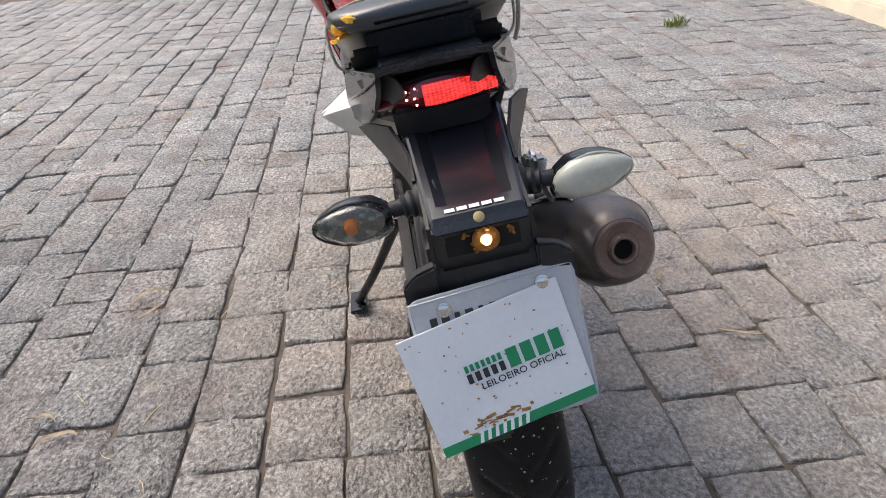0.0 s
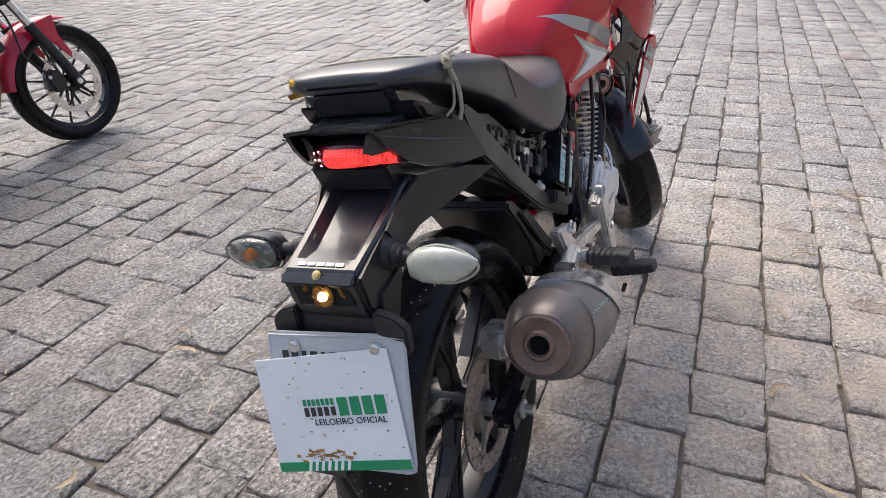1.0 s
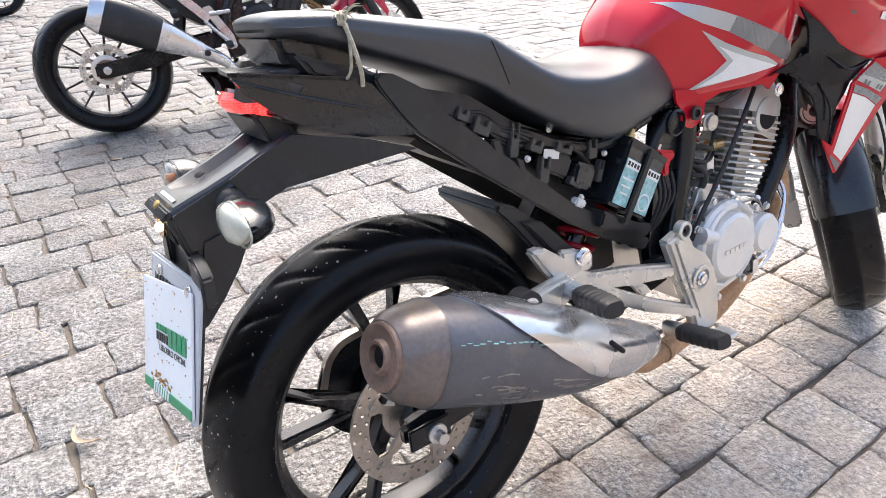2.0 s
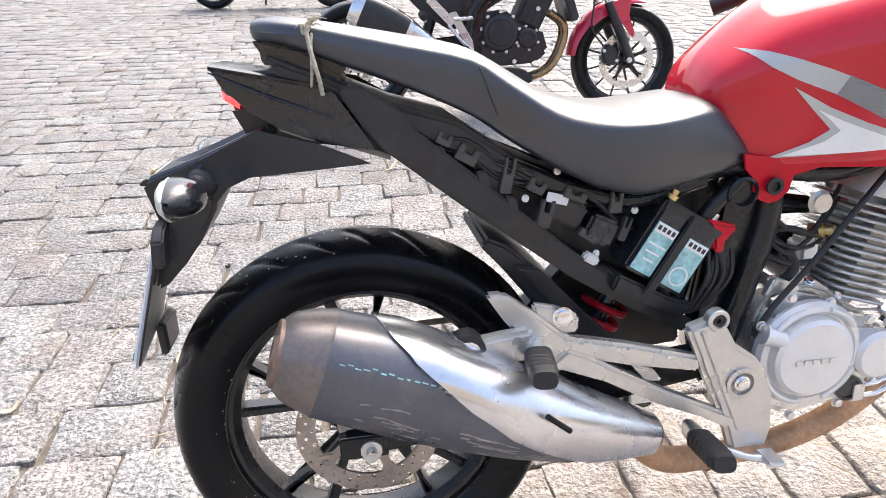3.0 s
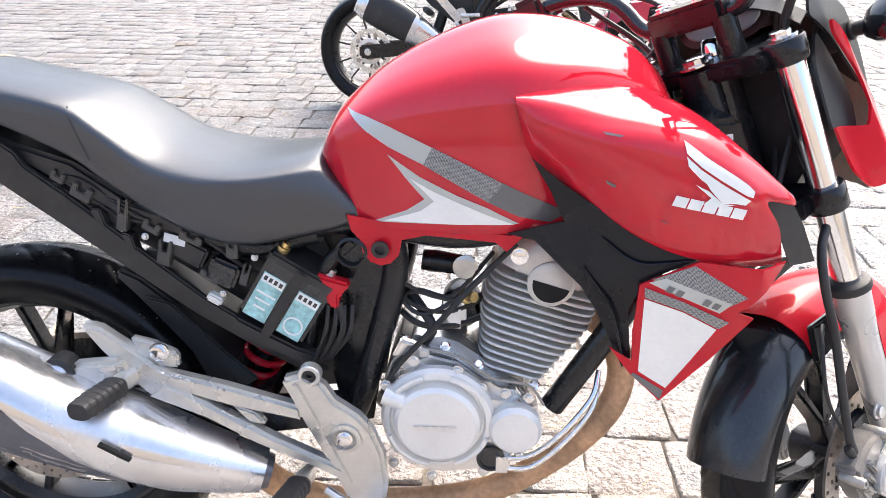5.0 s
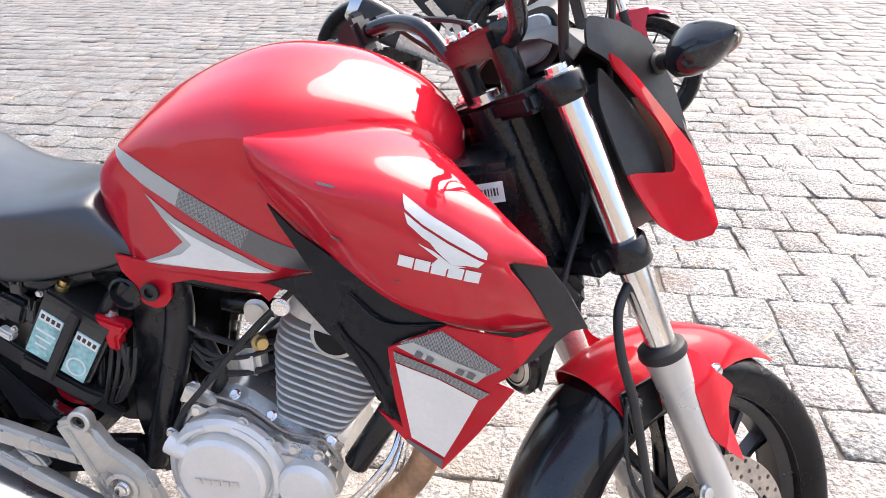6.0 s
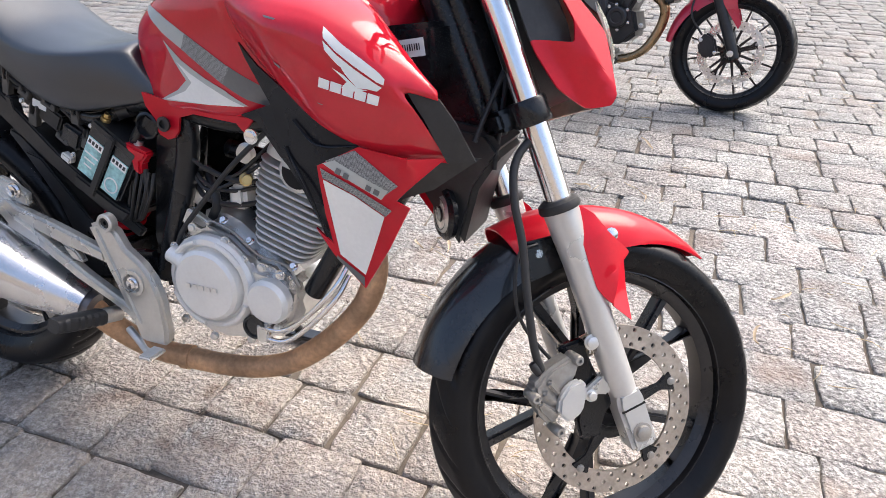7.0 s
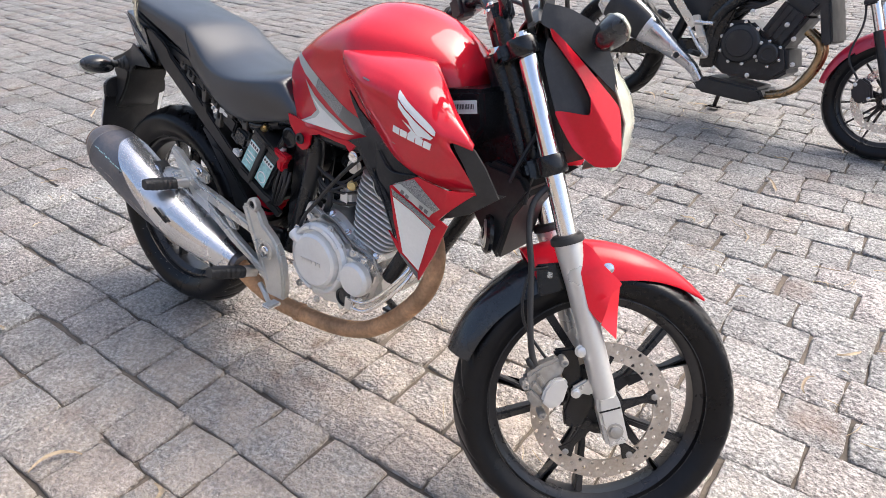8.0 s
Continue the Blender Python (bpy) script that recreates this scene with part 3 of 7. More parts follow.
for i, (x, y, w, d) in enumerate(field):
    r = random.Random(i + 5000)
    fine = near((x, y)) < 3.2
    rows = sett_verts(w, d, i + 77, fine)
    wx, wy = to_world(x, y)
    dz, tx, ty = r.uniform(-0.005, 0.003), r.uniform(-0.02, 0.02), r.uniform(-0.02, 0.02)
    base = len(vs)
    for q in [q for row in rows for q in row] + [crown(rows, r)]:
        vs.append((wx + q[0] - SLOPE * q[1], wy + q[1] + SLOPE * q[0], q[2] + fall(wy + q[1]) + dz + tx * q[0] + ty * q[1]))
    fs += sett_faces(rows, base)
me = bpy.data.meshes.new("sett_field")
me.from_pydata(vs, [], fs)
me.polygons.foreach_set("use_smooth", [True] * len(me.polygons))
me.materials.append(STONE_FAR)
fld = new("sett_field", me)
fld.parent = pavement
tagged(fld, kind="stuff")


# unseen plain walls, added for reflections, close the yard; pale kerb at its edge
WALL = mat("rendered_wall", (0.24, 0.21, 0.18), rough=0.9, var=0.2, scale=0.6, fine=40, bump=0.2, coords="Generated")
CONCRETE = mat("pale_concrete", (0.62, 0.56, 0.44), rough=0.85, var=0.12, scale=4, fine=120, bump=0.3)
for nm, c, size in (("wall_south", (0, -10.0, 2.0), (44, 0.25, 4.2)), ("wall_north", (0, 17.0, 0.85), (44, 0.25, 2.9)), ("wall_west", (-21.8, 3.5, 1.1), (0.25, 26.5, 2.9)), ("wall_east", (21.8, 3.5, 1.1), (0.25, 26.5, 2.9))):
    w = part(nm, box(c, size, 0.02), WALL, None)
    tagged(w, "unseen plain rendered wall closing the yard", "wall", kind="structure")
kerb = part("kerb", box((6.6, -3.2, 0.04), (8.0, 0.6, 0.14), 0.015), CONCRETE, None)
tagged(kerb, "pale concrete kerb beside the paving", "kerb", kind="structure")

from mathutils.bvhtree import BVHTree


# ---- wheels ----
def tyre_mesh(prof, R, tread):
    """A tyre with slanted grooves cut into its tread."""
    count, slant = tread
    n = count * 12
    line = []
    for a, b in zip(prof, prof[1:]):
        line += [a, ((a[0] + b[0]) / 2, (a[1] + b[1]) / 2)] if a[0] > R - 0.05 else [a]
    line.append(prof[-1])
    rings = []
    for r, y in line:
        ring = []
        for j in range(n):
            a = 2 * math.pi * j / n
            k = (j / 12 + (0.25 if y > 0 else -0.25) + slant * abs(y)) % 1.0
            ay = abs(y)
            in_band = max(0.0, min(1.0, (ay - 0.006) / 0.004)) * max(0.0, min(1.0, (0.056 - ay) / 0.008))
            cut = 0.0035 * in_band * max(0.0, 1 - max(0.0, abs(k - 0.5) - 0.03) / 0.07) * (r > R - 0.05)
            ring.append(Vector(((r - cut) * math.cos(a), y, (r - cut) * math.sin(a))))
        rings.append(ring)
    rings.append(rings[0])
    bm = loft(rings, None, False)
    bmesh.ops.remove_doubles(bm, verts=bm.verts, dist=1e-6)
    bmesh.ops.recalc_face_normals(bm, faces=bm.faces)
    return bm


def wheel(parent, m, R, W, rim, tyre_m, rim_m, disc_side, disc_r, disc_m, spokes=5, split=True, prefix="front", tread=(26, 14.0)):
    """A cast wheel with tyre, rim, hub, spokes and brake disc, its axle along y at the origin of m."""
    h = W / 2
    w = part(prefix + "_wheel", lathe([(0.036, -0.05), (0.036, 0.05), (0.03, 0.056), (0.012, 0.056), (0.012, -0.056), (0.03, -0.056)], n=28, ring=True), rim_m, parent, "", m)
    prof = curve_through([(rim + 0.002, h * 0.66), (rim + (R - rim) * 0.3, h * 0.93), (rim + (R - rim) * 0.58, h), (R - (R - rim) * 0.24, h * 0.86), (R - 0.009, h * 0.5), (R, 0)], 4)
    prof = [(q[0], q[1]) for q in prof]
    prof = prof + [(r, -y) for r, y in prof[-2::-1]]
    part("tyre", tyre_mesh(prof, R, tread), tyre_m, w, "worn black rubber tyre", angle=60)
    k = h * 0.68
    part("rim", lathe([(rim + 0.012, k), (rim + 0.012, k - 0.007), (rim - 0.004, k - 0.012), (rim - 0.014, k * 0.45), (rim - 0.016, 0), (rim - 0.014, -k * 0.45), (rim - 0.004, -k + 0.012),
                       (rim + 0.012, -k + 0.007), (rim + 0.012, -k), (rim + 0.004, -k - 0.002), (rim + 0.001, -k * 0.5), (rim + 0.001, k * 0.5), (rim + 0.004, k + 0.002)], ax=(0, 1, 0), n=72, ring=True), rim_m, w, angle=30)
    for i in range(spokes):
        a = 2 * math.pi * i / spokes + 0.35
        if split:
            q = rim * 0.42
            shape = [((0.028, -0.016), (0.028, 0.016), (q, 0.012), (q, -0.012))]
            tip = rim - 0.01
            for s in (-1, 1):
                b = s * 0.2
                ex, ez = tip * math.cos(b), tip * math.sin(b)
                shape.append(((q - 0.012, s * 0.012), (q - 0.012, -s * 0.002), (ex, ez - 0.009), (ex, ez + 0.009)))
        else:
            shape = [((0.03, -0.007), (0.03, 0.007), (rim - 0.008, 0.004), (rim - 0.008, -0.004))]
        bm = None
        for quad in shape:
            bm = prism(quad, -0.015 if split else -0.006, 0.015 if split else 0.006, 0.004 if split else 0.002, bm)
        bm.transform(Matrix.Rotation(-a, 4, "Y"))
        part("spoke", bm, rim_m, w)
    for side in disc_side:
        y = side * 0.068
        d = part("brake_disc", holed_disc(disc_r * 0.74, disc_r, y, 0.0045, 56 if disc_r > 0.12 else 46, 3), disc_m, w, "drilled steel brake disc")
        bm = None
        for i in range(5):
            a = 2 * math.pi * i / 5
            arm = prism([(0.03, -0.012), (0.03, 0.012), (disc_r * 0.62, 0.006), (disc_r * 0.79, 0.017), (disc_r * 0.82, 0), (disc_r * 0.79, -0.017), (disc_r * 0.62, -0.006)], y - 0.004, y + 0.003, 0.0015)
            arm.transform(Matrix.Rotation(-a, 4, "Y"))
            bm = join(bm, arm)
        part("disc_carrier", lathe([(0.05, side * 0.05), (0.048, side * 0.066), (0.03, side * 0.066), (0.03, side * 0.05)], ax=(0, 1, 0), n=24, bm=bm, ring=True), FRAME_BLACK if disc_r > 0.12 else DISC, d)
        for i in range(5):
            a = 2 * math.pi * i / 5
            r = disc_r * 0.78
            bolt(d, (r * math.cos(a), y + side * 0.003, r * math.sin(a)), (0, side, 0), 0.005, 0.004, CAST_GREY, "disc_button")
    return w


def indicator(parent, c, side, lit, m=None):
    """A turn signal on a rubber stalk: c is its middle, its lens towards -x, its tip towards side * y."""
    c = Vector(c)
    rings_lens, rings_shell = [], []
    for s, r, up in ((-0.041, 0.22, -0.003), (-0.037, 0.62, -0.002), (-0.024, 0.93, 0.0), (-0.006, 1.0, 0.001), (0.012, 0.86, 0.002), (0.028, 0.5, 0.004), (0.037, 0.12, 0.005)):
        o = c + Vector((0, side * s, up))
        rings_lens.append(oval_ring(o, (-1, 0, 0), (0, 0, 1), 0.015 * r, 0.0215 * r, 2.6, 12, -math.pi / 2, math.pi))
        rings_shell.append(oval_ring(o + Vector((0.001, 0, 0)), (1, 0, 0), (0, 0, 1), 0.036 * r ** 0.8, 0.023 * r, 2.2, 14, -math.pi / 2, math.pi))
    body = part("indicator", thicken(loft(rings_shell, None, False, False), 0.0025), GLOSS_BLACK, parent, "black turn signal with a clear lens", m)
    lens = part("lens", thicken(loft(rings_lens, None, False, False), 0.002), LENS if lit else LENS_WHITE, body, "clear ribbed lens", angle=50)
    part("lens_rim", tube([tuple(o) for o in oval_ring(c + Vector((-0.0005, -side * 0.002, 0.001)), (0, 1, 0), (0, 0, 1), 0.039, 0.0225, 1.7, 22)] + [tuple(oval_ring(c + Vector((-0.0005, -side * 0.002, 0.001)), (0, 1, 0), (0, 0, 1), 0.039, 0.0225, 1.7, 22)[0])], 0.0014, 6, 1), GLOSS_BLACK if lit else LENS_WHITE, body)
    part("reflector", loft([oval_ring(c + Vector((0.0, 0, 0)), (0, 1, 0), (0, 0, 1), 0.033, 0.019, 2, 20), oval_ring(c + Vector((0.012, 0, 0)), (0, 1, 0), (0, 0, 1), 0.02, 0.012, 2, 20)], None), REFLECTOR, body)
    if lit:
        part("bulb", lathe([(0.0, 0.012), (0.006, 0.009), (0.008, 0.0), (0.007, -0.006)], c, (-1, 0, 0), 14), ORANGE, body, "orange bulb")
    q = c + Vector((0.012, -side * 0.03, 0.0))
    part("stalk", lathe([(0.0085, 0), (0.0085, 0.02), (0.012, 0.022), (0.011, 0.026), (0.014, 0.03), (0.013, 0.034), (0.018, 0.038), (0.0205, 0.046), (0.0205, 0.056), (0.017, 0.06)], q, (0.12, -side, 0.02), 18), RUBBER, body)
    return body


# ---- the red motorcycle ----
BIKE = pose(0, -0.017, 0.0, 0, 0, 2.5) @ pose(0, 0, 0, -9.0, 0, 0) @ pose(0, 0, 0, 0, -1.1, 0)
bike = thing("motorcycle", BIKE, "red and black used motorcycle leaning on its sidestand, side cover missing", "motorcycle")

rho, turn = radians(24.5), radians(38.0)
nv, uv, yv = Vector((math.cos(rho), 0, math.sin(rho))), Vector((-math.sin(rho), 0, math.cos(rho))), Vector((0, 1, 0))
nt, yt = nv * math.cos(turn) + yv * math.sin(turn), yv * math.cos(turn) - nv * math.sin(turn)
FORK = Matrix(((nt.x, yt.x, uv.x, 1.3225), (nt.y, yt.y, uv.y, -0.009), (nt.z, yt.z, uv.z, 0.2543), (0, 0, 0, 1)))

TYRE_R = tyre_mat("rear_tyre_rubber", True)
TYRE_F = tyre_mat("front_tyre_rubber", False)
RIM_BLACK = mat("black_rim_paint", (0.016, 0.016, 0.018), rough=0.3, var=0.2, bump=0.03, dirt=0.15, dirt_col=(0.12, 0.1, 0.09))
wheel(bike, pose(0.0, 0.0, 0.306), 0.302, 0.138, 0.212, TYRE_R, RIM_BLACK, (-1,), 0.112, DISC, prefix="rear", tread=(26, 16.0))
wheel(bike, FORK @ pose(0.004, 0, 0), 0.284, 0.112, 0.212, TYRE_F, RIM_BLACK, (-1,), 0.136, DISC, prefix="front", tread=(24, -18.0))

# fork, clamps, bars: x ahead of the steering axis, y to the left, z up along the legs
for s in (-1, 1):
    y = s * 0.105
    leg = part("fork_leg", lathe([(0.0, -0.04), (0.018, -0.04), (0.021, -0.03), (0.021, 0.04), (0.0225, 0.07), (0.0225, 0.26), (0.0245, 0.3), (0.0262, 0.335), (0.0262, 0.343), (0.0, 0.343)], (0.012, y, 0), (0, 0, 1), 24), FORK_ALU, bike, "dull cast aluminium fork lower", FORK)
    part("fork_tube", lathe([(0.0185, 0), (0.0185, 0.365), (0.017, 0.37), (0, 0.37)], (0.014, y, 0.34), (0.02, 0, 1), 24), CHROME, leg, "bright chromed fork tube")
    part("dust_seal", lathe([(0.0295, 0), (0.031, 0.004), (0.0295, 0.012), (0.024, 0.016), (0.02, 0.016)], (0.012, y, 0.34), (0, 0, 1), 24), RUBBER, leg)
    part("axle_clamp", prism([(-0.009, -0.05), (0.033, -0.05), (0.034, 0.03), (0.03, 0.05), (-0.006, 0.05), (-0.01, 0.03)], y - 0.0215, y + 0.0215, 0.006), FORK_ALU, leg)
    part("pinch_slot", box((0.012, y + s * 0.0212, 0.022), (0.04, 0.002, 0.003), 0.0), DARK, leg)
    bolt(leg, (0.012, y + s * 0.0205, -0.02), (0, s, 0), 0.0115, 0.01, CAST_GREY, "axle_nut")
for z, nm, th in ((0.484, "lower_clamp", 0.03), (0.692, "top_clamp", 0.026)):
    bm = prism([(-0.03, -th / 2), (0.035, -th / 2), (0.035, th / 2), (-0.03, th / 2)], -0.1, 0.1, 0.006)
    for s in (-1, 1):
        bm = lathe([(0.0255, -th * 0.6), (0.0275, -th * 0.5), (0.0275, th * 0.5), (0.0255, th * 0.6)], (0.016, s * 0.105, 0), (0, 0, 1), 24, bm)
    bm.transform(pose(0, 0, z))
    part(nm, bm, FRAME_BLACK, bike, "", FORK)
for s in (-1, 1):
    bolt(bike, FORK @ Vector((0.018, s * 0.105, 0.708)), uv, 0.013, 0.01, CHROME, "fork_cap")
part("steering_stem", tube([(-0.015, 0, 0.46), (-0.015, 0, 0.7)], 0.028, 20), FRAME_BLACK, bike, "", FORK)
for s in (-1, 1):
    part("riser", tube([(0.0, s * 0.05, 0.69), (0.0, s * 0.05, 0.76)], 0.016, 16), FRAME_BLACK, bike, "", FORK)
bar = part("handlebar", tube([(-0.1, -0.38, 0.852), (-0.07, -0.3, 0.852), (-0.01, -0.2, 0.85), (0.003, -0.12, 0.822), (0.006, -0.085, 0.772), (0.004, -0.05, 0.762), (0.004, 0.05, 0.762), (0.006, 0.085, 0.772),
                               (0.003, 0.12, 0.822), (-0.01, 0.2, 0.85), (-0.07, 0.3, 0.852), (-0.1, 0.38, 0.852)], 0.0115, 14), GLOSS_BLACK, bike, "black tubular handlebar", FORK)
for s in (-1, 1):
    part("grip", tube([(-0.062, s * 0.285, 0.852), (-0.105, s * 0.395, 0.852)], [0.017, 0.0165], 16), RUBBER, bar)
    bm = box((-0.035, s * 0.245, 0.852), (0.042, 0.05, 0.05), 0.008, turn=(0, 0, s * 25))
    bm = box((-0.02, s * 0.255, 0.86), (0.02, 0.02, 0.055), 0.004, bm)
    part("switch_housing", bm, BLACK, bar)
    part("lever_perch", box((0.0, s * 0.215, 0.85), (0.04, 0.022, 0.03), 0.005, turn=(0, 0, s * 20)), GLOSS_BLACK, bar)
    part("lever", tube([(0.02, s * 0.21, 0.85), (0.012, s * 0.27, 0.848), (-0.03, s * 0.38, 0.85)], [0.007, 0.006, 0.006], 8), ALU, bar)
part("bar_clamp", box((0.004, 0, 0.768), (0.04, 0.12, 0.035), 0.006), FRAME_BLACK, bar)
# cables between bars and frame
for a, b, c, d in (((0.02, 0.2, 0.85), (0.08, 0.1, 0.78), (0.07, 0.03, 0.62), (-0.03, 0.03, 0.5)), ((0.02, -0.2, 0.85), (0.1, -0.14, 0.78), (0.07, -0.08, 0.62), (-0.06, -0.06, 0.47)),
                   ((0.01, -0.22, 0.84), (0.07, -0.1, 0.8), (0.05, -0.05, 0.6), (-0.04, -0.04, 0.42)), ((0.0, 0.17, 0.83), (0.05, 0.12, 0.72), (0.04, 0.06, 0.6), (-0.05, 0.0, 0.5))):
    part("cable", tube([a, b, c, d], 0.0042, 8, 8), RUBBER, bike, "", FORK)
# dash behind the headlight
bm = loft([oval_ring((0.066 + 0.03 * t, 0, 0.745 + 0.012 * t), (0, 1, 0), (0.45, 0, 1), 0.072 - 0.012 * t, 0.036 - 0.006 * t, 3, 20) for t in (0, 0.5, 1)])
part("instrument_panel", bm, BLACK, bike, "", FORK)
# pale blue-grey colour stands for sky reflected in the glass
DASH = mat("dash_glass", (0.3, 0.36, 0.4), rough=0.12, var=0.1, bump=0.0, coat=0.8)
part("dash_glass", loft([oval_ring((0.0635, 0, 0.747), (0, 1, 0), (0.45, 0, 1), 0.062, 0.028, 3, 20), oval_ring((0.0615, 0, 0.748), (0, 1, 0), (0.45, 0, 1), 0.06, 0.026, 3, 20)]), DASH, bike, "instrument glass painted pale as if reflecting the sky", FORK)
lock = part("ignition_lock", lathe([(0.019, 0), (0.019, 0.02), (0.016, 0.024), (0.0105, 0.024), (0.009, 0.02), (0, 0.02)], (0.03, 0, 0.702), (0.25, 0, 1), 20), CHROME, bike, "round steel ignition lock", FORK)
part("key_slot", box((0.036, 0, 0.7235), (0.002, 0.011, 0.003), 0.0), DARK, lock)
for x, y in ((-0.012, -0.03), (-0.012, 0.03), (0.018, -0.05), (0.018, 0.05)):
    bolt(bike, FORK @ Vector((x, y, 0.787 if x > 0 else 0.787)), uv, 0.006, 0.006, CHROME, "clamp_bolt")
bolt(bike, FORK @ Vector((-0.015, 0, 0.705)), uv, 0.017, 0.012, CHROME, "stem_nut")

# headlight
def head_y(x, z):
    return -0.13 + 0.12 * max(x - 0.08, 0)


head = part("headlight", loft([[Vector((f, s, u)) for f, s, u in ring] for ring in [
    [(0.03 + 0.02 * k, y * (0.85 + 0.05 * k), 0.585 + zz) for y, zz in ((-0.1, 0), (-0.09, -0.07), (-0.05, -0.11), (0.05, -0.11), (0.09, -0.07), (0.1, 0), (0.085, 0.09), (0.05, 0.12), (-0.05, 0.12), (-0.085, 0.09))] for k in range(5)]]), BLACK, bike, "red and black headlight unit with a clear lens", FORK)
red_side = [(0.06, 0.708), (0.085, 0.668), (0.115, 0.615), (0.15, 0.55), (0.143, 0.515), (0.128, 0.462), (0.117, 0.452), (0.084, 0.46), (0.054, 0.5), (0.041, 0.55), (0.038, 0.572), (0.052, 0.568), (0.093, 0.548), (0.1, 0.575), (0.092, 0.61), (0.06, 0.69)]
ins = [(0.058, 0.7), (0.094, 0.612), (0.102, 0.575), (0.096, 0.543), (0.05, 0.566), (0.04, 0.57), (0.04, 0.66)]
brow = [(0.064, 0.752), (0.107, 0.73), (0.143, 0.697), (0.158, 0.638), (0.155, 0.566), (0.12, 0.622), (0.09, 0.671), (0.066, 0.704), (0.05, 0.72)]
for flip in (False, True):
    for poly, mt, nm, lift in ((red_side, RED_PLASTIC, "side_panel", 0.0), (ins, BLACK, "panel_insert", 0.006), (brow, BLACK, "brow_panel", 0.004)):
        bm = panel(rounded(poly, 0.12), lambda x, z, d=lift: head_y(x, z) + d, 0.004, 0.02)
        if nm == "side_panel":
            for v in bm.verts:
                v.co.y -= 0.018 * max(0.0, 1 - abs(v.co.x - 0.1 - 0.25 * (0.575 - v.co.z)) / 0.05)
        part(nm, mirrored(bm) if flip else bm, mt, head)
rings = []
for f, w, z in ((0.05, 0.114, 0.752), (0.07, 0.114, 0.76), (0.107, 0.11, 0.742), (0.14, 0.105, 0.715), (0.165, 0.1, 0.67), (0.178, 0.095, 0.625)):
    rings.append([Vector((f - 0.022 * abs(t) ** 2, w * t * 1.1, z - 0.035 * abs(t) ** 3)) for t in (-1, -0.75, -0.5, -0.25, 0, 0.25, 0.5, 0.75, 1)])
part("top_cowl", thicken(loft(rings, None, False, False), 0.003), BLACK, head)
rings = []
for u, fc, fe, w in ((0.63, 0.182, 0.15, 0.1), (0.6, 0.196, 0.152, 0.116), (0.562, 0.206, 0.153, 0.122), (0.52, 0.2, 0.154, 0.122), (0.476, 0.18, 0.138, 0.12), (0.444, 0.155, 0.112, 0.11)):
    rings.append([Vector((fc + (fe - fc) * abs(t) ** 2.2, w * t, u)) for t in (-1, -0.8, -0.55, -0.3, 0, 0.3, 0.55, 0.8, 1)])
part("lens", thicken(loft(rings, None, False, False), 0.003), LENS_WHITE, head, "clear headlight lens")
for s in (-1, 1):
    sig = indicator(head, (0, 0, 0), s, False)
    sig.matrix_local = Matrix.Translation((0.158, s * 0.182, 0.672)) @ Matrix.Rotation(radians(-24), 4, "Y") @ Matrix.Diagonal((-1.15, 1.15, 1.15, 1))

# front mudguard
def guard(a0, a1, rad, half, drop, n=18):
    rings = []
    for i in range(n):
        a = radians(a0 + (a1 - a0) * i / (n - 1))
        k = i / (n - 1)
        r, w, d = rad(k), half(k), drop(k)
        ring = []
        for t in np.linspace(-1, 1, 13):
            q = r - d * abs(t) ** 2.6
            ring.append(Vector((q * math.cos(a), w * math.copysign(min(1, abs(t) * 1.15) ** 0.8, t), q * math.sin(a))))
        rings.append(ring)
    return thicken(loft(rings, None, False, False), 0.003)


fender = part("front_mudguard", guard(29, 101, lambda k: 0.301 + 0.038 * k ** 1.2, lambda k: 0.02 + 0.048 * min(1, k * 2.2), lambda k: 0.006 + 0.07 * min(1, k * 1.5)), RED_PLASTIC, bike, "red plastic front mudguard", FORK)
part("rear_flap", guard(96, 144, lambda k: 0.318 - 0.006 * k, lambda k: 0.066 - 0.004 * k, lambda k: 0.06 - 0.018 * k), GLOSS_BLACK, fender, "black plastic rear mudguard flap")
lobe = [(0.012, 0.338), (0.036, 0.338), (0.052, 0.318), (0.062, 0.287), (0.09, 0.242), (0.063, 0.233), (0.032, 0.183), (0.016, 0.216), (0.018, 0.284)]
facet = [(0.0895, 0.241), (0.063, 0.2325), (0.032, 0.1825), (0.0525, 0.15), (0.07, 0.19)]
for flip in (False, True):
    bm = panel(rounded(lobe, 0.1), lambda x, z: -0.128 + 0.35 * max(x - 0.05, 0) + 0.25 * max(z - 0.29, 0), 0.004, 0.02)
    cover = part("fork_cover", mirrored(bm) if flip else bm, RED_PLASTIC, fender)
    bm = panel(facet, lambda x, z: -0.126 + 0.55 * max(x - 0.032, 0) - 0.3 * max(0, 0.19 - z), 0.004, 0.02)
    part("cover_tip", mirrored(bm) if flip else bm, RED_PLASTIC, cover)
bolt(fender, (0.07, -0.113, 0.277), (0, -1, 0), 0.008, 0.006, CHROME)
bolt(fender, (-0.03, -0.07, 0.285), (0, -1, 0), 0.008, 0.008, CHROME)
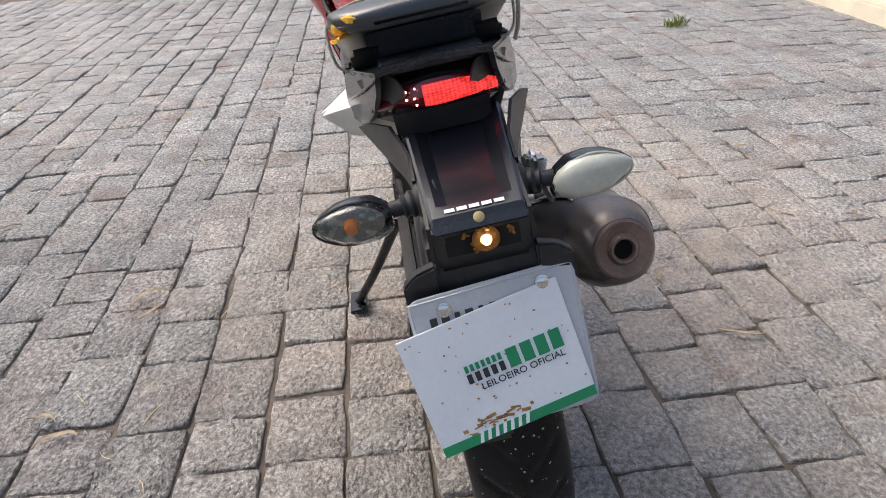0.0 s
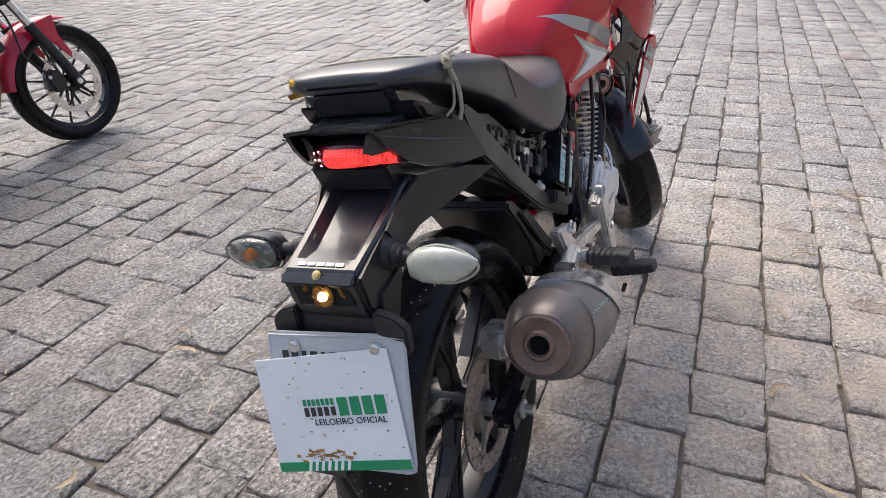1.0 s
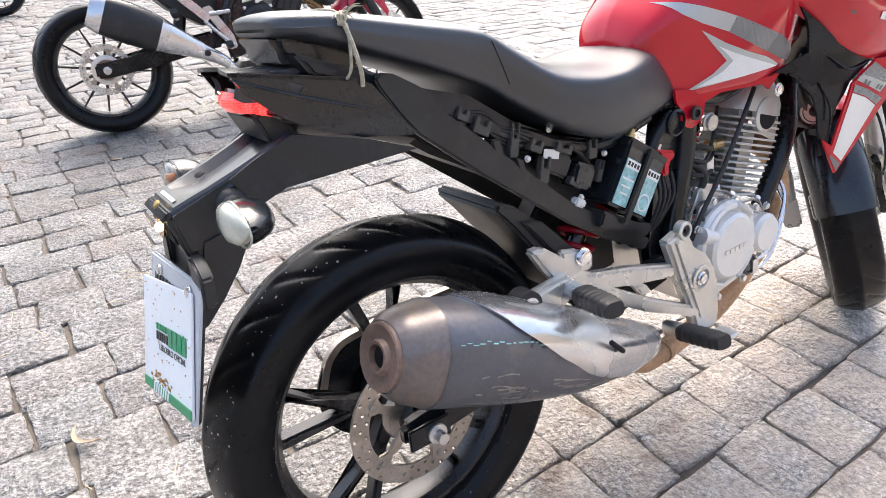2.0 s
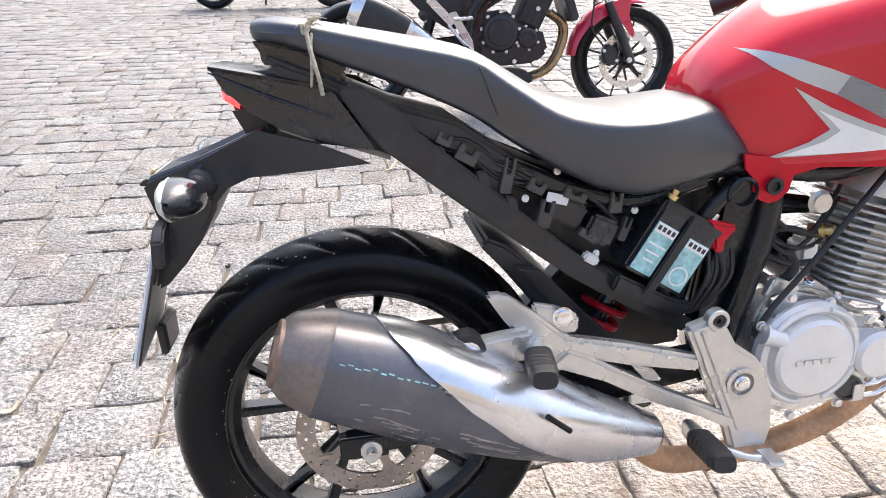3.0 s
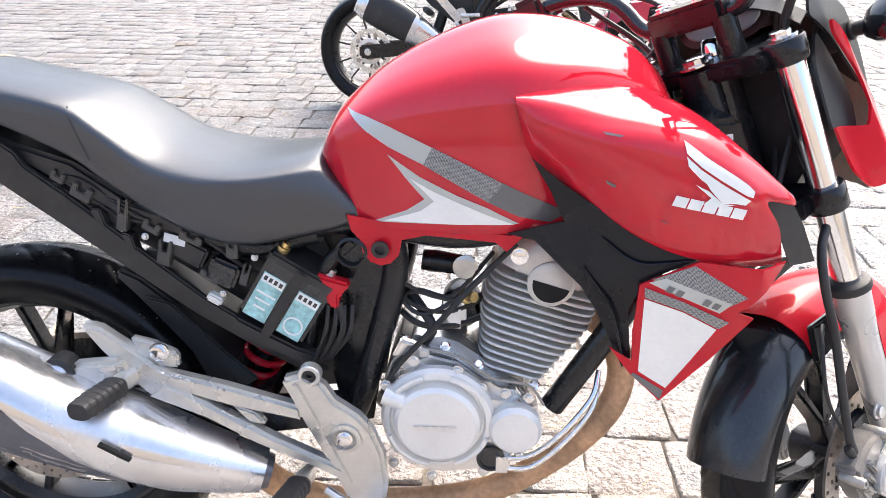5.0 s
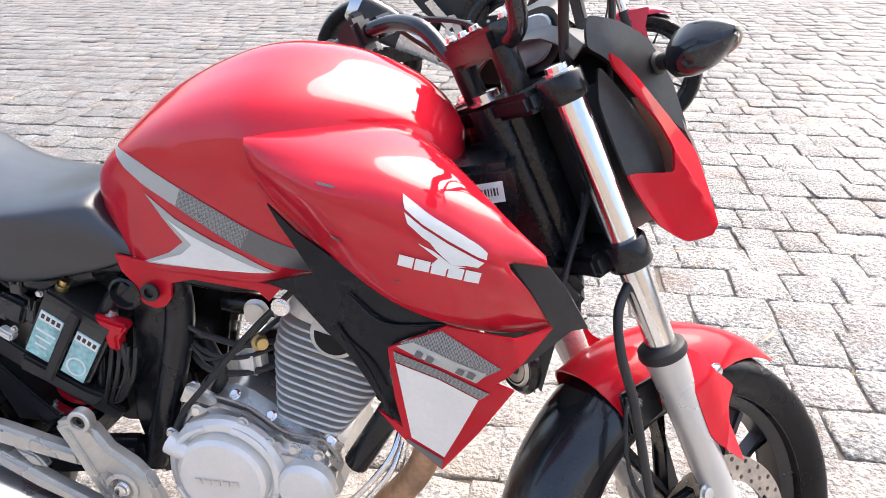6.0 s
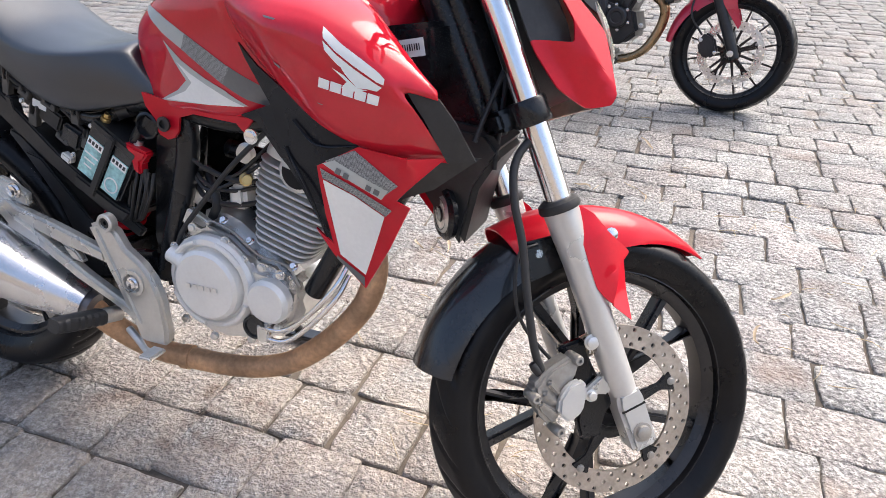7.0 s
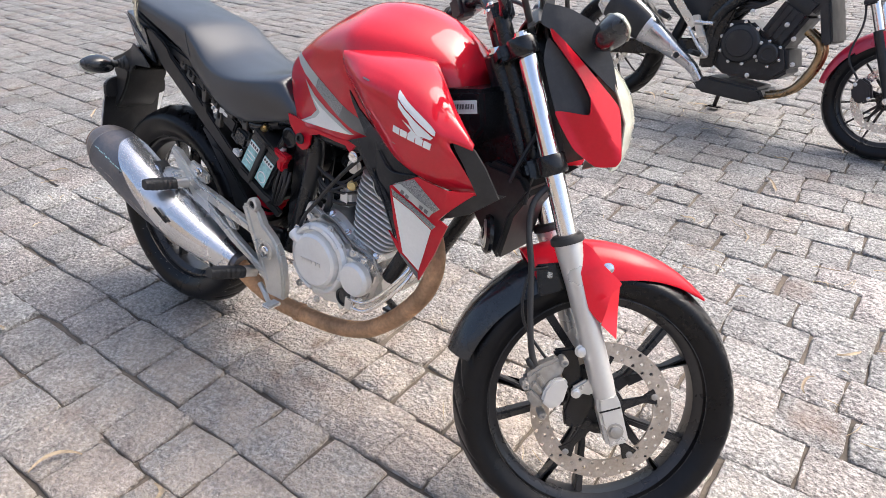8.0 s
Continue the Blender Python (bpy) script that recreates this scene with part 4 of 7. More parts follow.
# brake caliper and hose
cal = part("brake_caliper", prism([(-0.125, 0.128), (-0.09, 0.141), (-0.054, 0.145), (-0.044, 0.132), (-0.058, 0.114), (-0.075, 0.1), (-0.1, 0.07), (-0.12, 0.059), (-0.132, 0.089)], -0.135, -0.1, 0.006), CAST_GREY, bike, "dull silver brake caliper", FORK)
part("caliper_cap", prism([(-0.078, 0.113), (-0.058, 0.112), (-0.052, 0.098), (-0.072, 0.066), (-0.096, 0.06), (-0.108, 0.08), (-0.098, 0.1)], -0.15, -0.134, 0.004), FORK_ALU, cal, "smooth silver caliper cap")
for k in range(3):
    part("caliper_rib", prism([(-0.13 + 0.012 * k, 0.1 + 0.012 * k), (-0.122 + 0.012 * k, 0.106 + 0.012 * k), (-0.106 + 0.008 * k, 0.082 + 0.012 * k), (-0.112 + 0.008 * k, 0.076 + 0.012 * k)], -0.143, -0.132, 0.003), CAST_GREY, cal)
part("caliper_bracket", prism([(-0.06, 0.15), (-0.016, 0.145), (-0.022, 0.08), (0.0, 0.07), (0.0, 0.03), (-0.02, 0.02), (-0.045, -0.01), (-0.074, 0.0), (-0.07, 0.03), (-0.05, 0.06)], -0.1, -0.085, 0.004), FRAME_BLACK, cal)
part("bracket_arm", prism([(-0.045, 0.075), (-0.012, 0.085), (0.0, 0.06), (-0.012, 0.05), (-0.03, 0.06), (-0.05, 0.055)], -0.112, -0.1, 0.004), ALU_DULL, cal)
bolt(cal, (-0.012, -0.112, 0.14), (0, -1, 0), 0.009, 0.008, ALU)
bolt(cal, (-0.04, -0.112, 0.064), (0, -1, 0), 0.007, 0.008, ALU)
for x, z in ((-0.05, 0.136), (-0.112, 0.05), (-0.128, 0.112)):
    part("pin", lathe([(0.0, 0.0), (0.008, 0.0), (0.008, 0.03), (0.006, 0.034), (0.003, 0.034), (0.003, 0.03), (0, 0.03)], (x, -0.11, z), (0, -1, 0), 12), CAST_GREY, cal)
part("bleed_cap", lathe([(0.006, 0), (0.007, 0.012), (0.005, 0.02), (0, 0.02)], (-0.105, -0.12, 0.135), (-0.3, 0, 1), 10), RUBBER, cal)
part("brake_hose", tube([(-0.1, -0.12, 0.135), (-0.1, -0.12, 0.17), (-0.085, -0.12, 0.24), (-0.063, -0.118, 0.32), (-0.052, -0.115, 0.38), (-0.028, -0.11, 0.43), (0.03, -0.1, 0.47), (0.045, -0.08, 0.56), (0.04, -0.09, 0.7), (0.02, -0.2, 0.845)], 0.006, 10), RUBBER, bike, "", FORK)
part("sensor_wire", tube([(-0.07, -0.1, 0.12), (-0.1, -0.105, 0.22), (-0.07, -0.1, 0.3), (-0.03, -0.08, 0.3)], 0.0028, 8), RUBBER, bike, "", FORK)
part("fender_bracket", prism([(-0.06, 0.25), (0.0, 0.25), (0.01, 0.3), (-0.05, 0.31)], -0.078, -0.068, 0.003), FRAME_BLACK, fender)

# ---- tank and fairing ----
def tank_ring(x, zt, w, zm, zb, wb):
    """One cross-section of the tank: flank, a crease along the shoulder, a hollow above it, the crown."""
    h = zt - zm
    half = curve_through([(wb * 0.9, zb), (wb, zb + 0.012), (w * 0.985, zm - 0.012), (w, zm + h * 0.2), (w * 0.975, zm + h * 0.44), (w * 0.9, zm + h * 0.63), (w * 0.71, zm + h * 0.775), (w * 0.46, zm + h * 0.89), (w * 0.22, zt - 0.003), (0.0, zt)], 4)
    r = [Vector((x, -q[0], q[1])) for q in half]
    return r + [Vector((v.x, -v.y, v.z)) for v in r[-2::-1]]


stations = [(0.5, 0.785, 0.05, 0.752, 0.715, 0.04), (0.51, 0.81, 0.068, 0.76, 0.69, 0.063), (0.53, 0.84, 0.086, 0.768, 0.68, 0.086), (0.585, 0.888, 0.108, 0.775, 0.672, 0.108), (0.65, 0.925, 0.133, 0.782, 0.678, 0.124),
            (0.72, 0.952, 0.153, 0.79, 0.678, 0.138), (0.77, 0.96, 0.166, 0.8, 0.685, 0.146), (0.82, 0.957, 0.158, 0.8, 0.69, 0.138), (0.87, 0.946, 0.135, 0.8, 0.71, 0.12), (0.93, 0.92, 0.108, 0.79, 0.72, 0.1), (0.97, 0.885, 0.088, 0.785, 0.73, 0.08), (0.99, 0.852, 0.06, 0.78, 0.745, 0.05)]
stations = curve_through(stations, 3)
tank_bm = loft([tank_ring(*s) for s in stations])
tank_skin = BVHTree.FromBMesh(tank_bm)
tank = part("fuel_tank", tank_bm, RED, bike, "glossy red fuel tank with grey and white stripes", angle=50)
stripe_tip = [(0.545, 0.839), (0.575, 0.834), (0.607, 0.824), (0.644, 0.81), (0.668, 0.8), (0.655, 0.777), (0.645, 0.781), (0.607, 0.797), (0.575, 0.815)]
stripe = [(0.667, 0.801), (0.706, 0.784), (0.758, 0.76), (0.74, 0.732), (0.7, 0.753), (0.654, 0.777)]
stripe_end = [(0.757, 0.761), (0.785, 0.747), (0.817, 0.731), (0.845, 0.715), (0.82, 0.704), (0.78, 0.714), (0.739, 0.733)]
star_edge = [(0.605, 0.787), (0.65, 0.76), (0.7, 0.738), (0.74, 0.724), (0.78, 0.704), (0.7, 0.697), (0.58, 0.691), (0.63, 0.712), (0.655, 0.73), (0.63, 0.757)]
star = [(0.636, 0.757), (0.667, 0.742), (0.7, 0.729), (0.735, 0.716), (0.774, 0.703), (0.7, 0.6975), (0.598, 0.694), (0.65, 0.713), (0.668, 0.728), (0.655, 0.741)]
part("stripe_tip", on_skin(stripe_tip, tank_skin, 0.0012), SILVER, tank, "silver back end of the stripe")
part("stripe", on_skin(stripe, tank_skin, 0.0012), HATCH, tank, "hatched grey stripe")
part("stripe_end", on_skin(stripe_end, tank_skin, 0.0012), GREY, tank, "dark front end of the stripe")
part("star_edge", on_skin(star_edge, tank_skin, 0.0012), SILVER, tank)
part("star", on_skin(star, tank_skin, 0.0018), WHITE, tank, "white arrow-shaped sticker")
lip = [(0.545, 0.7), (0.6, 0.69), (0.77, 0.685), (0.8, 0.7), (0.765, 0.662), (0.75, 0.674), (0.655, 0.676), (0.621, 0.666), (0.616, 0.643), (0.604, 0.63), (0.59, 0.626), (0.575, 0.632), (0.565, 0.645), (0.562, 0.664), (0.55, 0.678)]
for flip in (False, True):
    bm = panel(lip, lambda x, z: -0.112 - 0.19 * max(x - 0.6, 0), 0.005, 0.02)
    q = part("tank_trim", mirrored(bm) if flip else bm, RED_PLASTIC, tank)
part("tank_bolt", lathe([(0.0125, 0), (0.0125, 0.004), (0.007, 0.005), (0.007, -0.004), (0, -0.004)], (0.591, -0.118, 0.653), (0, -1, 0), 18), RUBBER, tank)


def fair_y(x, z):
    """The skin of the lower shroud panels."""
    v = 0.203 + (0.1 if x > 0.93 else 0.3) * (x - 0.93) - 0.25 * max(0, 0.64 - z) - 1.0 * max(0, x - 1.07)
    return -v


# the shroud, column by column from its rear corner to its nose: shelf edge at the tank, crease, belly, flank, lower edge
columns = [[(0.767, -0.163, 0.866), (0.77, -0.176, 0.862), (0.775, -0.178, 0.842), (0.782, -0.172, 0.818), (0.79, -0.162, 0.796)],
           [(0.81, -0.128, 0.876), (0.815, -0.19, 0.861), (0.818, -0.204, 0.836), (0.822, -0.194, 0.802), (0.826, -0.176, 0.77)],
           [(0.86, -0.107, 0.879), (0.868, -0.204, 0.857), (0.868, -0.228, 0.828), (0.872, -0.218, 0.785), (0.876, -0.192, 0.737)],
           [(0.925, -0.096, 0.874), (0.93, -0.211, 0.848), (0.932, -0.232, 0.822), (0.934, -0.23, 0.765), (0.932, -0.204, 0.703)],
           [(0.985, -0.142, 0.85), (0.992, -0.215, 0.823), (0.992, -0.231, 0.798), (0.994, -0.229, 0.742), (0.994, -0.207, 0.681)],
           [(1.04, -0.176, 0.808), (1.045, -0.212, 0.789), (1.042, -0.226, 0.771), (1.047, -0.223, 0.73), (1.055, -0.202, 0.672)],
           [(1.094, -0.19, 0.757), (1.099, -0.203, 0.751), (1.06, -0.217, 0.758), (1.083, -0.208, 0.722), (1.108, -0.176, 0.666)]]
grid = [curve_through(c[1:], 4) for c in columns]
grid = [[np.array(c[0], float) * (1 - k / 4) + np.array(c[1], float) * k / 4 + np.array((0, 0, 0.006 * math.sin(k * math.pi / 4))) for k in range(4)] + g for c, g in zip(columns, grid)]
grid = [curve_through([g[i] for g in grid], 4) for i in range(len(grid[0]))]
shroud_bm = loft([[Vector(q) for q in row] for row in grid], None, False, False)
if sum(f.normal.y * f.calc_area() for f in shroud_bm.faces) > 0:
    bmesh.ops.reverse_faces(shroud_bm, faces=shroud_bm.faces)
shroud_skin = BVHTree.FromBMesh(shroud_bm)
wedge = [(0.79, 0.798), (0.826, 0.77), (0.876, 0.737), (0.932, 0.703), (0.995, 0.68), (0.935, 0.647), (0.922, 0.6), (0.936, 0.52), (0.928, 0.5), (0.907, 0.545), (0.885, 0.59), (0.861, 0.628), (0.8, 0.685), (0.765, 0.69), (0.835, 0.715), (0.815, 0.757)]
lower = [(0.928, 0.645), (0.995, 0.68), (1.055, 0.674), (1.108, 0.672), (1.05, 0.612), (1.07, 0.605), (1.03, 0.53), (0.982, 0.452), (0.935, 0.5), (0.905, 0.54), (0.936, 0.52), (0.93, 0.57)]
white = [(0.936, 0.626), (0.985, 0.609), (1.03, 0.585), (1.006, 0.525), (0.986, 0.478), (0.946, 0.505)]
strip = [(0.934, 0.643), (0.985, 0.624), (1.043, 0.597), (1.032, 0.586), (0.985, 0.611), (0.936, 0.628)]
upper = [(0.942, 0.654), (0.99, 0.675), (1.056, 0.636), (1.028, 0.614)]
upper_w = [(0.938, 0.65), (0.958, 0.657), (1.04, 0.626), (1.028, 0.611)]
foot = [(0.94, 0.502), (0.984, 0.473), (0.982, 0.456), (0.938, 0.497)]
feathers = ([(0.954, 0.829), (0.985, 0.808), (1.01, 0.793), (1.03, 0.78), (1.039, 0.772), (1.038, 0.765), (1.03, 0.768), (1.0, 0.785), (0.975, 0.801), (0.957, 0.816)],
            [(0.957, 0.813), (0.975, 0.798), (1.0, 0.782), (1.03, 0.765), (1.036, 0.762), (1.03, 0.757), (1.018, 0.759), (0.995, 0.774), (0.975, 0.788), (0.96, 0.802)],
            [(0.98, 0.786), (0.995, 0.777), (1.019, 0.759), (1.004, 0.759), (0.988, 0.775)],
            [(0.97, 0.782), (0.986, 0.774), (1.004, 0.759), (1.018, 0.7575), (1.0, 0.755), (0.982, 0.758), (0.99, 0.766)])
for flip in (False, True):
    fit_side = (lambda b: mirrored(b)) if flip else (lambda b: b)
    fairing = part("tank_shroud", fit_side(backed(shroud_bm.copy(), Vector((0, 0.004, -0.003)))), RED, bike, "glossy red plastic tank shroud with scratches", angle=80)
    part("black_panel", fit_side(panel(wedge, lambda x, z: fair_y(x, z) + 0.004 + 0.02 * max(0, 0.7 - z) - 0.02 * max(0, min(1, (z - 0.71) / 0.06)), 0.004, 0.025)), SHROUD_BLACK, fairing, "glossy black side panel")
    part("panel_rib", fit_side(tube([(0.88, -0.187, 0.7), (0.925, -0.2, 0.672), (0.99, -0.207, 0.679)], [0.0012, 0.0022, 0.001], 8)), SHROUD_BLACK, fairing)
    part("panel_rib", fit_side(tube([(0.86, -0.18, 0.66), (0.9, -0.186, 0.6), (0.925, -0.172, 0.52)], [0.0012, 0.0022, 0.0012], 8)), SHROUD_BLACK, fairing)
    part("lower_panel", fit_side(panel(lower, lambda x, z: fair_y(x, z) - 0.004, 0.004, 0.025)), RED_PLASTIC, fairing, "red lower shroud with white and hatched stickers")
    for poly, mt, nm, lift in ((white, WHITE, "white_sticker", 0.0052), (strip, HATCH, "hatched_sticker", 0.0054), (upper, HATCH, "hatched_sticker", 0.005), (upper_w, SILVER, "silver_sticker", 0.0056), (foot, GREY, "grey_sticker", 0.0054)):
        bm = sheet(poly, 0.02)
        for v in bm.verts:
            v.co.y = fair_y(v.co.x, v.co.z) - lift
        if bm.faces and sum(f.normal.y for f in bm.faces) > 0:
            bmesh.ops.reverse_faces(bm, faces=bm.faces)
        part(nm, fit_side(bm), mt, fairing)
    for i, (x, z) in enumerate(((0.962, 0.648), (0.974, 0.643), (1.008, 0.631), (1.02, 0.627))):
        bm = sheet([(x, z), (x + 0.008, z - 0.003), (x + 0.004, z - 0.011), (x - 0.004, z - 0.008)], 0.02)
        for v in bm.verts:
            v.co.y = fair_y(v.co.x, v.co.z) - 0.0066
        if sum(f.normal.y for f in bm.faces) > 0:
            bmesh.ops.reverse_faces(bm, faces=bm.faces)
        part("sticker_mark", fit_side(bm), GREY, fairing)
    # scuffs
    for x, z, w, h in ((0.865, 0.838, 0.022, 0.005), (0.874, 0.782, 0.012, 0.009), (0.94, 0.735, 0.009, 0.003)):
        bm = on_skin([(x, z), (x + w, z - h * 0.6), (x + w * 0.9, z - h), (x + w * 0.15, z - h * 0.5)], shroud_skin, 0.001, 0.01)
        if not flip:
            part("scuff", bm, GREY, fairing)
        else:
            bm.free()
    # wing-like emblem: four curved feathers over a row of short slanted bars
    for poly in feathers:
        part("emblem_feather", fit_side(on_skin(poly, shroud_skin, 0.0016, 0.012)), WHITE, fairing)
    for i in range(5):
        x, z, w = 0.951 + 0.0168 * i, 0.769 - 0.0036 * i, 0.0152
        bm = on_skin([(x, z), (x + w, z - 0.0035), (x + w - 0.003, z - 0.0155), (x - 0.003, z - 0.0125)], shroud_skin, 0.0016, 0.012)
        part("emblem_bar", fit_side(bm), WHITE, fairing)
    vent = [(1.06, 0.757), (1.099, 0.749), (1.12, 0.72), (1.147, 0.67), (1.112, 0.668), (1.083, 0.722)]
    part("side_vent", fit_side(panel(vent, lambda x, z: -0.206 + 0.38 * max(0, x - 1.07), 0.004, 0.02)), BLACK, fairing)
    under = [(1.04, 0.64), (1.1, 0.668), (1.147, 0.67), (1.09, 0.625), (1.05, 0.61)]
    part("lower_vent", fit_side(panel(under, lambda x, z: -0.192 + 0.4 * max(0, x - 1.05), 0.004, 0.02)), BLACK, fairing)
    bolt(fairing, (0.782, 0.15 if flip else -0.15, 0.659), (0, 1 if flip else -1, 0), 0.009, 0.006, CHROME)

# ---- seat ----
def seat_ring(x, zt, w, zc, zb, wb, lean=0.0):
    """One cross-section of a seat; lean: how far its lower edge runs ahead of its top."""
    half = curve_through([(wb * 0.8, zb - 0.004), (wb, zb), (w * 0.995, zb + (zc - zb) * 0.45), (w * 0.99, zc - 0.008), (w * 0.93, zc + (zt - zc) * 0.34), (w * 0.58, zt - (zt - zc) * 0.16), (0, zt)], 4)
    r = [Vector((x + lean * (zt - q[1]), -q[0], q[1])) for q in half]
    return r + [Vector((v.x, -v.y, v.z)) for v in r[-2::-1]]


st = [(-0.104, 0.896, 0.052, 0.893, 0.885, 0.046, 0), (-0.098, 0.903, 0.076, 0.896, 0.882, 0.07, 0), (-0.075, 0.906, 0.1, 0.895, 0.877, 0.093, 0), (-0.04, 0.902, 0.109, 0.892, 0.866, 0.104, 0), (0.0, 0.895, 0.112, 0.882, 0.85, 0.106, 0), (0.08, 0.879, 0.113, 0.862, 0.818, 0.108, 0), (0.165, 0.86, 0.114, 0.84, 0.778, 0.11, 0),
      (0.21, 0.837, 0.12, 0.808, 0.746, 0.116, 0), (0.275, 0.797, 0.132, 0.764, 0.704, 0.124, 0), (0.335, 0.778, 0.14, 0.75, 0.674, 0.128, 0), (0.39, 0.768, 0.14, 0.75, 0.66, 0.126, 0.05), (0.435, 0.77, 0.13, 0.752, 0.668, 0.12, 0.25), (0.475, 0.776, 0.114, 0.756, 0.682, 0.108, 0.6), (0.498, 0.778, 0.1, 0.756, 0.694, 0.094, 0.8), (0.508, 0.768, 0.08, 0.748, 0.706, 0.076, 0.85)]
seat_bm = loft([seat_ring(*s) for s in curve_through(st, 3)])
seat_skin = BVHTree.FromBMesh(seat_bm)
seat = part("seat", seat_bm, VINYL, bike, "black two-step vinyl seat, torn at the back", angle=75)
part("seat_base", prism([(-0.09, 0.862), (0.07, 0.792), (0.15, 0.766), (0.22, 0.716), (0.3, 0.676), (0.38, 0.652), (0.45, 0.664), (0.45, 0.65), (0.37, 0.636), (0.29, 0.655), (0.2, 0.69), (0.07, 0.765), (-0.03, 0.815), (-0.07, 0.83)], -0.09, 0.09, 0.006), BLACK, seat)
seam = [seat_skin.ray_cast(Vector((0.196 - 0.35 * (z - 0.775), -1, z)), Vector((0, 1, 0)))[0] for z in np.linspace(0.775, 0.845, 7)]
part("seat_seam", tube([tuple(q) for q in seam if q], 0.0012, 6, 2), BLACK, seat)
def tear(centre, way, across, tall, seed):
    """A ragged patch of bare foam lying on the seat's skin."""
    rs = random.Random(seed)
    c, d = Vector(centre), Vector(way).normalized()
    u = d.cross(Vector((0, 0, 1))).normalized()
    v = u.cross(d)
    bm = bmesh.new()
    reach = [rs.uniform(0.65, 1.15) for _ in range(18)]
    rings = []
    for k, f in ((0, 1.0), (1, 0.6), (2, 0.25)):
        ring = []
        for i, r in enumerate(reach):
            ang = 2 * math.pi * i / 18
            q = c + u * across * f * r * math.cos(ang) + v * tall * f * r * math.sin(ang)
            hit = seat_skin.ray_cast(q + d * 0.1, -d)[0]
            ring.append(bm.verts.new((hit if hit else q) + d * (0.0008 + 0.0007 * k)))
        rings.append(ring)
    for p0, p1 in zip(rings, rings[1:]):
        for i in range(18):
            bm.faces.new((p0[i], p0[(i + 1) % 18], p1[(i + 1) % 18], p1[i]))
    bm.faces.new(rings[-1])
    bm.normal_update()
    if sum((f.normal.dot(d) for f in bm.faces)) < 0:
        bmesh.ops.reverse_faces(bm, faces=bm.faces)
    return bm


part("torn_foam", tear((-0.075, 0.1, 0.878), (-0.4, 0.88, 0.2), 0.017, 0.011, 2), FOAM, seat, "yellow foam showing through a tear")
part("torn_foam", tear((-0.096, 0.082, 0.898), (-0.6, 0.55, 0.58), 0.012, 0.005, 9), FOAM, seat, "yellow foam showing through a tear")
# rope round the seat
loop = []
for k in range(0, 25):
    a = 2 * math.pi * k / 24
    loop.append((-0.029 + 0.006 * math.sin(a), 0.114 * math.copysign(abs(math.cos(a)) ** 0.5, math.cos(a)), 0.856 + 0.044 * math.copysign(abs(math.sin(a)) ** 0.6, math.sin(a))))
rope = part("rope", tube(loop[:-1] + [loop[0]], 0.0019, 7, 3), ROPE, bike, "frayed pale rope tied round the seat")
part("rope_tail", tube([(-0.032, -0.114, 0.885), (-0.028, -0.12, 0.86), (-0.022, -0.118, 0.83), (-0.02, -0.112, 0.812)], 0.0028, 7), ROPE, rope)
rs = random.Random(41)
bm = None
for i in range(4):
    bm = join(bm, tube([(-0.032 + 0.004 * math.cos(i * 1.7 + t), -0.113 + 0.005 * math.sin(t * 1.6 + i), 0.89 + 0.006 * math.sin(i * 2.3 + t)) for t in np.linspace(0, 5, 9)], 0.0024, 6, 3))
for i in range(9):
    e = Vector((rs.uniform(-0.02, 0.03), rs.uniform(-0.012, 0.006), rs.uniform(-0.004, 0.014)))
    c = Vector((-0.032, -0.113, 0.891))
    bm = join(bm, tube([c, c + e * 0.6 + Vector((0, 0, 0.004)), c + e], [0.0012, 0.0009, 0.0004], 5, 3))
part("knot", bm, ROPE, rope)

# ---- tail ----
def fin_y(x, z):
    return -0.06 - 0.29 * max(0.0, x + 0.172) + 0.12 * max(0, 0.775 - z)


cowl = [(-0.16, 0.849), (-0.13, 0.843), (-0.094, 0.836), (-0.025, 0.822), (-0.006, 0.812), (0.016, 0.778), (0.04, 0.741), (-0.024, 0.75), (-0.075, 0.769), (-0.112, 0.79), (-0.145, 0.822)]
tail = part("tail_unit", loft([[Vector((x, y, z)) for y, z in ((-w, zb + 0.012), (-w * 0.96, zt - 0.01), (-w * 0.75, zt), (0, zt + 0.004), (w * 0.75, zt), (w * 0.96, zt - 0.01), (w, zb + 0.012), (w * 0.7, zb), (0, zb - 0.003), (-w * 0.7, zb))]
                               for x, w, zb, zt in ((-0.125, 0.05, 0.776, 0.822), (-0.1, 0.06, 0.768, 0.824), (-0.05, 0.078, 0.75, 0.81), (0.0, 0.085, 0.738, 0.785), (0.06, 0.08, 0.715, 0.76))]), BLACK, bike, "black plastic tail with a lit red lamp")
for flip in (False, True):
    bm = panel(cowl, fin_y, 0.006, 0.02)
    fin = part("tail_fin", mirrored(bm) if flip else bm, GLOSS_BLACK, tail)
    bm = tube([(-0.16, -0.066, 0.842), (-0.09, -0.087, 0.812), (-0.01, -0.108, 0.782)], [0.001, 0.002, 0.0015], 8)
    part("fin_crease", mirrored(bm) if flip else bm, GLOSS_BLACK, fin)
    rows = [[Vector((x, fin_y(x, z) * t, z + 0.004 * (1 - t * t))) for t in (1.0, 0.85, 0.7, 0.55 if x < -0.15 else 0.3, 0.5 if x < -0.15 else 0.0)] for x, z in ((-0.16, 0.8495), (-0.15, 0.848), (-0.13, 0.844), (-0.094, 0.837), (-0.06, 0.83), (-0.025, 0.823))]
    bm = backed(loft(rows, None, False, False), Vector((0, 0, -0.005)))
    part("tail_top", mirrored(bm) if flip else bm, GLOSS_BLACK, fin)
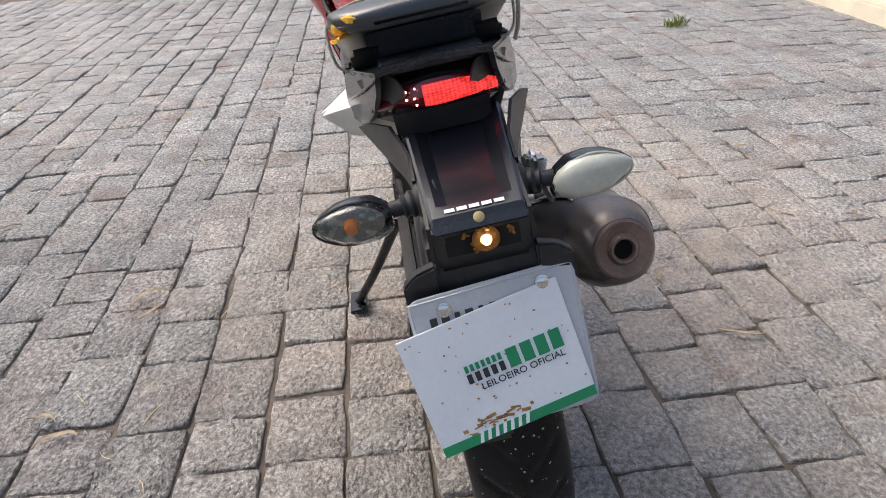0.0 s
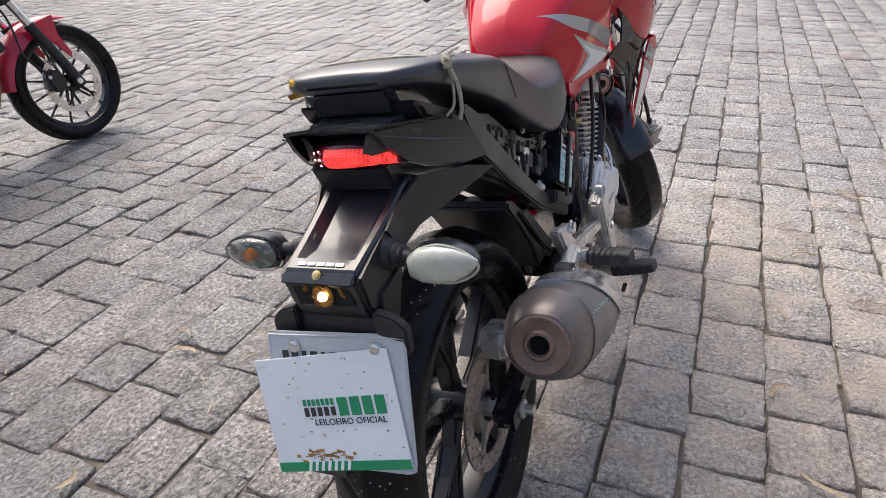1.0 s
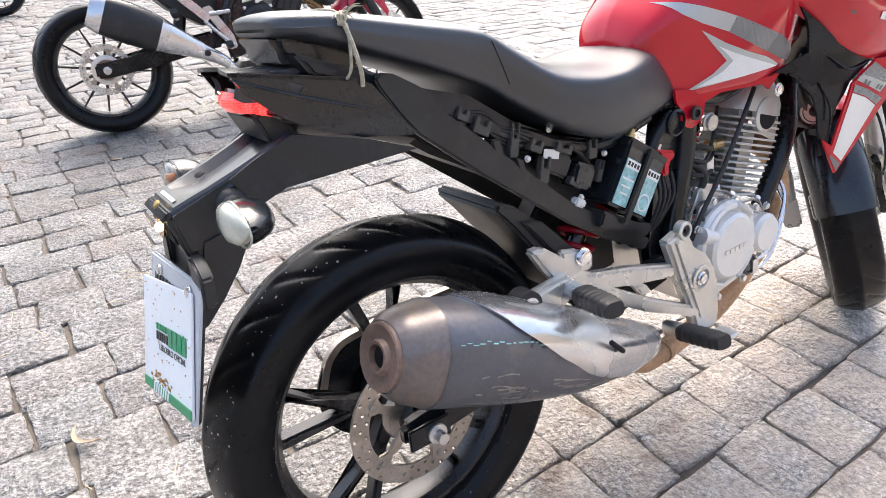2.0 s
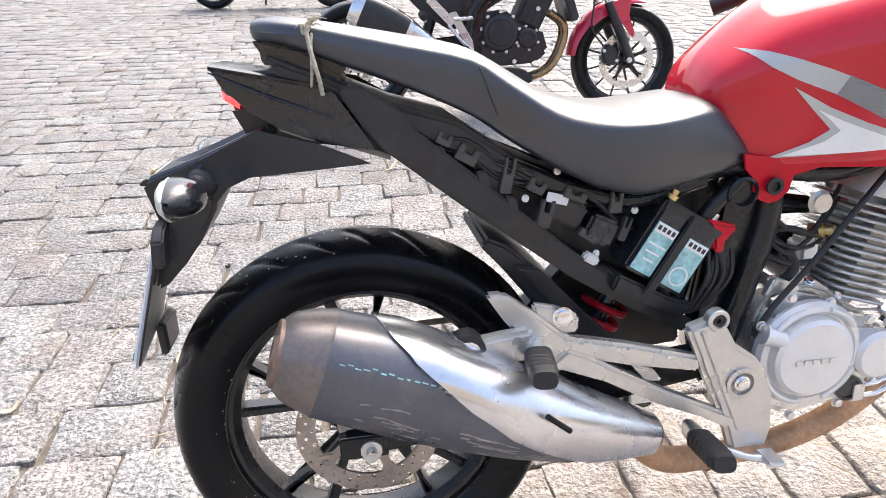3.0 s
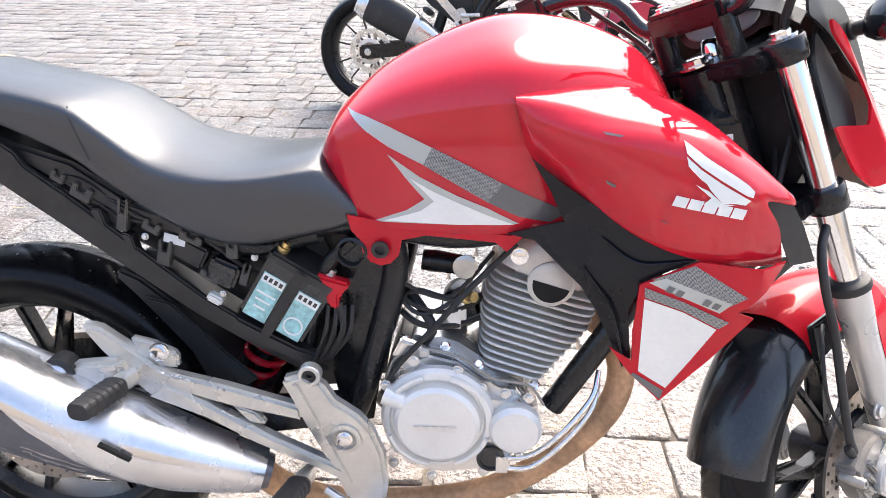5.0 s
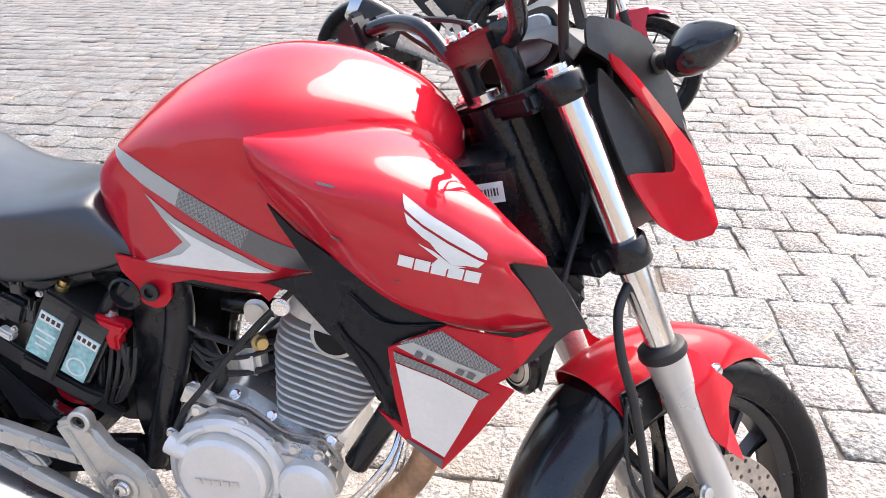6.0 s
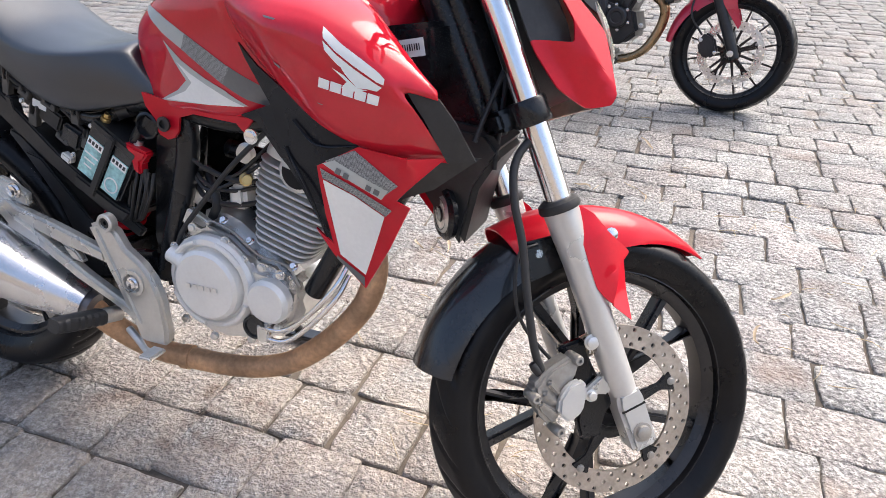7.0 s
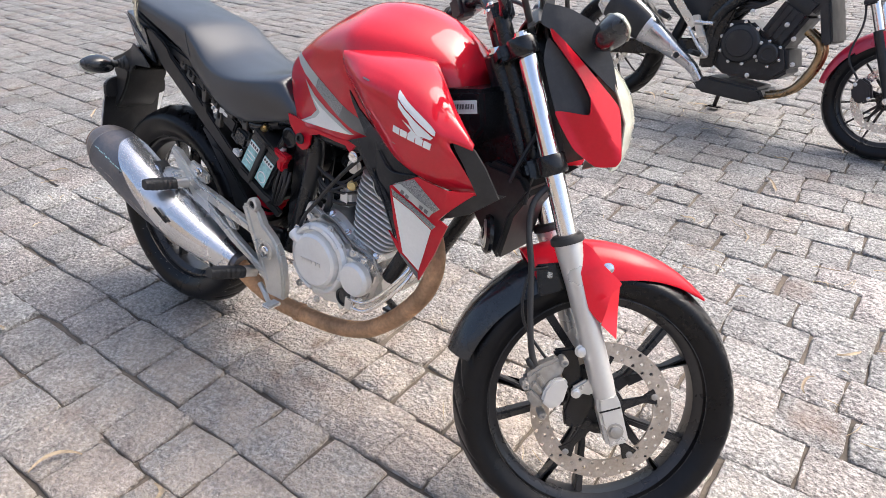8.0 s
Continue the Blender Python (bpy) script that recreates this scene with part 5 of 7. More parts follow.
for flip in (False, True):
    bm = loft([[Vector((q[0], q[1] * 0.84, q[2])) for q in row] for row in (((-0.152, -0.045, 0.818), (-0.135, -0.062, 0.804), (-0.112, -0.083, 0.787)), ((-0.148, -0.05, 0.83), (-0.125, -0.075, 0.822), (-0.098, -0.096, 0.806)), ((-0.15, -0.056, 0.839), (-0.118, -0.085, 0.837), (-0.085, -0.106, 0.824)))], None, False, False)
    bm = backed(bm, Vector((0.006, 0.003, -0.003)))
    part("lamp_wing", mirrored(bm) if flip else bm, CLIP_GREY, tail)
ys = np.linspace(-0.079, 0.079, 15)
rings = [[Vector((-0.149 + dx + 6.7 * y * y, y, 0.81 - 0.006 * (y / 0.079) ** 2 - 0.012 * abs(y / 0.079) ** 3 + k * (0.0165 - 0.011 * (y / 0.079) ** 2))) for y in ys] for k, dx in ((1.0, 0.004), (0.5, -0.002), (0.0, -0.004), (-0.5, 0.0), (-1.0, 0.008))]
lamp = part("tail_lamp", thicken(loft(rings, None, False, False), 0.003), TAIL_DARK, tail, "red tail lamp lens, lit")
glow_rings = [[Vector((-0.1545 + dx + 6.7 * y * y, y, 0.81 - 0.006 * (y / 0.079) ** 2 - 0.012 * abs(y / 0.079) ** 3 + k * (0.0135 - 0.009 * (y / 0.079) ** 2))) for y in np.linspace(-0.068, 0.018, 9)] for k, dx in ((1.0, 0.0035), (0.4, -0.003), (-0.3, -0.003), (-0.85, 0.004))]
part("lit_field", loft(glow_rings, None, False, False), TAIL_RED, lamp, "glowing red field")
for y, z in ((0.026, 0.821), (0.028, 0.81), (0.036, 0.818), (0.037, 0.809), (0.027, 0.8025), (0.042, 0.814)):
    part("led", lathe([(0, 0), (0.0014, 0.0008), (0.001, 0.0015), (0, 0.0018)], (-0.154 + 6.7 * y * y, y, z), (-1, 0, 0), 8), LED, lamp)
part("lamp_base", prism([(-0.142, 0.797), (-0.1, 0.802), (-0.085, 0.755), (-0.124, 0.757)], -0.056, 0.056, 0.005), BLACK, tail)
part("tail_deck", prism([(-0.128, 0.842), (-0.03, 0.84), (0.02, 0.815), (0.02, 0.806), (-0.03, 0.83), (-0.126, 0.833)], -0.062, 0.062, 0.003), DECK, tail)
part("seat_lock_post", prism([(-0.085, 0.838), (-0.1, 0.862), (-0.103, 0.888), (-0.04, 0.872), (0.02, 0.83), (0.0, 0.82)], -0.066, 0.066, 0.012), GLOSS_BLACK, tail)
part("metal_latch", box((-0.05, -0.06, 0.85), (0.012, 0.008, 0.01), 0.002), ALU, tail)
# rear mudguard with plate lamp: a channel between two ribs runs down to the lamp
rows = []
for x, z in ((-0.254, 0.706), (-0.25, 0.711), (-0.235, 0.716), (-0.21, 0.724), (-0.18, 0.7345), (-0.15, 0.746), (-0.12, 0.759), (-0.1, 0.766)):
    w = 0.05 + 0.009 * (x + 0.254) / 0.154
    dip = 0.011 * max(0.0, min(1.0, (x + 0.237) / 0.02))
    rows.append([Vector((x, y * w, z + h)) for y, h in ((-1.06, -0.014), (-1.0, -0.003), (-0.94, 0.0), (-0.8, 0.0), (-0.56, -dip), (-0.2, -dip), (0.2, -dip), (0.56, -dip), (0.8, 0.0), (0.94, 0.0), (1.0, -0.003), (1.06, -0.014))])
guard_r = part("rear_mudguard", thicken(loft(rows, None, False, False), 0.003), GUARD_BLACK, bike, "glossy black plastic tail mudguard with a sunk channel", angle=25)
skirt = [(-0.105, 0.765), (-0.02, 0.744), (0.035, 0.722), (-0.05, 0.712), (-0.122, 0.704), (-0.153, 0.69), (-0.166, 0.7), (-0.185, 0.728)]
flank = [(-0.186, 0.727), (-0.166, 0.699), (-0.154, 0.689), (-0.17, 0.672), (-0.2, 0.655), (-0.245, 0.658), (-0.254, 0.703)]
for flip in (False, True):
    bm = panel(skirt, lambda x, z: -0.06 - 0.33 * max(0, x + 0.15), 0.004, 0.02)
    part("side_skirt", mirrored(bm) if flip else bm, BLACK, guard_r)
    bm = panel(flank, lambda x, z: -0.056 - 0.04 * max(0, 0.7 - z), 0.004, 0.02)
    part("side_flank", mirrored(bm) if flip else bm, BLACK, guard_r)
for i in range(5):
    y = 0.028 - 0.0132 * i
    bm = box((0, 0, 0), (0.0048, 0.0108, 0.0006), 0.0)
    bm.transform(Matrix.Translation((-0.2445, y, 0.7138)) @ Matrix.Rotation(radians(-22), 4, "Y"))
    part("emblem_bar", bm, WHITE, guard_r)
guard_r.location += Vector((-0.003, -0.009, 0.005))
house = part("lamp_housing", prism([(-0.262, 0.7), (-0.254, 0.705), (-0.2, 0.7), (-0.19, 0.64), (-0.24, 0.635), (-0.25, 0.652)], -0.052, 0.052, 0.004), BLACK, guard_r)
part("lamp_brow", prism([(-0.268, 0.699), (-0.258, 0.708), (-0.25, 0.706), (-0.256, 0.698)], -0.05, 0.05, 0.002), GLOSS_BLACK, house)
part("lamp_recess", prism([(-0.2605, 0.696), (-0.2575, 0.696), (-0.2535, 0.664), (-0.2565, 0.664)], -0.04, 0.04, 0.001), DARK, house)
part("lamp_reflector", lathe([(0.015, 0), (0.013, -0.003), (0.008, -0.005), (0.0, -0.005)], (-0.2625, -0.003, 0.682), (-1, 0, 0.1), 20), AMBER, house)
# small amber pieces stand for glints in the reflector round the bulb
rs = random.Random(13)
for i in range(12):
    a, r = rs.uniform(0, 6.28), rs.uniform(0.012, 0.026)
    part("reflector_chip", box((-0.2622, -0.003 + 1.3 * r * math.cos(a), 0.682 + 0.55 * r * math.sin(a)), (0.0016, rs.uniform(0.003, 0.009), rs.uniform(0.002, 0.005)), 0.0004, turn=(rs.uniform(0, 180), rs.uniform(-20, 20), rs.uniform(-25, 25))), AMBER, house)
part("lamp_bulb", lathe([(0.0, 0.006), (0.004, 0.005), (0.006, 0.0), (0.005, -0.003)], (-0.263, -0.003, 0.681), (-1, 0, 0), 14), BULB, house, "lit warm bulb")
bolt(house, (-0.259, 0.0, 0.7075), (-1, 0, 0.9), 0.0045, 0.003, BRASS)
holder = [(-0.235, 0.67), (-0.166, 0.685), (-0.172, 0.662), (-0.196, 0.622), (-0.222, 0.59), (-0.25, 0.562), (-0.268, 0.555), (-0.248, 0.62)]
part("plate_holder", prism(holder, -0.062, 0.062, 0.006), BLACK, guard_r)
for flip in (False, True):
    wing = loft([[Vector((x, y, z)) for x, z in ((-0.252, zt), (-0.236, zt), (-0.24, zb), (-0.256, zb))] for y, zt, zb in ((-0.055, 0.655, 0.6), (-0.08, 0.648, 0.592), (-0.096, 0.634, 0.6))])
    bm = bevelled(wing, 0.003)
    part("holder_wing", mirrored(bm) if flip else bm, BLACK, guard_r)
part("holder_tail", prism([(-0.302, 0.475), (-0.286, 0.478), (-0.286, 0.428), (-0.3, 0.42)], 0.01, 0.075, 0.004), BLACK, guard_r)
for c, side, lit in (((-0.211, 0.126, 0.708), 1, True), ((-0.209, -0.147, 0.702), -1, False)):
    sig = indicator(bike, (0, 0, 0), side, lit)
    sig.matrix_local = Matrix.Translation(c) @ Matrix.Diagonal((1.1, 1.14, 1.12, 1))


def plate_shape(w, h, r, t=0.002):
    """A flat plate with rounded corners in the plane of y and z, its face towards -x."""
    pts = []
    for cx, cz, a0 in ((w / 2 - r, h / 2 - r, 0), (-w / 2 + r, h / 2 - r, 90), (-w / 2 + r, -h / 2 + r, 180), (w / 2 - r, -h / 2 + r, 270)):
        for k in range(5):
            a = radians(a0 + 22.5 * k)
            pts.append((cx + r * math.cos(a), cz + r * math.sin(a)))
    bm = prism(pts, -t / 2, t / 2, 0.0006)
    bm.transform(Matrix.Rotation(radians(-90), 4, "Z"))
    return bm


TILT_PLATE = Matrix.Translation((-0.287, -0.009, 0.547)) @ Matrix.Rotation(radians(5.0), 4, "Z") @ Matrix.Rotation(radians(17.0), 4, "Y")
plate = part("number_plate", plate_shape(0.19, 0.178, 0.014), PLATE, bike, "grey embossed number plate mostly covered by a board", TILT_PLATE)
part("plate_backing", plate_shape(0.187, 0.175, 0.013, 0.003), BLACK, plate, "", Matrix.Translation((0.0036, 0, 0)))
bm = tube([(0, -0.092, -0.084), (0, -0.092, 0.084), (0, 0.092, 0.084), (0, 0.092, -0.084), (0, -0.092, -0.084)], 0.002, 6, 1)
part("plate_rim", bm, PLATE, plate)
for i, w in enumerate((0.008, 0.009, 0.006, 0.009, 0.005, 0.008)):
    part("plate_mark", box((-0.0022, 0.07 - 0.0135 * i, 0.058), (0.0012, w, 0.012), 0.0), BLACKINK, plate)
for s in (-1, 1):
    bolt(plate, (-0.002, s * 0.056, 0.0705), (-1, 0, 0), 0.0065, 0.004, CHROME, "plate_screw")
TILT_BOARD = Matrix.Translation((-0.296, 0.003, 0.534)) @ Matrix.Rotation(radians(5.0), 4, "Z") @ Matrix.Rotation(radians(17.0), 4, "Y") @ Matrix.Rotation(radians(-7.5), 4, "X") @ Matrix.Diagonal((1, 1.05, 1.03, 1))
board = part("cover_board", plate_shape(0.181, 0.148, 0.002, 0.003), BOARD, bike, "white printed card with green stripe over the plate", TILT_BOARD)


def letters(text, size, c, material, parent, m, name="lettering"):
    """Raised print in the built-in font, read from -x."""
    cu = bpy.data.curves.new(name, "FONT")
    cu.body, cu.size, cu.align_x, cu.align_y, cu.extrude = text, size, "CENTER", "CENTER", 0.0002
    tmp = bpy.data.objects.new("tmp_text", cu)
    me = bpy.data.meshes.new_from_object(tmp)
    bpy.data.objects.remove(tmp)
    me.transform(Matrix.Translation(c) @ Matrix(((0, 0, -1, 0), (-1, 0, 0, 0), (0, 1, 0, 0), (0, 0, 0, 1))))
    me.materials.append(material)
    ob = new(name, me)
    ob.parent = parent
    ob.matrix_local = m
    return ob


FACE = -0.0024
part("green_stripe", prism([(-0.09, -0.0735), (0.09, -0.0735), (0.09, -0.0615), (-0.09, -0.0615)], -0.0006, 0.0006, 0.0), GREEN, board, "", Matrix.Translation((-0.0021, 0, 0)) @ Matrix.Rotation(radians(-90), 4, "Z"))
for i in range(7):
    y = 0.045 - 0.009 * i
    part("stripe_mark", prism([(-y - 0.004, -0.0725), (-y, -0.0725), (-y + 0.004, -0.06 + 0.001 * (i % 3)), (-y, -0.06)], -0.0006, 0.0006, 0.0), BOARD, board, "", Matrix.Translation((-0.0029, 0, 0)) @ Matrix.Rotation(radians(-90), 4, "Z"))
# the sponsor's name as plain bars, the job below it as words
for y, z, w, h, mt in ((0.014, 0.0155, 0.044, 0.008, GREEN), (0.014, 0.0035, 0.046, 0.011, BLACKINK)):
    k = 7 if mt is GREEN else 5
    for i in range(k):
        part("name_bar", box((FACE, y + w / 2 - w * (i + 0.5) / k, z), (0.0008, w / k * 0.62, h), 0.0), mt, board)
for i in range(4):
    part("name_bar", box((FACE, -0.0185 - 0.0165 * i, 0.0085), (0.0008, 0.0125, 0.023), 0.0), GREEN, board)
letters("LEILOEIRO OFICIAL", 0.0112, (FACE, -0.024, -0.0105), BLACKINK, board, Matrix.Identity(4))
rs = random.Random(5)
bm = bmesh.new()
for i in range(26):
    box((FACE + 0.0003, 0.015 + rs.gauss(0, 0.022), -0.0525 + rs.gauss(0, 0.0035)), (0.0006, rs.uniform(0.003, 0.012), rs.uniform(0.001, 0.004)), 0.0, bm, (rs.uniform(-20, 20), 0, 0))
tagged(part("mud_smear", bm, OCHRE, board), kind="stuff")
bm = bmesh.new()
for i in range(40):
    box((FACE + 0.0003, rs.uniform(-0.085, 0.085), rs.uniform(-0.06, 0.07)), (0.0006, rs.uniform(0.0008, 0.003), rs.uniform(0.0008, 0.002)), 0.0, bm, (rs.uniform(-40, 40), 0, 0))
tagged(part("specks", bm, OCHRE, board), kind="stuff")

# ---- frame and rear end ----
rail = [(-0.002, 0.817), (0.008, 0.822), (0.026, 0.818), (0.062, 0.796), (0.08, 0.781), (0.09, 0.762), (0.147, 0.714), (0.228, 0.643), (0.32, 0.564), (0.43, 0.49), (0.5, 0.445), (0.485, 0.428), (0.4, 0.475), (0.305, 0.535), (0.155, 0.65), (0.05, 0.737), (0.026, 0.768), (0.002, 0.806)]
frame_ob = part("frame", prism([(0.5, 0.43), (0.535, 0.66), (0.6, 0.69), (0.62, 0.63), (0.6, 0.54), (0.575, 0.42), (0.56, 0.33), (0.52, 0.32)], -0.085, -0.055, 0.012), FRAME_BLACK, bike, "black painted steel frame")
part("frame_plate", mirrored(prism([(0.5, 0.43), (0.535, 0.66), (0.6, 0.69), (0.62, 0.63), (0.6, 0.54), (0.575, 0.42), (0.56, 0.33), (0.52, 0.32)], -0.085, -0.055, 0.012)), FRAME_BLACK, frame_ob)
for s in (-1, 1):
    part("side_rail", prism(rail, s * 0.093 - 0.006, s * 0.093 + 0.006, 0.003, None, lambda x, z, s=s: s * 0.07 * max(0, 0.15 - x)), BLACK, frame_ob, "dull black subframe cover")
    part("main_tube", tube([(0.47, s * 0.085, 0.668), (0.53, s * 0.088, 0.68), (0.6, s * 0.085, 0.672), (0.72, s * 0.08, 0.66), (0.86, s * 0.07, 0.7), (1.04, s * 0.03, 0.8)], 0.016, 14), FRAME_BLACK, frame_ob)
    part("pivot_tube", tube([(0.605, s * 0.082, 0.668), (0.606, s * 0.086, 0.6), (0.58, s * 0.09, 0.5), (0.556, s * 0.095, 0.42), (0.535, s * 0.095, 0.36)], [0.018, 0.02, 0.02, 0.019, 0.018], 14), FRAME_BLACK, frame_ob)
    part("cross_tube", tube([(0.55, s * 0.1, 0.66), (0.5, s * 0.095, 0.6), (0.47, s * 0.09, 0.47)], 0.012, 10), FRAME_BLACK, frame_ob)
    part("down_tube", tube([(1.07, s * 0.02, 0.72), (0.99, s * 0.05, 0.62), (0.93, s * 0.085, 0.53), (0.845, s * 0.085, 0.385)], 0.019, 14), FRAME_BLACK, frame_ob)
    part("frame_ring", lathe([(0.022, 0), (0.023, 0.006), (0.019, 0.008), (0.017, 0.002), (0.017, -0.01), (0, -0.01)], (0.549, s * 0.108, 0.645), (0, s, 0), 28), FRAME_BLACK, frame_ob)
    part("upper_rail", tube([(0.0, s * 0.07, 0.79), (0.2, s * 0.075, 0.71), (0.38, s * 0.08, 0.64), (0.5, s * 0.09, 0.665)], 0.013, 10), FRAME_BLACK, frame_ob)
part("head_tube", tube([(1.13, -0.005, 0.69), (1.045, -0.005, 0.88)], 0.034, 20), FRAME_BLACK, frame_ob)
part("head_gusset", prism([(0.9, 0.74), (1.06, 0.82), (1.12, 0.7), (1.06, 0.6), (0.98, 0.62)], -0.05, 0.04, 0.01), FRAME_BLACK, frame_ob)
# airbox, tray and electrics under the seat
tray = part("under_seat_tray", prism([(0.06, 0.76), (0.2, 0.68), (0.36, 0.625), (0.5, 0.655), (0.53, 0.56), (0.48, 0.48), (0.36, 0.53), (0.24, 0.61), (0.1, 0.69), (0.06, 0.72)], -0.05, 0.06, 0.008), BLACK, bike, "black plastic tray with cables and fuses under the seat")
part("fuse_box", box((0.3, -0.075, 0.632), (0.055, 0.03, 0.035), 0.004, turn=(0, 30, 0)), BLACK, tray)
part("fuse_label", box((0.285, -0.0915, 0.652), (0.032, 0.001, 0.014), 0.0, turn=(0, 16, 0)), WHITE, tray)
part("relay", box((0.35, -0.078, 0.6), (0.045, 0.035, 0.04), 0.005, turn=(0, 25, 0)), GLOSS_BLACK, tray)
part("relay", box((0.2, -0.07, 0.68), (0.04, 0.03, 0.03), 0.005, turn=(0, 35, 0)), BLACK, tray)
part("clip_frame", prism([(0.09, 0.745), (0.13, 0.735), (0.135, 0.7), (0.125, 0.7), (0.12, 0.725), (0.1, 0.728), (0.095, 0.712), (0.085, 0.715)], -0.096, -0.078, 0.002), BLACK, tray)
part("clip_frame", prism([(0.17, 0.7), (0.185, 0.7), (0.2, 0.62), (0.185, 0.63)], -0.099, -0.08, 0.002), BLACK, tray)
part("clip_frame", prism([(0.21, 0.665), (0.225, 0.66), (0.235, 0.6), (0.22, 0.61)], -0.1, -0.08, 0.002), BLACK, tray)
part("connector", box((0.335, -0.092, 0.56), (0.024, 0.016, 0.014), 0.003, turn=(0, 30, 0)), WHITE_PLASTIC, tray)
part("connector", box((0.245, -0.09, 0.6), (0.02, 0.014, 0.02), 0.003, turn=(0, 10, 0)), GLOSS_BLACK, tray)
rs = random.Random(11)
for i in range(12):
    x = rs.uniform(0.06, 0.3)
    z = 0.79 - 0.42 * x
    y = -0.062 - rs.uniform(0, 0.02)
    part("wire", tube([(x, y, z), (x + 0.05, y - 0.012, z - rs.uniform(0.0, 0.04)), (x + 0.1, y - rs.uniform(0, 0.01), z - 0.05 + rs.uniform(-0.02, 0.02)), (x + 0.17, y + 0.01, z - 0.085)], rs.choice((0.0018, 0.0025, 0.0035)), 7), RUBBER, tray)
for x, z, w, h, a in ((0.16, 0.722, 0.03, 0.022, 30), (0.215, 0.69, 0.016, 0.05, 12), (0.255, 0.672, 0.026, 0.018, 30), (0.268, 0.632, 0.02, 0.04, 15), (0.31, 0.655, 0.034, 0.014, 24), (0.37, 0.64, 0.018, 0.03, 5), (0.385, 0.6, 0.012, 0.036, 20), (0.33, 0.595, 0.03, 0.012, 35), (0.13, 0.745, 0.02, 0.016, 30), (0.4, 0.548, 0.03, 0.02, 32)):
    clip = prism([(-w / 2, -h / 2), (w / 2, -h / 2), (w / 2, h / 2), (w * 0.22, h / 2), (w * 0.18, h * 0.05), (-w * 0.2, h * 0.05), (-w * 0.24, h / 2), (-w / 2, h / 2)], -0.006, 0.006, 0.0012)
    clip.transform(pose(x, -0.09, z, 0, a, 0))
    part("wire_clip", clip, CLIP_GREY, tray)
for x, z in ((0.285, 0.69), (0.4, 0.625), (0.345, 0.565), (0.24, 0.655)):
    bolt(tray, (x, -0.088, z), (0, -1, 0.2), 0.004, 0.005, ALU, "screw")
# battery
BAT = Matrix.Translation((0.449, -0.075, 0.57)) @ Matrix.Rotation(radians(32.0), 4, "Y")
bat = part("battery", box((0, 0, 0), (0.104, 0.085, 0.11), 0.005), GLOSS_BLACK, bike, "black battery with pale cyan labels and a strap", BAT)
part("battery_lid", box((0, 0, 0.05), (0.106, 0.087, 0.018), 0.004), BLACK, bat)
for x in (-0.028, 0.028):
    part("battery_label", box((x, -0.0432, -0.012), (0.036, 0.0012, 0.076), 0.0), CYAN, bat, "cyan and white label")
    part("label_band", box((x, -0.044, 0.018), (0.034, 0.0008, 0.014), 0.0), WHITE, bat)
    for i in range(4):
        part("label_bar", box((x - 0.012 + 0.008 * i, -0.0447, 0.0185), (0.005, 0.0006, 0.007), 0.0), BLACKINK, bat)
for i in range(3):
    part("label_bar", box((-0.028, -0.044, -0.006 - 0.012 * i), (0.03 - 0.006 * i, 0.0008, 0.003), 0.0), WHITE, bat)
part("label_ring", lathe([(0.015, 0), (0.015, 0.0012), (0.0125, 0.0012), (0.0125, 0)], (0.028, -0.0436, -0.03), (0, -1, 0), 24, ring=True), WHITE, bat)
part("strap", box((0.0, -0.0465, -0.01), (0.015, 0.006, 0.13), 0.002), RUBBER, bat)
for x in (-0.04, 0.036):
    part("terminal", lathe([(0.009, 0), (0.009, 0.008), (0.006, 0.009), (0.006, 0.016), (0, 0.016)], (x, -0.025, 0.058), (0, 0, 1), 10), BRASS if x < 0 else ALU, bat)
part("terminal_cover", prism([(0.495, 0.612), (0.525, 0.603), (0.545, 0.598), (0.538, 0.585), (0.528, 0.58), (0.526, 0.556), (0.51, 0.563), (0.508, 0.588)], -0.118, -0.095, 0.004), RED_PLASTIC, bike, "red rubber terminal cover")
part("battery_cable", tube([(0.525, -0.105, 0.565), (0.53, -0.11, 0.52), (0.505, -0.105, 0.475), (0.47, -0.09, 0.46)], 0.006, 8), RUBBER, bat.parent)
for i in range(4):
    part("battery_cable", tube([(0.545 - 0.012 * i, -0.105, 0.56), (0.54 - 0.012 * i, -0.115, 0.52), (0.512 - 0.01 * i, -0.108, 0.478 - 0.004 * i)], 0.0035, 7), RUBBER, bike)
part("battery_tray", prism([(0.37, 0.54), (0.36, 0.515), (0.47, 0.46), (0.49, 0.48), (0.46, 0.49)], -0.115, -0.03, 0.004), BLACK, bike)
# shock with red spring
shock = part("shock_absorber", tube([(0.345, -0.02, 0.385), (0.47, -0.015, 0.565)], 0.017, 16), GLOSS_BLACK, bike, "black shock absorber with a red coil spring")
a, b = Vector((0.35, -0.02, 0.392)), Vector((0.455, -0.016, 0.545))
d = (b - a).normalized()
e1 = d.orthogonal().normalized()
e2 = d.cross(e1)
coil = [a + (b - a) * (k / 84) + (e1 * math.cos(2 * math.pi * 7 * k / 84) + e2 * math.sin(2 * math.pi * 7 * k / 84)) * 0.033 for k in range(85)]
part("spring", tube([tuple(q) for q in coil], 0.006, 8, 2), RED_PLASTIC, shock, "red coil spring")
part("spring_seat", lathe([(0.036, 0), (0.038, 0.004), (0.036, 0.01), (0.02, 0.012)], a - d * 0.012, d, 20), ALU_DULL, shock)
part("link_plate", prism([(0.31, 0.42), (0.345, 0.425), (0.365, 0.4), (0.35, 0.372), (0.32, 0.37)], -0.06, -0.045, 0.004), ALU, shock)
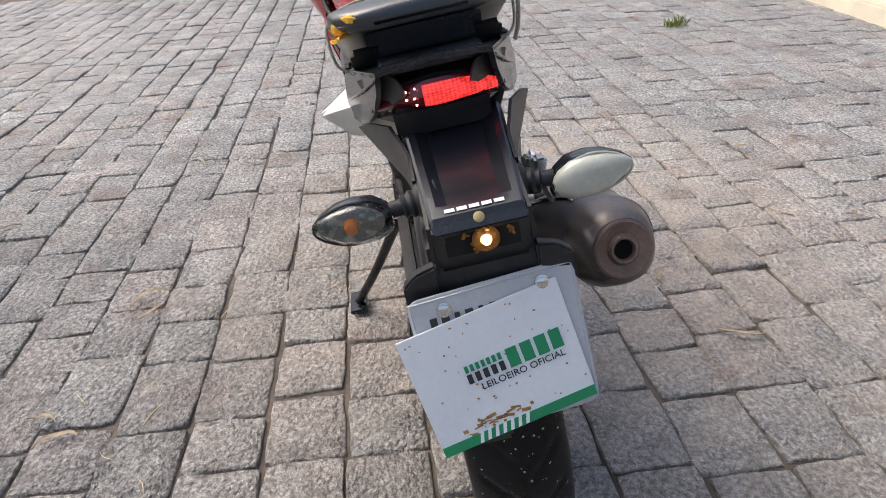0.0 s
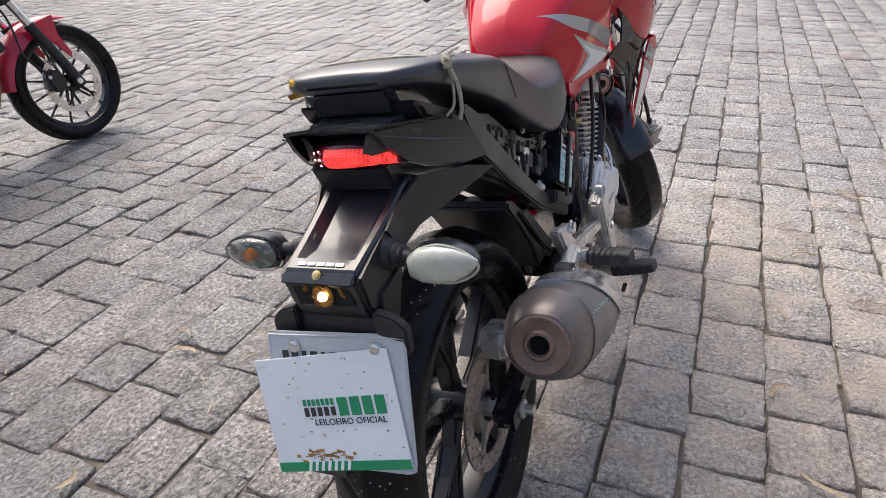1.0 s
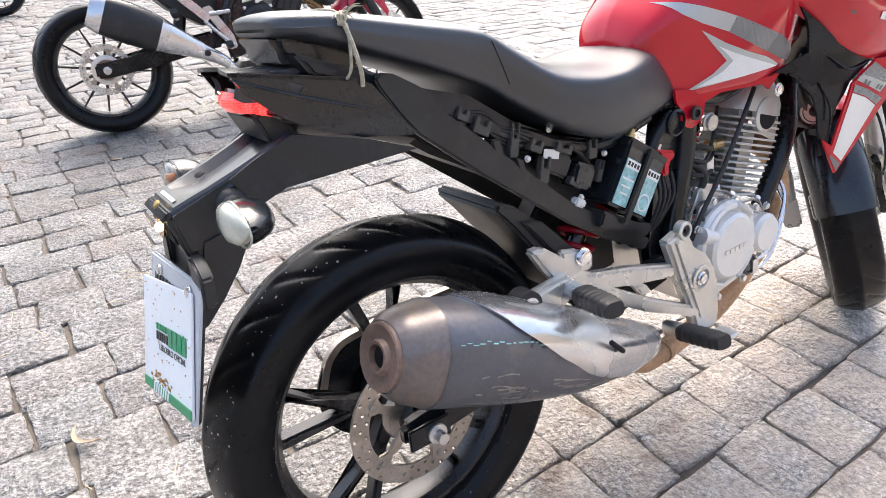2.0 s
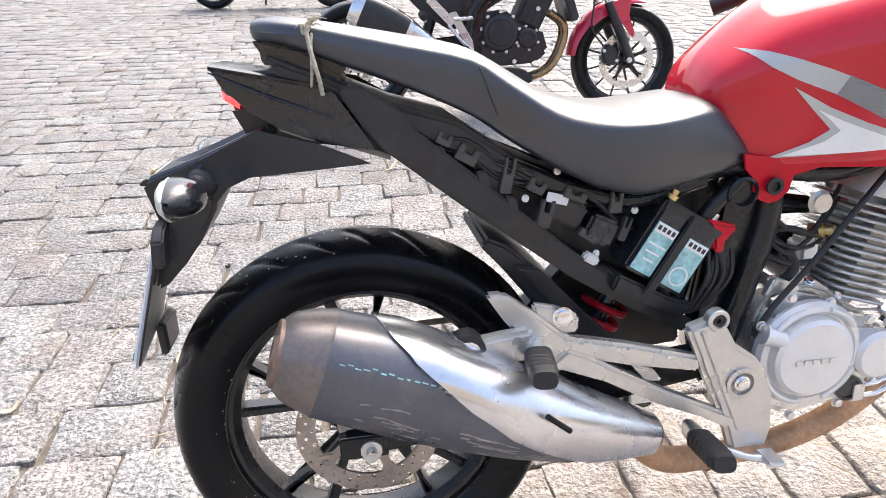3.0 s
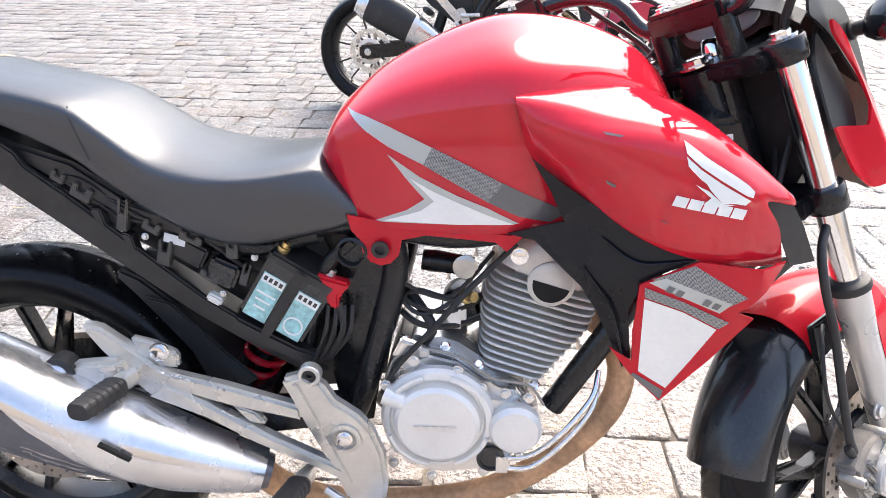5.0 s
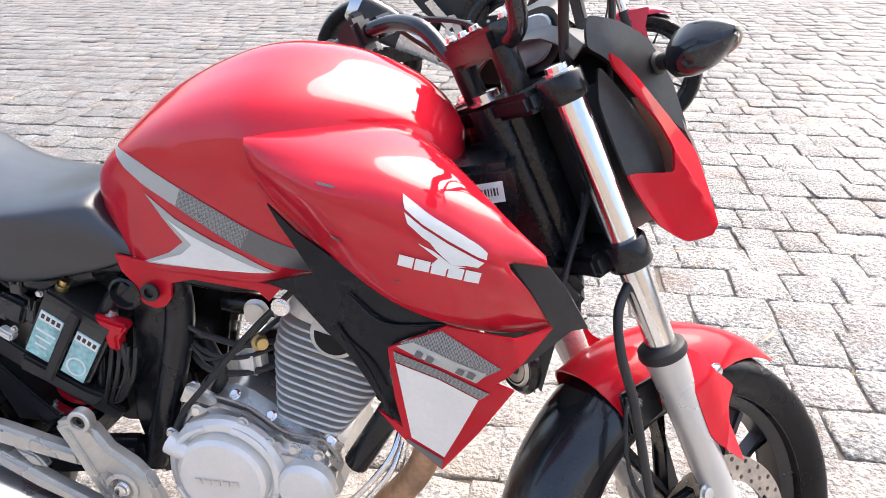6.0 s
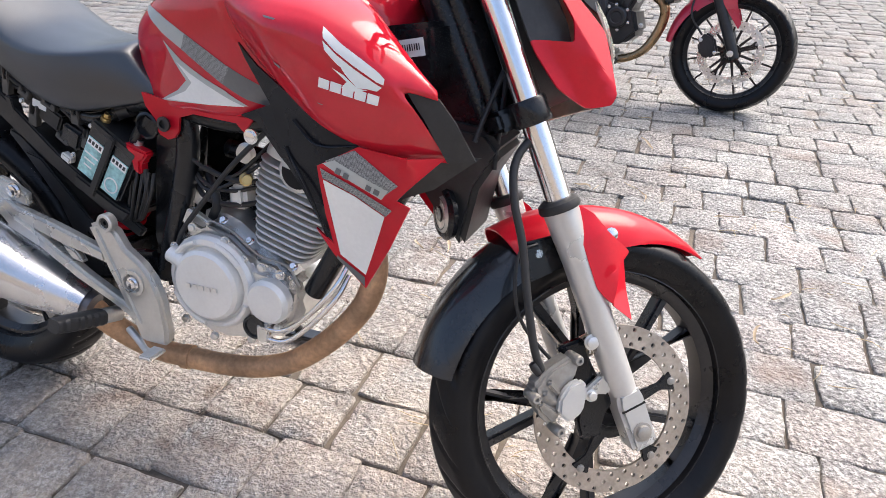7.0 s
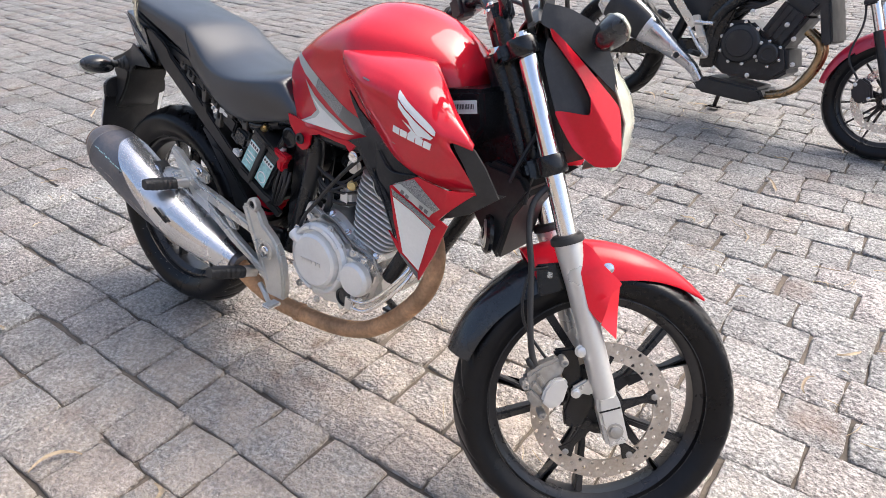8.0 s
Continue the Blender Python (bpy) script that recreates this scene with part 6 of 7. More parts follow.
# swingarm
swing = part("swingarm", prism([(0.53, 0.41), (0.53, 0.355), (0.34, 0.325), (0.02, 0.288), (-0.045, 0.29), (-0.045, 0.33), (0.02, 0.34), (0.3, 0.385)], -0.118, -0.085, 0.01), FRAME_BLACK, bike, "black steel swingarm")
part("left_arm", mirrored(prism([(0.53, 0.41), (0.53, 0.355), (0.34, 0.325), (0.02, 0.288), (-0.045, 0.29), (-0.045, 0.33), (0.02, 0.34), (0.3, 0.385)], -0.118, -0.085, 0.01)), FRAME_BLACK, swing)
part("swing_bridge", box((0.38, 0, 0.37), (0.06, 0.2, 0.05), 0.01), FRAME_BLACK, swing)
part("axle", lathe([(0.0, -0.145), (0.009, -0.145), (0.009, -0.13), (0.016, -0.129), (0.016, -0.118), (0.02, -0.117), (0.02, 0.13), (0, 0.13)], (0.0, 0, 0.306), (0, 1, 0), 12), ALU, swing)
part("chain_adjuster", box((-0.01, -0.122, 0.31), (0.07, 0.006, 0.036), 0.002), FRAME_BLACK, swing)
part("inner_guard", prism([(0.27, 0.43), (0.36, 0.53), (0.47, 0.48), (0.54, 0.44), (0.55, 0.34), (0.4, 0.33), (0.32, 0.36)], 0.03, 0.08, 0.006), BLACK, swing)
hug = [(0.176, 0.588), (0.185, 0.6), (0.215, 0.586), (0.262, 0.545), (0.31, 0.492), (0.35, 0.44), (0.345, 0.4), (0.303, 0.4), (0.278, 0.46), (0.24, 0.51), (0.205, 0.555)]
part("rear_hugger", prism(hug, -0.082, 0.082, 0.005), BLACK, swing, "black plastic tyre hugger")
part("hugger_side", prism([(0.22, 0.56), (0.3, 0.465), (0.36, 0.405), (0.385, 0.42), (0.33, 0.475), (0.26, 0.55)], -0.09, -0.083, 0.003), BLACK, swing)
# rear caliper above the disc
rc = part("rear_caliper", prism([(0.0, 0.425), (0.03, 0.445), (0.075, 0.435), (0.085, 0.4), (0.05, 0.38), (0.01, 0.39)], -0.105, -0.06, 0.008), ALU_DULL, bike, "dull rear brake caliper")
part("caliper_arm", prism([(0.02, 0.4), (0.06, 0.39), (0.05, 0.31), (0.0, 0.3), (-0.01, 0.32)], -0.085, -0.07, 0.004), FRAME_BLACK, rc)
part("sprocket", lathe([(0.095, 0.07), (0.1, 0.068), (0.1, 0.064), (0.04, 0.062), (0.04, 0.072)], (-0.004, 0, 0.31), (0, 1, 0), 40), FRAME_BLACK, swing)
part("chain", thicken(loft([[Vector((x, y, z)) for y in (0.06, 0.072)] for x, z in curve_through([(-0.1, 0.33), (-0.07, 0.39), (0.0, 0.412), (0.25, 0.42), (0.5, 0.41)], 5)], None, False, False), 0.012), DISC, swing)

# ---- exhaust ----
axis = [(-0.1, -0.207, 0.518, 0.041, 0.042), (-0.086, -0.206, 0.513, 0.052, 0.054), (-0.054, -0.204, 0.501, 0.063, 0.064), (-0.039, -0.204, 0.495, 0.066, 0.067), (0.026, -0.203, 0.469, 0.067, 0.07), (0.106, -0.2, 0.43, 0.065, 0.067), (0.2052, -0.1917, 0.384, 0.06, 0.06), (0.2933, -0.1795, 0.344, 0.048, 0.047), (0.37, -0.1662, 0.315, 0.034, 0.033), (0.414, -0.1573, 0.299, 0.026, 0.024)]
line = curve_through(axis, 4)


def muffler_frame(i):
    p = Vector(line[i][:3])
    dd = (Vector(line[min(i + 1, len(line) - 1)][:3]) - Vector(line[max(i - 1, 0)][:3])).normalized()
    side = Vector((0, -1, 0)) - dd * dd.dot(Vector((0, -1, 0)))
    side.normalize()
    return p, dd, side, dd.cross(side) * (1 if dd.cross(side).z > 0 else -1)


SCUFF = mat("bare_scuffed_metal", (0.24, 0.215, 0.19), rough=0.5, metal=0.3, var=0.4, scale=60, bump=0.2)
CONE = mat("heat_tinted_cone", (0.16, 0.138, 0.128), rough=0.34, metal=0.45, var=0.25, scale=9, bump=0.05, dirt=0.45, dirt_col=(0.33, 0.21, 0.12))
rings = []
for i, q in enumerate(line):
    p, dd, side, up = muffler_frame(i)
    rings.append(oval_ring(p, side, up, q[3], q[4], 2.25, 36))
muff = part("muffler", loft(rings), MUFFLER, bike, "scuffed grey muffler with a rusty end cap and steel shield", angle=55)
p0, d0, s0, u0 = muffler_frame(0)
part("end_cap", lathe([(0.042, -0.003), (0.0418, 0.005), (0.039, 0.0065), (0.023, 0.003), (0.019, 0.009), (0.0155, 0.009), (0.0138, 0.001), (0.0, 0.001)], p0, -d0, 32), RUST_CAP, muff, "rust-brown end cap", angle=30)
part("end_cone", loft([oval_ring(muffler_frame(i)[0], muffler_frame(i)[2], muffler_frame(i)[3], line[i][3] + 0.0009, line[i][4] + 0.0009, 2.25, 36) for i in range(0, 11)], None, False), CONE, muff, "heat-tinted brown muffler cone", angle=55)
part("tail_hole", lathe([(0.0135, 0), (0.0, 0)], p0 - d0 * 0.002, -d0, 24), DARK, muff)
part("weld_band", loft([oval_ring(muffler_frame(i)[0], muffler_frame(i)[2], muffler_frame(i)[3], line[i][3] + 0.001, line[i][4] + 0.001, 2.25, 36) for i in (10, 11)], None, False), MUFFLER, muff)
def muffler_at(x):
    """The muffler's axis, frame and half axes at a given x."""
    xs = [q[0] for q in line]
    i = max(0, min(len(line) - 2, int(np.searchsorted(xs, x)) - 1))
    k = (x - xs[i]) / (xs[i + 1] - xs[i])
    p, dd, side, up = muffler_frame(i)
    return p + (Vector(line[i + 1][:3]) - p) * k, side, up, line[i][3] + (line[i + 1][3] - line[i][3]) * k, line[i][4] + (line[i + 1][4] - line[i][4]) * k


rings = []
for j in range(19):
    t = -28 + 143 * j / 18
    x0 = float(np.interp(t, (-28, -5, 12, 40, 70, 95, 115), (0.285, 0.18, 0.115, 0.045, 0.01, -0.005, -0.008)))
    ct, stt = math.cos(radians(t)), math.sin(radians(t))
    ring = []
    for i in range(13):
        p, side, up, ra, rb = muffler_at(x0 + (0.404 - x0) * i / 12)
        gap = 0.006 if i else 0.003
        ring.append(p + side * ((ra + gap) * math.copysign(abs(ct) ** 0.85, ct)) + up * ((rb + gap) * math.copysign(abs(stt) ** 0.85, stt)))
    rings.append(ring)
shield = part("heat_shield", thicken(loft(rings, None, False, False), 0.003), STEEL, muff, "bright brushed steel heat shield", angle=45)
bolt(shield, (0.383, -0.195, 0.322), (0.1, -1, 0.2), 0.01, 0.005, ALU)
# short black streak on the shield below the passenger footpeg
part("shield_slot", tube([(0.222, -0.262, 0.42), (0.255, -0.252, 0.388)], 0.004, 8), DARK, shield)
rs = random.Random(3)
bm = bmesh.new()
for k in range(14):
    x = -0.035 + 0.009 * k
    p, side, up, ra, rb = muffler_at(x)
    t = radians(27 + rs.uniform(-2, 2))
    q = p + side * (ra + 0.0004) * math.cos(t) ** 0.89 + up * (rb + 0.0004) * math.sin(t) ** 0.89
    own = box(q, (rs.uniform(0.004, 0.008), 0.0012, rs.uniform(0.001, 0.002)), 0.0, None, (-20, 24, 0))
    join(bm, own)
part("scratches", bm, CYAN, muff)
for k in range(26):
    x = rs.uniform(-0.02, 0.23)
    t0, n = radians(rs.gauss(-22, 9)), rs.choice((2, 3, 4, 6))
    pts = []
    for j in range(n):
        p, side, up, ra, rb = muffler_at(x + 0.011 * j)
        t = t0 + 0.03 * math.sin(j + k)
        pts.append(p + side * (ra - 0.0004) * math.cos(t) ** 0.89 - up * (rb - 0.0004) * abs(math.sin(t)) ** 0.89)
    part("scuff", tube(pts, rs.uniform(0.0008, 0.0016), 5, 2), SCUFF, muff)
pipe = [(0.885, -0.03, 0.525), (0.925, -0.045, 0.5), (0.95, -0.062, 0.445), (0.94, -0.072, 0.385), (0.9, -0.075, 0.325), (0.84, -0.072, 0.265), (0.77, -0.07, 0.215), (0.68, -0.072, 0.187), (0.57, -0.08, 0.182), (0.48, -0.1, 0.2), (0.42, -0.13, 0.25), (0.39, -0.152, 0.3)]
header = part("exhaust_pipe", tube(pipe, [0.021] * 9 + [0.022, 0.022, 0.022], 20), RUST, bike, "rust-brown exhaust header pipe")
part("pipe_clamp", tube([(0.56, -0.081, 0.183), (0.545, -0.084, 0.184)], 0.0245, 20), RUST, header)

# ---- footrest bracket ----
plate_o = [(0.448, 0.472), (0.462, 0.477), (0.485, 0.484), (0.508, 0.47), (0.525, 0.44), (0.558, 0.416), (0.578, 0.39), (0.592, 0.35), (0.597, 0.292), (0.592, 0.262), (0.535, 0.262), (0.522, 0.3), (0.5, 0.352), (0.478, 0.4), (0.464, 0.436)]
brk = part("footrest_bracket", prism(plate_o, -0.176, -0.152, 0.006), ALU_DULL, bike, "dull silver cast footrest bracket")
upper_arm = [(0.165, 0.55), (0.19, 0.55), (0.233, 0.517), (0.277, 0.478), (0.365, 0.457), (0.474, 0.425), (0.475, 0.401), (0.37, 0.423), (0.293, 0.445), (0.25, 0.438), (0.226, 0.464), (0.188, 0.513)]
lower_arm = [(0.275, 0.463), (0.306, 0.449), (0.363, 0.415), (0.429, 0.376), (0.538, 0.321), (0.534, 0.298), (0.48, 0.328), (0.405, 0.362), (0.332, 0.405), (0.248, 0.44)]
part("upper_arm", prism(upper_arm, -0.172, -0.15, 0.005), ALU_DULL, brk)
part("lower_arm", prism(lower_arm, -0.178, -0.156, 0.005), ALU_DULL, brk)
part("arm_brace", prism([(0.37, 0.425), (0.405, 0.413), (0.42, 0.392), (0.395, 0.395)], -0.17, -0.155, 0.003), ALU_DULL, brk)
part("bracket_eye", lathe([(0.0165, 0), (0.0165, 0.013), (0.015, 0.015), (0.0105, 0.015), (0.0095, 0.006)], (0.492, -0.164, 0.482), (0, -1, 0), 24), ALU_DULL, brk, angle=30)
part("eye_bush", lathe([(0.0095, 0), (0.0095, 0.01), (0.004, 0.01), (0.004, 0.006), (0, 0.006)], (0.492, -0.166, 0.482), (0, -1, 0), 18), RUBBER, brk)
part("plate_ridge", prism([(0.466, 0.468), (0.474, 0.47), (0.545, 0.3), (0.538, 0.298)], -0.1795, -0.175, 0.0015), ALU_DULL, brk)
part("pivot_ring", lathe([(0.024, 0), (0.024, 0.003), (0.018, 0.004), (0.017, 0), (0, 0)], (0.537, -0.1765, 0.379), (0, -1, 0), 24), ALU_DULL, brk)
bolt(brk, (0.537, -0.177, 0.379), (0, -1, 0), 0.009, 0.008, CHROME)
part("hanger_plate", prism([(0.23, 0.528), (0.263, 0.52), (0.297, 0.503), (0.296, 0.478), (0.258, 0.478), (0.238, 0.49)], -0.16, -0.146, 0.004), ALU_DULL, brk)
bolt(brk, (0.272, -0.161, 0.506), (0, -1, 0), 0.011, 0.009, CHROME)
part("muffler_hanger", prism([(0.116, 0.5), (0.148, 0.495), (0.185, 0.5), (0.223, 0.503), (0.234, 0.472), (0.209, 0.455), (0.159, 0.464), (0.118, 0.462)], -0.19, -0.165, 0.006), ALU_DULL, brk)
part("hanger_rubber", lathe([(0.024, 0), (0.024, 0.026), (0, 0.026)], (0.136, -0.168, 0.484), (0, -1, 0), 20), RUBBER, brk)
bolt(brk, (0.136, -0.194, 0.484), (0, -1, 0), 0.012, 0.01, CHROME)


def peg(root, tip, name, parent):
    """A hinged footpeg with a ribbed rubber pad."""
    a, b = Vector(root), Vector(tip)
    d = (b - a).normalized()
    up = Vector((0, 0, 1)) - d * d.z
    up.normalize()
    fwd = d.cross(up)
    base = part(name, loft([oval_ring(a - d * 0.01, fwd, up, 0.01, 0.014, 3, 16), oval_ring(a + d * 0.02, fwd, up, 0.012, 0.014, 3, 16), oval_ring(a + (b - a) * 0.9, fwd, up, 0.009, 0.006, 3, 16)]), ALU, parent)
    L = (b - a).length
    rings = []
    for k in range(15):
        t = 0.24 + 0.76 * k / 14
        g = 1.0 if k % 2 else 0.93
        taper = 0.86 + 0.14 * min(1, (1 - t) * 5)
        rings.append(oval_ring(a + d * L * t, fwd, up, 0.0185 * g * taper, 0.0145 * g * taper, 3.2, 20))
    part("peg_rubber", loft(rings), RUBBER, base, angle=20)
    return base


peg((0.23, -0.18, 0.472), (0.214, -0.278, 0.481), "passenger_footpeg", brk)
peg((0.472, -0.165, 0.3), (0.458, -0.28, 0.326), "rider_footpeg", brk)
part("brake_pedal", tube([(0.5, -0.165, 0.275), (0.53, -0.175, 0.262), (0.555, -0.188, 0.257), (0.575, -0.195, 0.257)], [0.007, 0.007, 0.006, 0.007], 10), ALU, brk)
part("pedal_pad", box((0.582, -0.2, 0.26), (0.028, 0.04, 0.009), 0.003), ALU, brk)

# ---- engine ----
case = [(0.6, 0.467), (0.612, 0.497), (0.655, 0.505), (0.7, 0.49), (0.775, 0.437), (0.815, 0.413), (0.83, 0.36), (0.81, 0.305), (0.76, 0.27), (0.66, 0.255), (0.6, 0.275), (0.575, 0.34), (0.582, 0.42)]
eng = part("engine", prism(case, -0.1, 0.11, 0.018), ALU, bike, "silver single-cylinder engine with cooling fins")
cover = [(0.586, 0.43), (0.603, 0.467), (0.64, 0.485), (0.7, 0.47), (0.745, 0.435), (0.8, 0.428), (0.824, 0.4), (0.82, 0.36), (0.79, 0.315), (0.74, 0.285), (0.66, 0.273), (0.605, 0.295), (0.585, 0.36)]
part("side_cover", prism(cover, -0.128, -0.092, 0.014), ALU, eng, "silver cast engine side cover")
part("clutch_cover", lathe([(0.086, 0), (0.086, 0.01), (0.081, 0.018), (0.073, 0.02), (0.07, 0.014), (0.067, 0.014), (0.064, 0.028), (0.058, 0.033), (0, 0.035)], (0.67, -0.122, 0.388), (0, -1, 0), 48), COVER_ALU, eng, "round pale clutch cover", angle=25)
part("filter_cover", lathe([(0.04, 0), (0.04, 0.016), (0.034, 0.024), (0, 0.027)], (0.786, -0.124, 0.376), (0, -1, 0), 36), COVER_ALU, eng, angle=25)
part("oil_window", lathe([(0.022, 0), (0.022, 0.006), (0.017, 0.007), (0.016, 0.004), (0, 0.004)], (0.751, -0.1295, 0.318), (0, -1, 0), 24), GLOSS_BLACK, eng)
for i in range(5):
    part("cover_bar", box((0.64 + 0.0135 * i, -0.1585, 0.387), (0.0095, 0.0012, 0.008), 0.0), ALU, eng)
for x, z in ((0.592, 0.44), (0.635, 0.482), (0.7, 0.468), (0.735, 0.44), (0.805, 0.425), (0.82, 0.37), (0.795, 0.322), (0.74, 0.29), (0.66, 0.278), (0.6, 0.3), (0.77, 0.432)):
    bolt(eng, (x, -0.126, z), (0, -1, 0), 0.0065, 0.007, ALU)
for a0, a1 in ((35, 75), (105, 150), (200, 260), (290, 340)):
    pts = [(0.67 + 0.0775 * math.cos(radians(a0 + (a1 - a0) * k / 6)), -0.142, 0.388 + 0.0775 * math.sin(radians(a0 + (a1 - a0) * k / 6))) for k in range(7)]
    part("cover_rib", tube(pts, 0.005, 8, 2), COVER_ALU, eng)
part("case_seam", tube([(0.59, -0.108, 0.44), (0.606, -0.108, 0.475), (0.642, -0.108, 0.493), (0.7, -0.108, 0.48), (0.75, -0.108, 0.445), (0.806, -0.108, 0.434), (0.83, -0.108, 0.4)], 0.0022, 8), CAST_GREY, eng)
for x, z in ((0.62, 0.5), (0.68, 0.492), (0.73, 0.462), (0.815, 0.43)):
    bolt(eng, (x, -0.1, z), (0, -0.6, 0.8), 0.006, 0.008, CHROME)
part("cover_arm", tube([(0.592, -0.135, 0.43), (0.62, -0.14, 0.42), (0.645, -0.14, 0.405)], [0.016, 0.014, 0.01], 14), COVER_ALU, eng)
CYL = Matrix.Translation((0.783, -0.002, 0.44)) @ Matrix.Rotation(radians(17.0), 4, "Y")
part("cylinder", box((-0.004, -0.03, 0.075), (0.08, 0.09, 0.17), 0.02), CASE_ALU, eng, "", CYL)
for i in range(13):
    h = 0.008 + 0.0122 * i
    w = 0.108 + 0.062 * min(i, 8) / 8
    rings = [oval_ring((-0.006 * (1 - min(i, 8) / 8), -0.033, h + dz), (1, 0, 0), (0, 1, 0), w / 2 - e, 0.065 - e, 5, 28) for dz, e in ((-0.0022, 0.0015), (0.0, 0.0), (0.0022, 0.0015))]
    part("cooling_fin", loft(rings), CASE_ALU, eng, "", CYL)
part("cylinder_head", box((0.0, -0.033, 0.178), (0.13, 0.11, 0.045), 0.015), CASE_ALU, eng, "", CYL)
part("head_cover", loft([oval_ring((0.0, -0.033, 0.168), (1, 0, 0), (0, 1, 0), 0.08, 0.065, 4, 32), oval_ring((0.0, -0.033, 0.19), (1, 0, 0), (0, 1, 0), 0.077, 0.065, 3.6, 32), oval_ring((0.0, -0.033, 0.215), (1, 0, 0), (0, 1, 0), 0.064, 0.061, 3, 32), oval_ring((0.0, -0.033, 0.238), (1, 0, 0), (0, 1, 0), 0.04, 0.052, 2.6, 32)]), CASE_ALU, eng, "", CYL)
part("cam_cap", lathe([(0.034, 0), (0.034, 0.01), (0.03, 0.013), (0, 0.013)], (0.0, -0.09, 0.165), (0, -1, 0), 28), CASE_ALU, eng, "", CYL)
# black half-disc painted as the shade in the cam cap's lower half
part("cam_shade", prism([(0.027 * math.cos(radians(a)), 0.165 + 0.027 * math.sin(radians(a))) for a in range(180, 361, 15)], -0.1045, -0.102, 0.0), DARK, eng, "", CYL)
for k in (0.0, 0.022):
    part("oil_line", tube([(0.765, -0.13, 0.318 - k * 0.8), (0.81, -0.13, 0.324 - k), (0.855, -0.125, 0.36 - k), (0.9, -0.11, 0.415 - k), (0.912, -0.085, 0.45 - k)], 0.0045, 10), CHROME, eng)
part("banjo_block", box((0.768, -0.13, 0.31), (0.026, 0.014, 0.036), 0.004), ALU, eng)
# throttle body, hoses and cables between frame and cylinder
part("throttle_body", lathe([(0.016, 0), (0.018, 0.02), (0.016, 0.05), (0.014, 0.08)], (0.64, -0.02, 0.6), (1, 0, -0.12), 20), FRAME_BLACK, eng)
part("throttle_wheel", lathe([(0.017, 0), (0.019, 0.004), (0.012, 0.007), (0.015, 0.012), (0, 0.012)], (0.708, -0.06, 0.606), (0, -1, 0), 20), ALU_DULL, eng)
part("solenoid", box((0.692, -0.06, 0.53), (0.036, 0.04, 0.044), 0.008), COVER_ALU, eng)
part("brass_fitting", lathe([(0.012, 0), (0.012, 0.02), (0.008, 0.022), (0.008, 0.035)], (0.7, -0.06, 0.56), (0.6, -0.7, 0.2), 12), BRASS, eng)
part("breather_hose", tube([(0.62, -0.06, 0.57), (0.66, -0.09, 0.52), (0.64, -0.08, 0.48), (0.66, -0.05, 0.45)], 0.008, 10), RUBBER, eng)
part("clutch_cable", tube([(0.78, -0.105, 0.66), (0.72, -0.118, 0.6), (0.66, -0.125, 0.53), (0.61, -0.125, 0.47), (0.585, -0.12, 0.42)], 0.0045, 8), RUBBER, eng)
part("clutch_arm", prism([(0.6, 0.48), (0.615, 0.51), (0.63, 0.505), (0.66, 0.49), (0.65, 0.478), (0.625, 0.485)], -0.115, -0.1, 0.003), ALU, eng)
rs = random.Random(23)
for i in range(5):
    z = rs.uniform(0.5, 0.62)
    part("loom_wire", tube([(0.6, -0.05 - rs.uniform(0, 0.05), z), (0.64, -0.09, z - rs.uniform(-0.03, 0.04)), (0.69, -0.08, z + rs.uniform(-0.05, 0.03)), (0.75, -0.05, z + rs.uniform(-0.02, 0.04))], rs.choice((0.0025, 0.0035, 0.005)), 7), RUBBER, eng)
part("starter_motor", lathe([(0.03, 0), (0.032, 0.01), (0.032, 0.06), (0.025, 0.07), (0, 0.07)], (0.7, 0.04, 0.515), (0, -1, 0), 24), FRAME_BLACK, eng)
# box with a bar-code sticker and the cover ahead of the engine
nose = part("front_box", prism([(0.92, 0.75), (0.93, 0.82), (1.055, 0.838), (1.066, 0.77), (1.04, 0.73)], -0.118, 0.1, 0.008), FRAME_BLACK, bike, "black box below the tank with a bar-code sticker")
part("paper_label", box((1.018, -0.1188, 0.8), (0.06, 0.001, 0.024), 0.0, turn=(0, -11, 0)), WHITE, nose)
for i in range(14):
    part("code_bar", box((0.996 + 0.0034 * i, -0.1195, 0.7965 + 0.00066 * i), (0.0014 if i % 3 else 0.0022, 0.0006, 0.009), 0.0, turn=(0, -11, 0)), BLACKINK, nose)
part("front_cover", prism([(1.0, 0.64), (1.05, 0.7), (1.13, 0.69), (1.155, 0.66), (1.12, 0.6), (1.1, 0.5), (1.06, 0.545), (1.02, 0.6)], -0.07, 0.07, 0.01), BLACK, bike, "black cover with the horn")
horn_m = Matrix.Translation((1.075, -0.062, 0.555)) @ Matrix.Rotation(radians(-50), 4, "Z")
horn = part("horn", lathe([(0.04, 0), (0.042, 0.008), (0.036, 0.014), (0.03, 0.012), (0.026, 0.016), (0.014, 0.014), (0.01, 0.018), (0, 0.018)], (0, 0, 0), (0, -1, 0), 32), FRAME_BLACK, bike, "round black horn", horn_m)
part("horn_ring", lathe([(0.03, 0.0125), (0.027, 0.0165), (0.024, 0.0155)], (0, 0, 0), (0, -1, 0), 32), ALU_DULL, horn)
